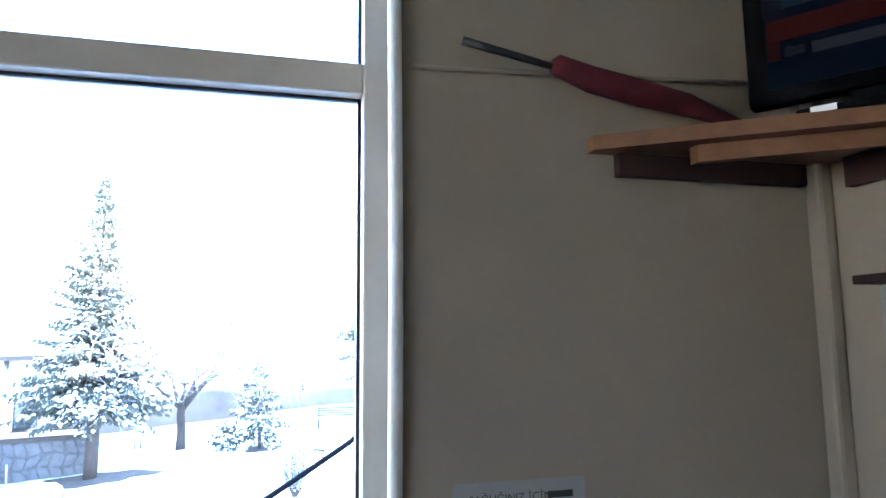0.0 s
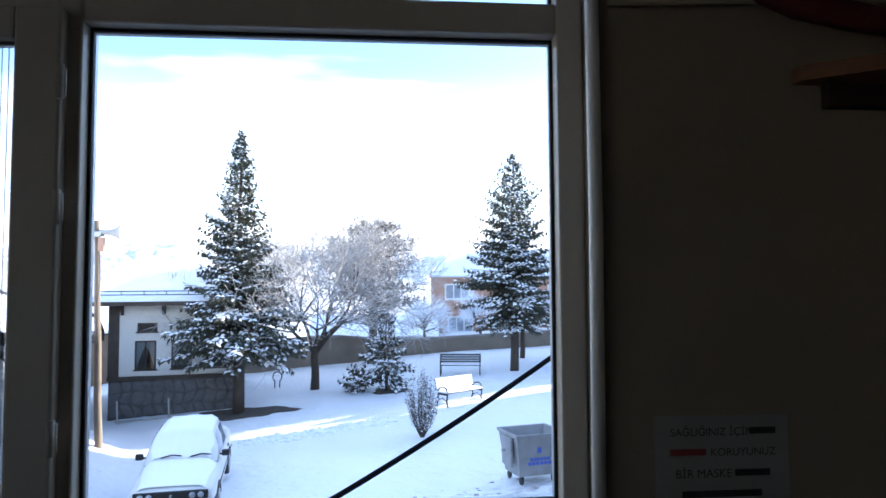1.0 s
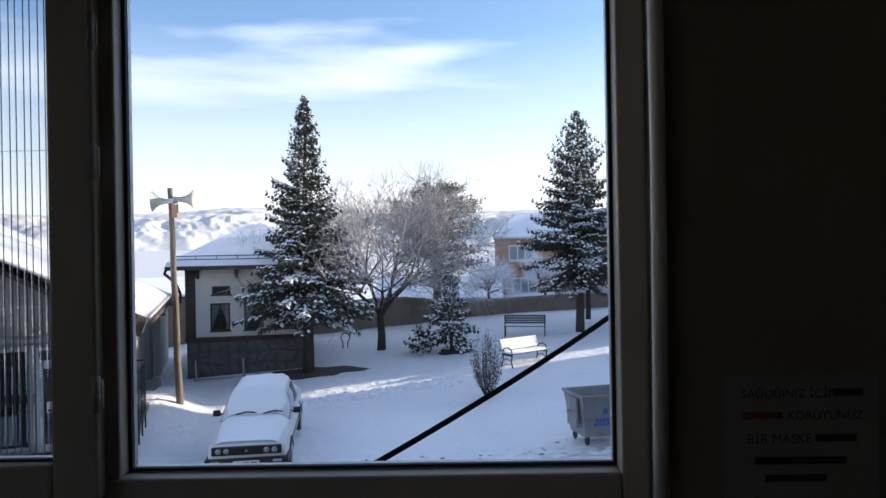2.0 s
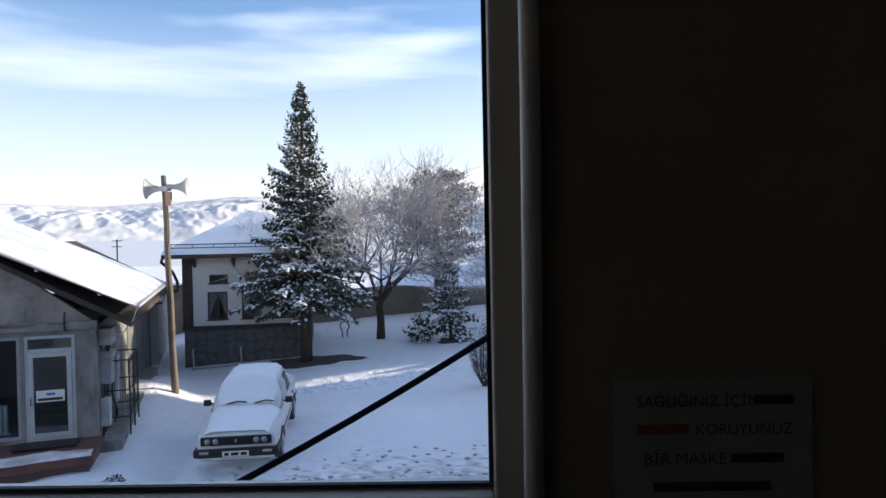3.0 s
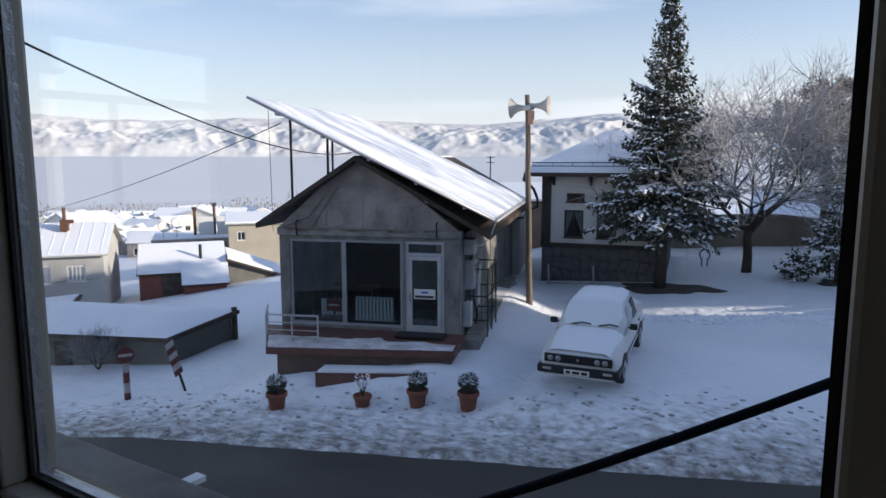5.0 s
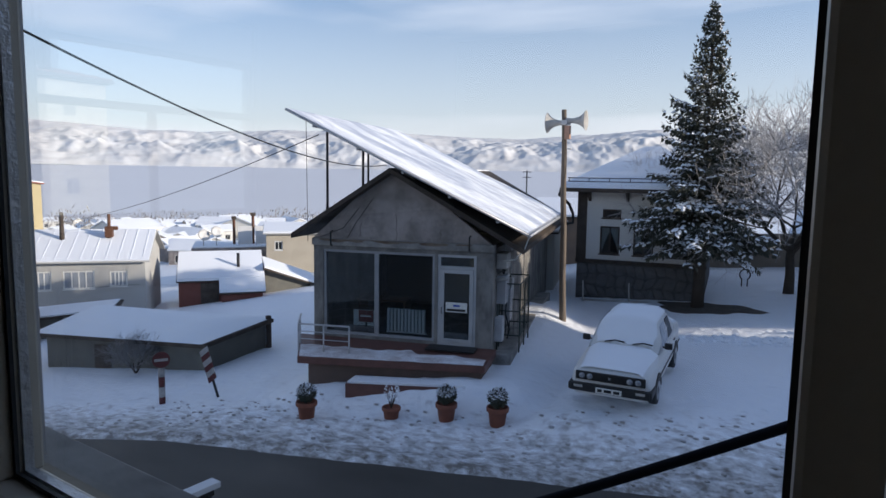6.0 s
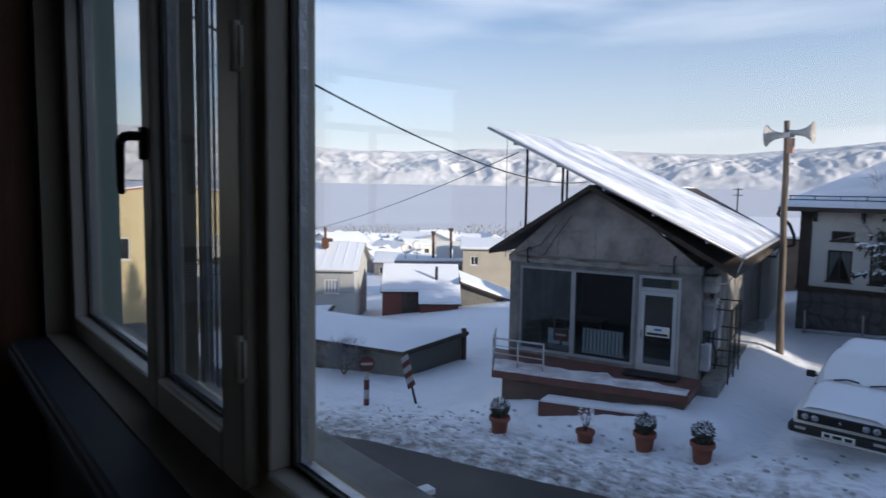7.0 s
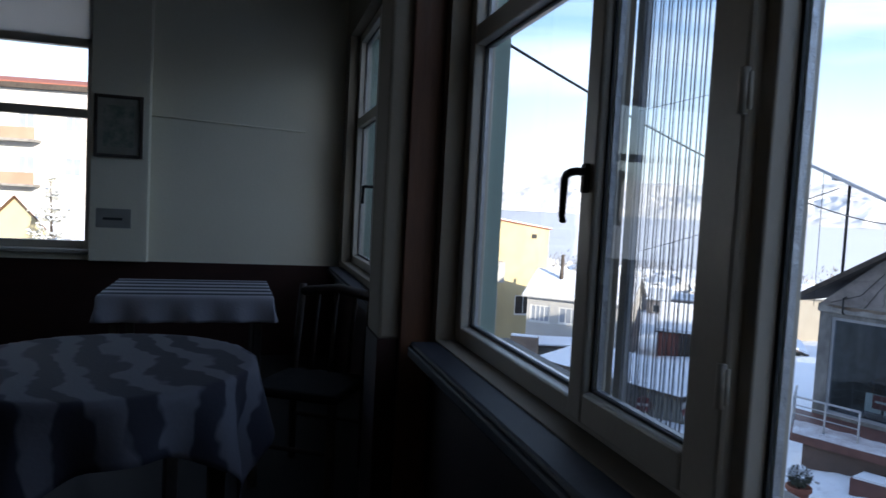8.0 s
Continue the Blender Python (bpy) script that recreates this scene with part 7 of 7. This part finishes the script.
boxpart("casing", (0.0, 0.52, 0.0, 0.045, 0.05, 0.40), M_TV, tv, "", 0.008)
boxpart("foot", (0.10, 0.40, -0.03, 0.10, 0.0, 0.02), M_TV, tv, "", 0.006)
boxpart("neck", (0.20, 0.30, 0.012, 0.035, 0.02, 0.05), M_TV, tv)


def glow(name, c, s):
    m = bpy.data.materials.new(name)
    m.use_nodes = True
    b = m.node_tree.nodes["Principled BSDF"]
    b.inputs["Base Color"].default_value = (0.002, 0.002, 0.0025, 1)
    b.inputs["Roughness"].default_value, b.inputs["Specular IOR Level"].default_value = 0.5, 0.02
    b.inputs["Emission Color"].default_value, b.inputs["Emission Strength"].default_value = (*c, 1), s * 0.22
    return m


screen = boxpart("screen", (0.045, 0.50, -0.003, -0.0005, 0.085, 0.385), glow("screen_navy", (0.02, 0.06, 0.16), 0.00176), tv, "lit dark blue picture")
boxpart("picture_band", (0.05, 0.30, -0.005, -0.0035, 0.195, 0.245), glow("screen_red", (0.75, 0.10, 0.06), 0.00208), screen)
boxpart("picture_band", (0.05, 0.075, -0.005, -0.0035, 0.15, 0.195), glow("screen_red_dim", (0.5, 0.07, 0.05), 0.00176), screen)
boxpart("picture_band", (0.14, 0.36, -0.005, -0.0035, 0.150, 0.175), glow("screen_white", (0.7, 0.75, 0.85), 0.00156), screen)
boxpart("picture_band", (0.085, 0.125, -0.005, -0.0035, 0.155, 0.175), glow("screen_pale", (0.5, 0.55, 0.7), 0.00104), screen)
boxpart("picture_band", (0.085, 0.19, -0.005, -0.0035, 0.27, 0.36), glow("screen_sky", (0.12, 0.38, 0.62), 0.00176), screen)
boxpart("picture_band", (0.23, 0.30, -0.005, -0.0035, 0.245, 0.30), glow("screen_orange", (0.7, 0.2, 0.08), 0.00176), screen)
boxpart("label", (0.13, 0.18, -0.032, -0.0305, 0.004, 0.018), M_WHITEPAINT, tv)

umb = thing("umbrella", Matrix.Identity(4), "furled dark red umbrella lying on the shelf against the wall", "umbrella")
a, b = Vector((0.815, -0.155, 6.158)), Vector((1.56, -0.185, 6.003))
d = (b - a).normalized()
tubepart("handle", [a, a + d * 0.14, a + d * 0.25], [0.010, 0.009, 0.008], M_BLACK, umb, "black straight handle", 10)
bm = bmesh.new()
tube(bm, [a + d * 0.22, a + d * 0.235, a + d * 0.32, a + d * 0.45, a + d * 0.58, a + d * 0.68, a + d * 0.76], [0.012, 0.022, 0.027, 0.026, 0.022, 0.014, 0.005], 14)
for v in bm.verts:
    v.co += Vector((0, 0, 0.010 * math.sin(60 * v.co.x + 30 * v.co.z)))
part("canopy", bm, mat("dark_red_cloth", (0.09, 0.009, 0.013), (0.06, 0.006, 0.009), 0.85, 0, 12, 90, 0.3), umb, "dark red folded cloth", True)
tubepart("tip", [a + d * 0.75, a + d * 0.80], 0.004, M_CHROME, umb)
tagged(tubepart("wall_cable", [(0.70, WF - 0.007, 6.092), (1.0, WF - 0.007, 6.105), (1.35, WF - 0.007, 6.12), (1.73, WF - 0.007, 6.14)], 0.007, M_WALL), "thin painted cable clipped along the wall", "cable")
M_PAPER = mat("white_paper", (0.31, 0.30, 0.27), (0.26, 0.25, 0.225), 0.8, 0, 8, 90, 0.05)
note = thing("notice", pose(0.785, WF - 0.004, 4.872), "white printed paper notice taped to the wall", "notice")
boxpart("sheet", (0.0, 0.305, -0.0015, 0.0, 0.0, 0.305), M_PAPER, note)


def lettering(text, size, x, z, y, material, parent):
    cu = bpy.data.curves.new("lettering", "FONT")
    cu.body, cu.size = text, size
    tmp = bpy.data.objects.new("lettering", cu)
    me = bpy.data.meshes.new_from_object(tmp)
    bpy.data.objects.remove(tmp)
    me.materials.append(material)
    ob = new("lettering", me)
    ob.parent = parent
    ob.matrix_basis = pose(x, y, z, 90, 0, 0)
    return ob


M_INK = mat("black_ink", (0.03, 0.03, 0.03), (0.05, 0.05, 0.05), 0.8)
M_INKRED = mat("red_ink", (0.32, 0.05, 0.05), (0.25, 0.04, 0.04), 0.8)
lettering("SAĞLIĞINIZ İÇİN", 0.024, 0.035, 0.262, -0.003, M_INK, note)
lettering("KORUYUNUZ", 0.024, 0.125, 0.218, -0.003, M_INK, note)
lettering("BİR MASKE", 0.026, 0.045, 0.172, -0.003, M_INK, note)
for x0, x1, z in ((0.215, 0.275, 0.264), (0.035, 0.115, 0.220), (0.18, 0.26, 0.174), (0.06, 0.24, 0.130), (0.08, 0.20, 0.095)):
    boxpart("print_bar", (x0, x1, -0.0035, -0.002, z, z + 0.014), M_INKRED if z == 0.220 else M_INK, note)
ms = thing("wall_shelf", pose(RX1, -0.34, 5.575), "small dark wall shelf with a white box below", "shelf")
boxpart("board", (-0.12, -0.001, -0.22, 0.02, 0.02, 0.04), M_WALLD, ms, "", 0.003)
boxpart("box", (-0.07, -0.001, -0.12, 0.0, -0.18, 0.018), M_PAPER, ms, "white plastic box", 0.008)

# ---- end wall: picture, notice, cable ----
pic = thing("picture", pose(RX0 + 0.102, 0, 0), "small framed picture in muted green and brown", "picture")
bm = bmesh.new()
for y0, y1, z0, z1 in ((-2.055, -2.03, 5.69, 6.17), (-1.73, -1.705, 5.69, 6.17), (-2.03, -1.73, 5.69, 5.715), (-2.03, -1.73, 6.145, 6.17)):
    B(bm, 0, 0.022, y0, y1, z0, z1, 0.004)
part("frame", bm, M_DARKWOOD, pic)
boxpart("mount", (0.002, 0.008, -2.03, -1.73, 5.715, 6.145), mat("aged_mount", (0.30, 0.29, 0.24), (0.22, 0.22, 0.18), 0.7, 0, 6, 40, 0.02), pic)
boxpart("print", (0.0085, 0.011, -1.99, -1.77, 5.77, 6.09), mat("muted_print", (0.12, 0.16, 0.13), (0.30, 0.29, 0.24), 0.6, 0, 14, 60, 0.02), pic, "blurred green and brown print")
n2 = thing("notice", pose(RX0 + 0.102, 0, 0), "small pale paper strip on the pier", "notice")
boxpart("sheet", (0, 0.0015, -2.03, -1.78, 5.14, 5.29), M_PAPER, n2)
boxpart("print_bar", (0.002, 0.003, -1.98, -1.84, 5.20, 5.22), M_INK, n2)
tagged(tubepart("wall_cable", [(RX0 + 0.008, -1.66, 6.045), (RX0 + 0.008, -1.1, 6.03), (RX0 + 0.008, -0.45, 6.01)], 0.007, M_ENDWALL), "thin painted cable along the end wall", "cable")

# ---- tables, cloths, chairs ----
def striped(name, light, dark, scale, distort, axis):
    """Woven stripes with uneven edges."""
    m = mat(name, light, dark, 0.85, 0, 3, 70, 0.2)
    n, l = m.node_tree.nodes, m.node_tree.links
    b = n["Principled BSDF"]
    co, wv, rp = n.new("ShaderNodeTexCoord"), n.new("ShaderNodeTexWave"), n.new("ShaderNodeValToRGB")
    wv.bands_direction = axis
    wv.inputs["Scale"].default_value, wv.inputs["Distortion"].default_value = scale, distort
    wv.inputs["Detail"].default_value, wv.inputs["Detail Scale"].default_value = 3, 1.6
    rp.color_ramp.elements[0].position, rp.color_ramp.elements[1].position = 0.42, 0.66
    rp.color_ramp.elements[0].color, rp.color_ramp.elements[1].color = (*dark, 1), (*light, 1)
    l.new(co.outputs["Object"], wv.inputs["Vector"])
    l.new(wv.outputs["Fac"], rp.inputs[0])
    l.new(rp.outputs[0], b.inputs["Base Color"])
    return m


M_CLOTH = striped("striped_cloth", (0.36, 0.34, 0.36), (0.012, 0.014, 0.022), 2.0, 0.5, "X")
M_CLOTH2 = striped("patterned_cloth", (0.115, 0.11, 0.125), (0.024, 0.022, 0.032), 1.9, 8.0, "Y")


def table(m, label, round_top, w, d):
    t = thing("table", m, label, "table")
    bm = bmesh.new()
    if round_top:
        lathe(bm, [(w / 2 - 0.01, 0.715), (w / 2, 0.725), (w / 2, 0.735), (w / 2 - 0.01, 0.745)], 40)
    else:
        B(bm, -w / 2, w / 2, -d / 2, d / 2, 0.715, 0.745, 0.008)
    part("tabletop", bm, M_BROWN, t)
    for sx in (-1, 1):
        for sy in (-1, 1):
            k = 0.30 if round_top else 0.42
            boxpart("leg", (sx * w * k - 0.025, sx * w * k + 0.025, sy * d * k - 0.025, sy * d * k + 0.025, 0, 0.715), M_DARKWOOD, t, "", 0.006)
    return t


def cloth(m, label, material, w, d, over, round_r, seed):
    """A cloth laid on a table: flat on top, hanging in folds past the edge, its corners lowest."""
    n = 64
    verts, faces = [], []
    for j in range(n + 1):
        for i in range(n + 1):
            u, v = (-1 + 2 * i / n) * (w / 2 + over), (-1 + 2 * j / n) * (d / 2 + over)
            if round_r:
                r = math.hypot(u, v)
                ex = max(0.0, r - round_r)
                a = math.atan2(v, u)
                k = (round_r + 0.10 * ex + 0.045 * math.sin(a * 11 + seed) * min(1, ex * 4)) / r if ex > 0 else 1
                x, y, z = u * k, v * k, -ex * 0.97
            else:
                ex, ey = max(0.0, abs(u) - w / 2), max(0.0, abs(v) - d / 2)
                x = math.copysign(min(abs(u), w / 2) + 0.08 * ex + (0.02 * math.sin(v * 26 + seed) * min(1, ex * 6)), u)
                y = math.copysign(min(abs(v), d / 2) + 0.08 * ey + (0.02 * math.sin(u * 24 + seed) * min(1, ey * 6)), v)
                z = -max(ex, ey) * 0.97
            verts.append((x, y, 0.752 + z))
    for j in range(n):
        for i in range(n):
            q = j * (n + 1) + i
            faces.append((q, q + 1, q + n + 2, q + n + 1))
    me = bpy.data.meshes.new("tablecloth")
    me.from_pydata(verts, [], faces)
    me.polygons.foreach_set("use_smooth", [True] * len(faces))
    me.materials.append(material)
    ob = new("tablecloth", me)
    ob.matrix_world = m
    sol = ob.modifiers.new("thickness", "SOLIDIFY")
    sol.thickness, sol.offset = 0.004, 1.0
    return tagged(ob, label, "tablecloth")


T1, T2 = pose(-3.95, -1.20, FLOOR, 0, 0, 2), pose(-1.98, -1.30, FLOOR, 0, 0, 20)
table(T1, "square dark wooden table under a striped cloth", False, 0.78, 0.92)
cloth(T1, "white and dark striped cloth over the square table", M_CLOTH, 0.80, 0.94, 0.15, 0, 1.0)
table(T2, "round dark wooden table under a patterned cloth", True, 0.96, 0.96)
cloth(T2, "pale cloth with dark smudged pattern hanging in folds", M_CLOTH2, 0.86, 0.86, 0.23, 0.485, 2.0)


def chair(m, label, seat_m):
    c = thing("chair", m, label, "chair", "chairs round the tables")
    for x, y in ((-0.19, -0.19), (0.19, -0.19)):
        boxpart("leg", (x - 0.018, x + 0.018, y - 0.018, y + 0.018, 0, 0.43), M_DARKWOOD, c, "", 0.005)
    for x in (-0.19, 0.19):
        tubepart("back_post", [(x, 0.20, 0), (x, 0.19, 0.45), (x, 0.26, 0.90)], 0.019, M_DARKWOOD, c)
    boxpart("seat", (-0.22, 0.22, -0.22, 0.21, 0.432, 0.475), seat_m, c, "", 0.015)
    bm = bmesh.new()
    tube(bm, [(-0.19, 0.255, 0.86), (0, 0.275, 0.885), (0.19, 0.255, 0.86)], 0.026, 8)
    part("top_rail", bm, M_DARKWOOD, c, "", True)
    for x in (-0.10, 0.0, 0.10):
        tubepart("back_slat", [(x, 0.20, 0.47), (x, 0.262, 0.87)], 0.012, M_DARKWOOD, c, "", 6)
    for z, y in ((0.2, -0.19), (0.24, 0.19)):
        tubepart("stretcher", [(-0.19, y, z), (0.19, y, z)], 0.012, M_DARKWOOD, c, "", 6)
    return c


M_REDSEAT = mat("dark_red_leatherette", (0.12, 0.018, 0.018), (0.08, 0.013, 0.013), 0.45, 0, 10, 80, 0.1)
M_DARKSEAT = mat("dark_leatherette", (0.012, 0.011, 0.012), (0.018, 0.017, 0.017), 0.85, 0, 10, 80, 0.1, 0.5, (1, 1, 1), 0.1)
chair(pose(-1.05, -1.62, FLOOR, 0, 0, -75), "dark wooden chair with a dark red seat", M_REDSEAT)
cd = chair(pose(-2.75, -0.55, FLOOR, 0, 0, 60), "dark wooden chair with a black seat", M_DARKSEAT)
for x, y, r in ((-3.2, -1.9, 210), (-2.35, -2.15, 160)):
    copy_thing(cd, pose(x, y, FLOOR, 0, 0, r))

# ---- stones of the white house's base ----
rng = random.Random(91)
sx, sz = 13, 4
gx = [[0.03 + (HW - 0.06) * (i + (0.5 * (j % 2) if 0 < i < sx else 0) * 0.8 + (rng.uniform(-0.18, 0.18) if 0 < i < sx else 0)) / sx for i in range(sx + 1)] for j in range(sz + 1)]
gzz = [[-0.35 + (HB + 0.33) * (j + (rng.uniform(-0.2, 0.2) if 0 < j < sz else 0)) / sz for i in range(sx + 1)] for j in range(sz + 1)]
for j in range(sz):
    for i in range(sx):
        q = [Vector((gx[j][i], 0, gzz[j][i])), Vector((gx[j][i + 1], 0, gzz[j][i + 1])), Vector((gx[j + 1][i + 1], 0, gzz[j + 1][i + 1])), Vector((gx[j + 1][i], 0, gzz[j + 1][i]))]
        c = sum(q, Vector()) / 4
        ring = []
        for k in range(4):
            p, r = q[k], q[(k + 1) % 4]
            for u in (0.18, 0.5, 0.82):
                e = p.lerp(r, u)
                e = c + (e - c) * (1 - 0.035 / max(0.05, (e - c).length)) * rng.uniform(0.95, 1.0)
                ring.append(e)
        bm = bmesh.new()
        lo = [bm.verts.new((p.x, 0.075, p.z)) for p in ring]
        hi = [bm.verts.new((c.x + (p.x - c.x) * 0.97, 0.018 + rng.uniform(0, 0.02), c.z + (p.z - c.z) * 0.97)) for p in ring]
        top = bm.verts.new((c.x, rng.uniform(-0.012, 0.008), c.z))
        for k in range(12):
            bm.faces.new((lo[k], lo[(k + 1) % 12], hi[(k + 1) % 12], hi[k]))
            bm.faces.new((hi[k], hi[(k + 1) % 12], top))
        part("stone", bm, M_STONE, house)
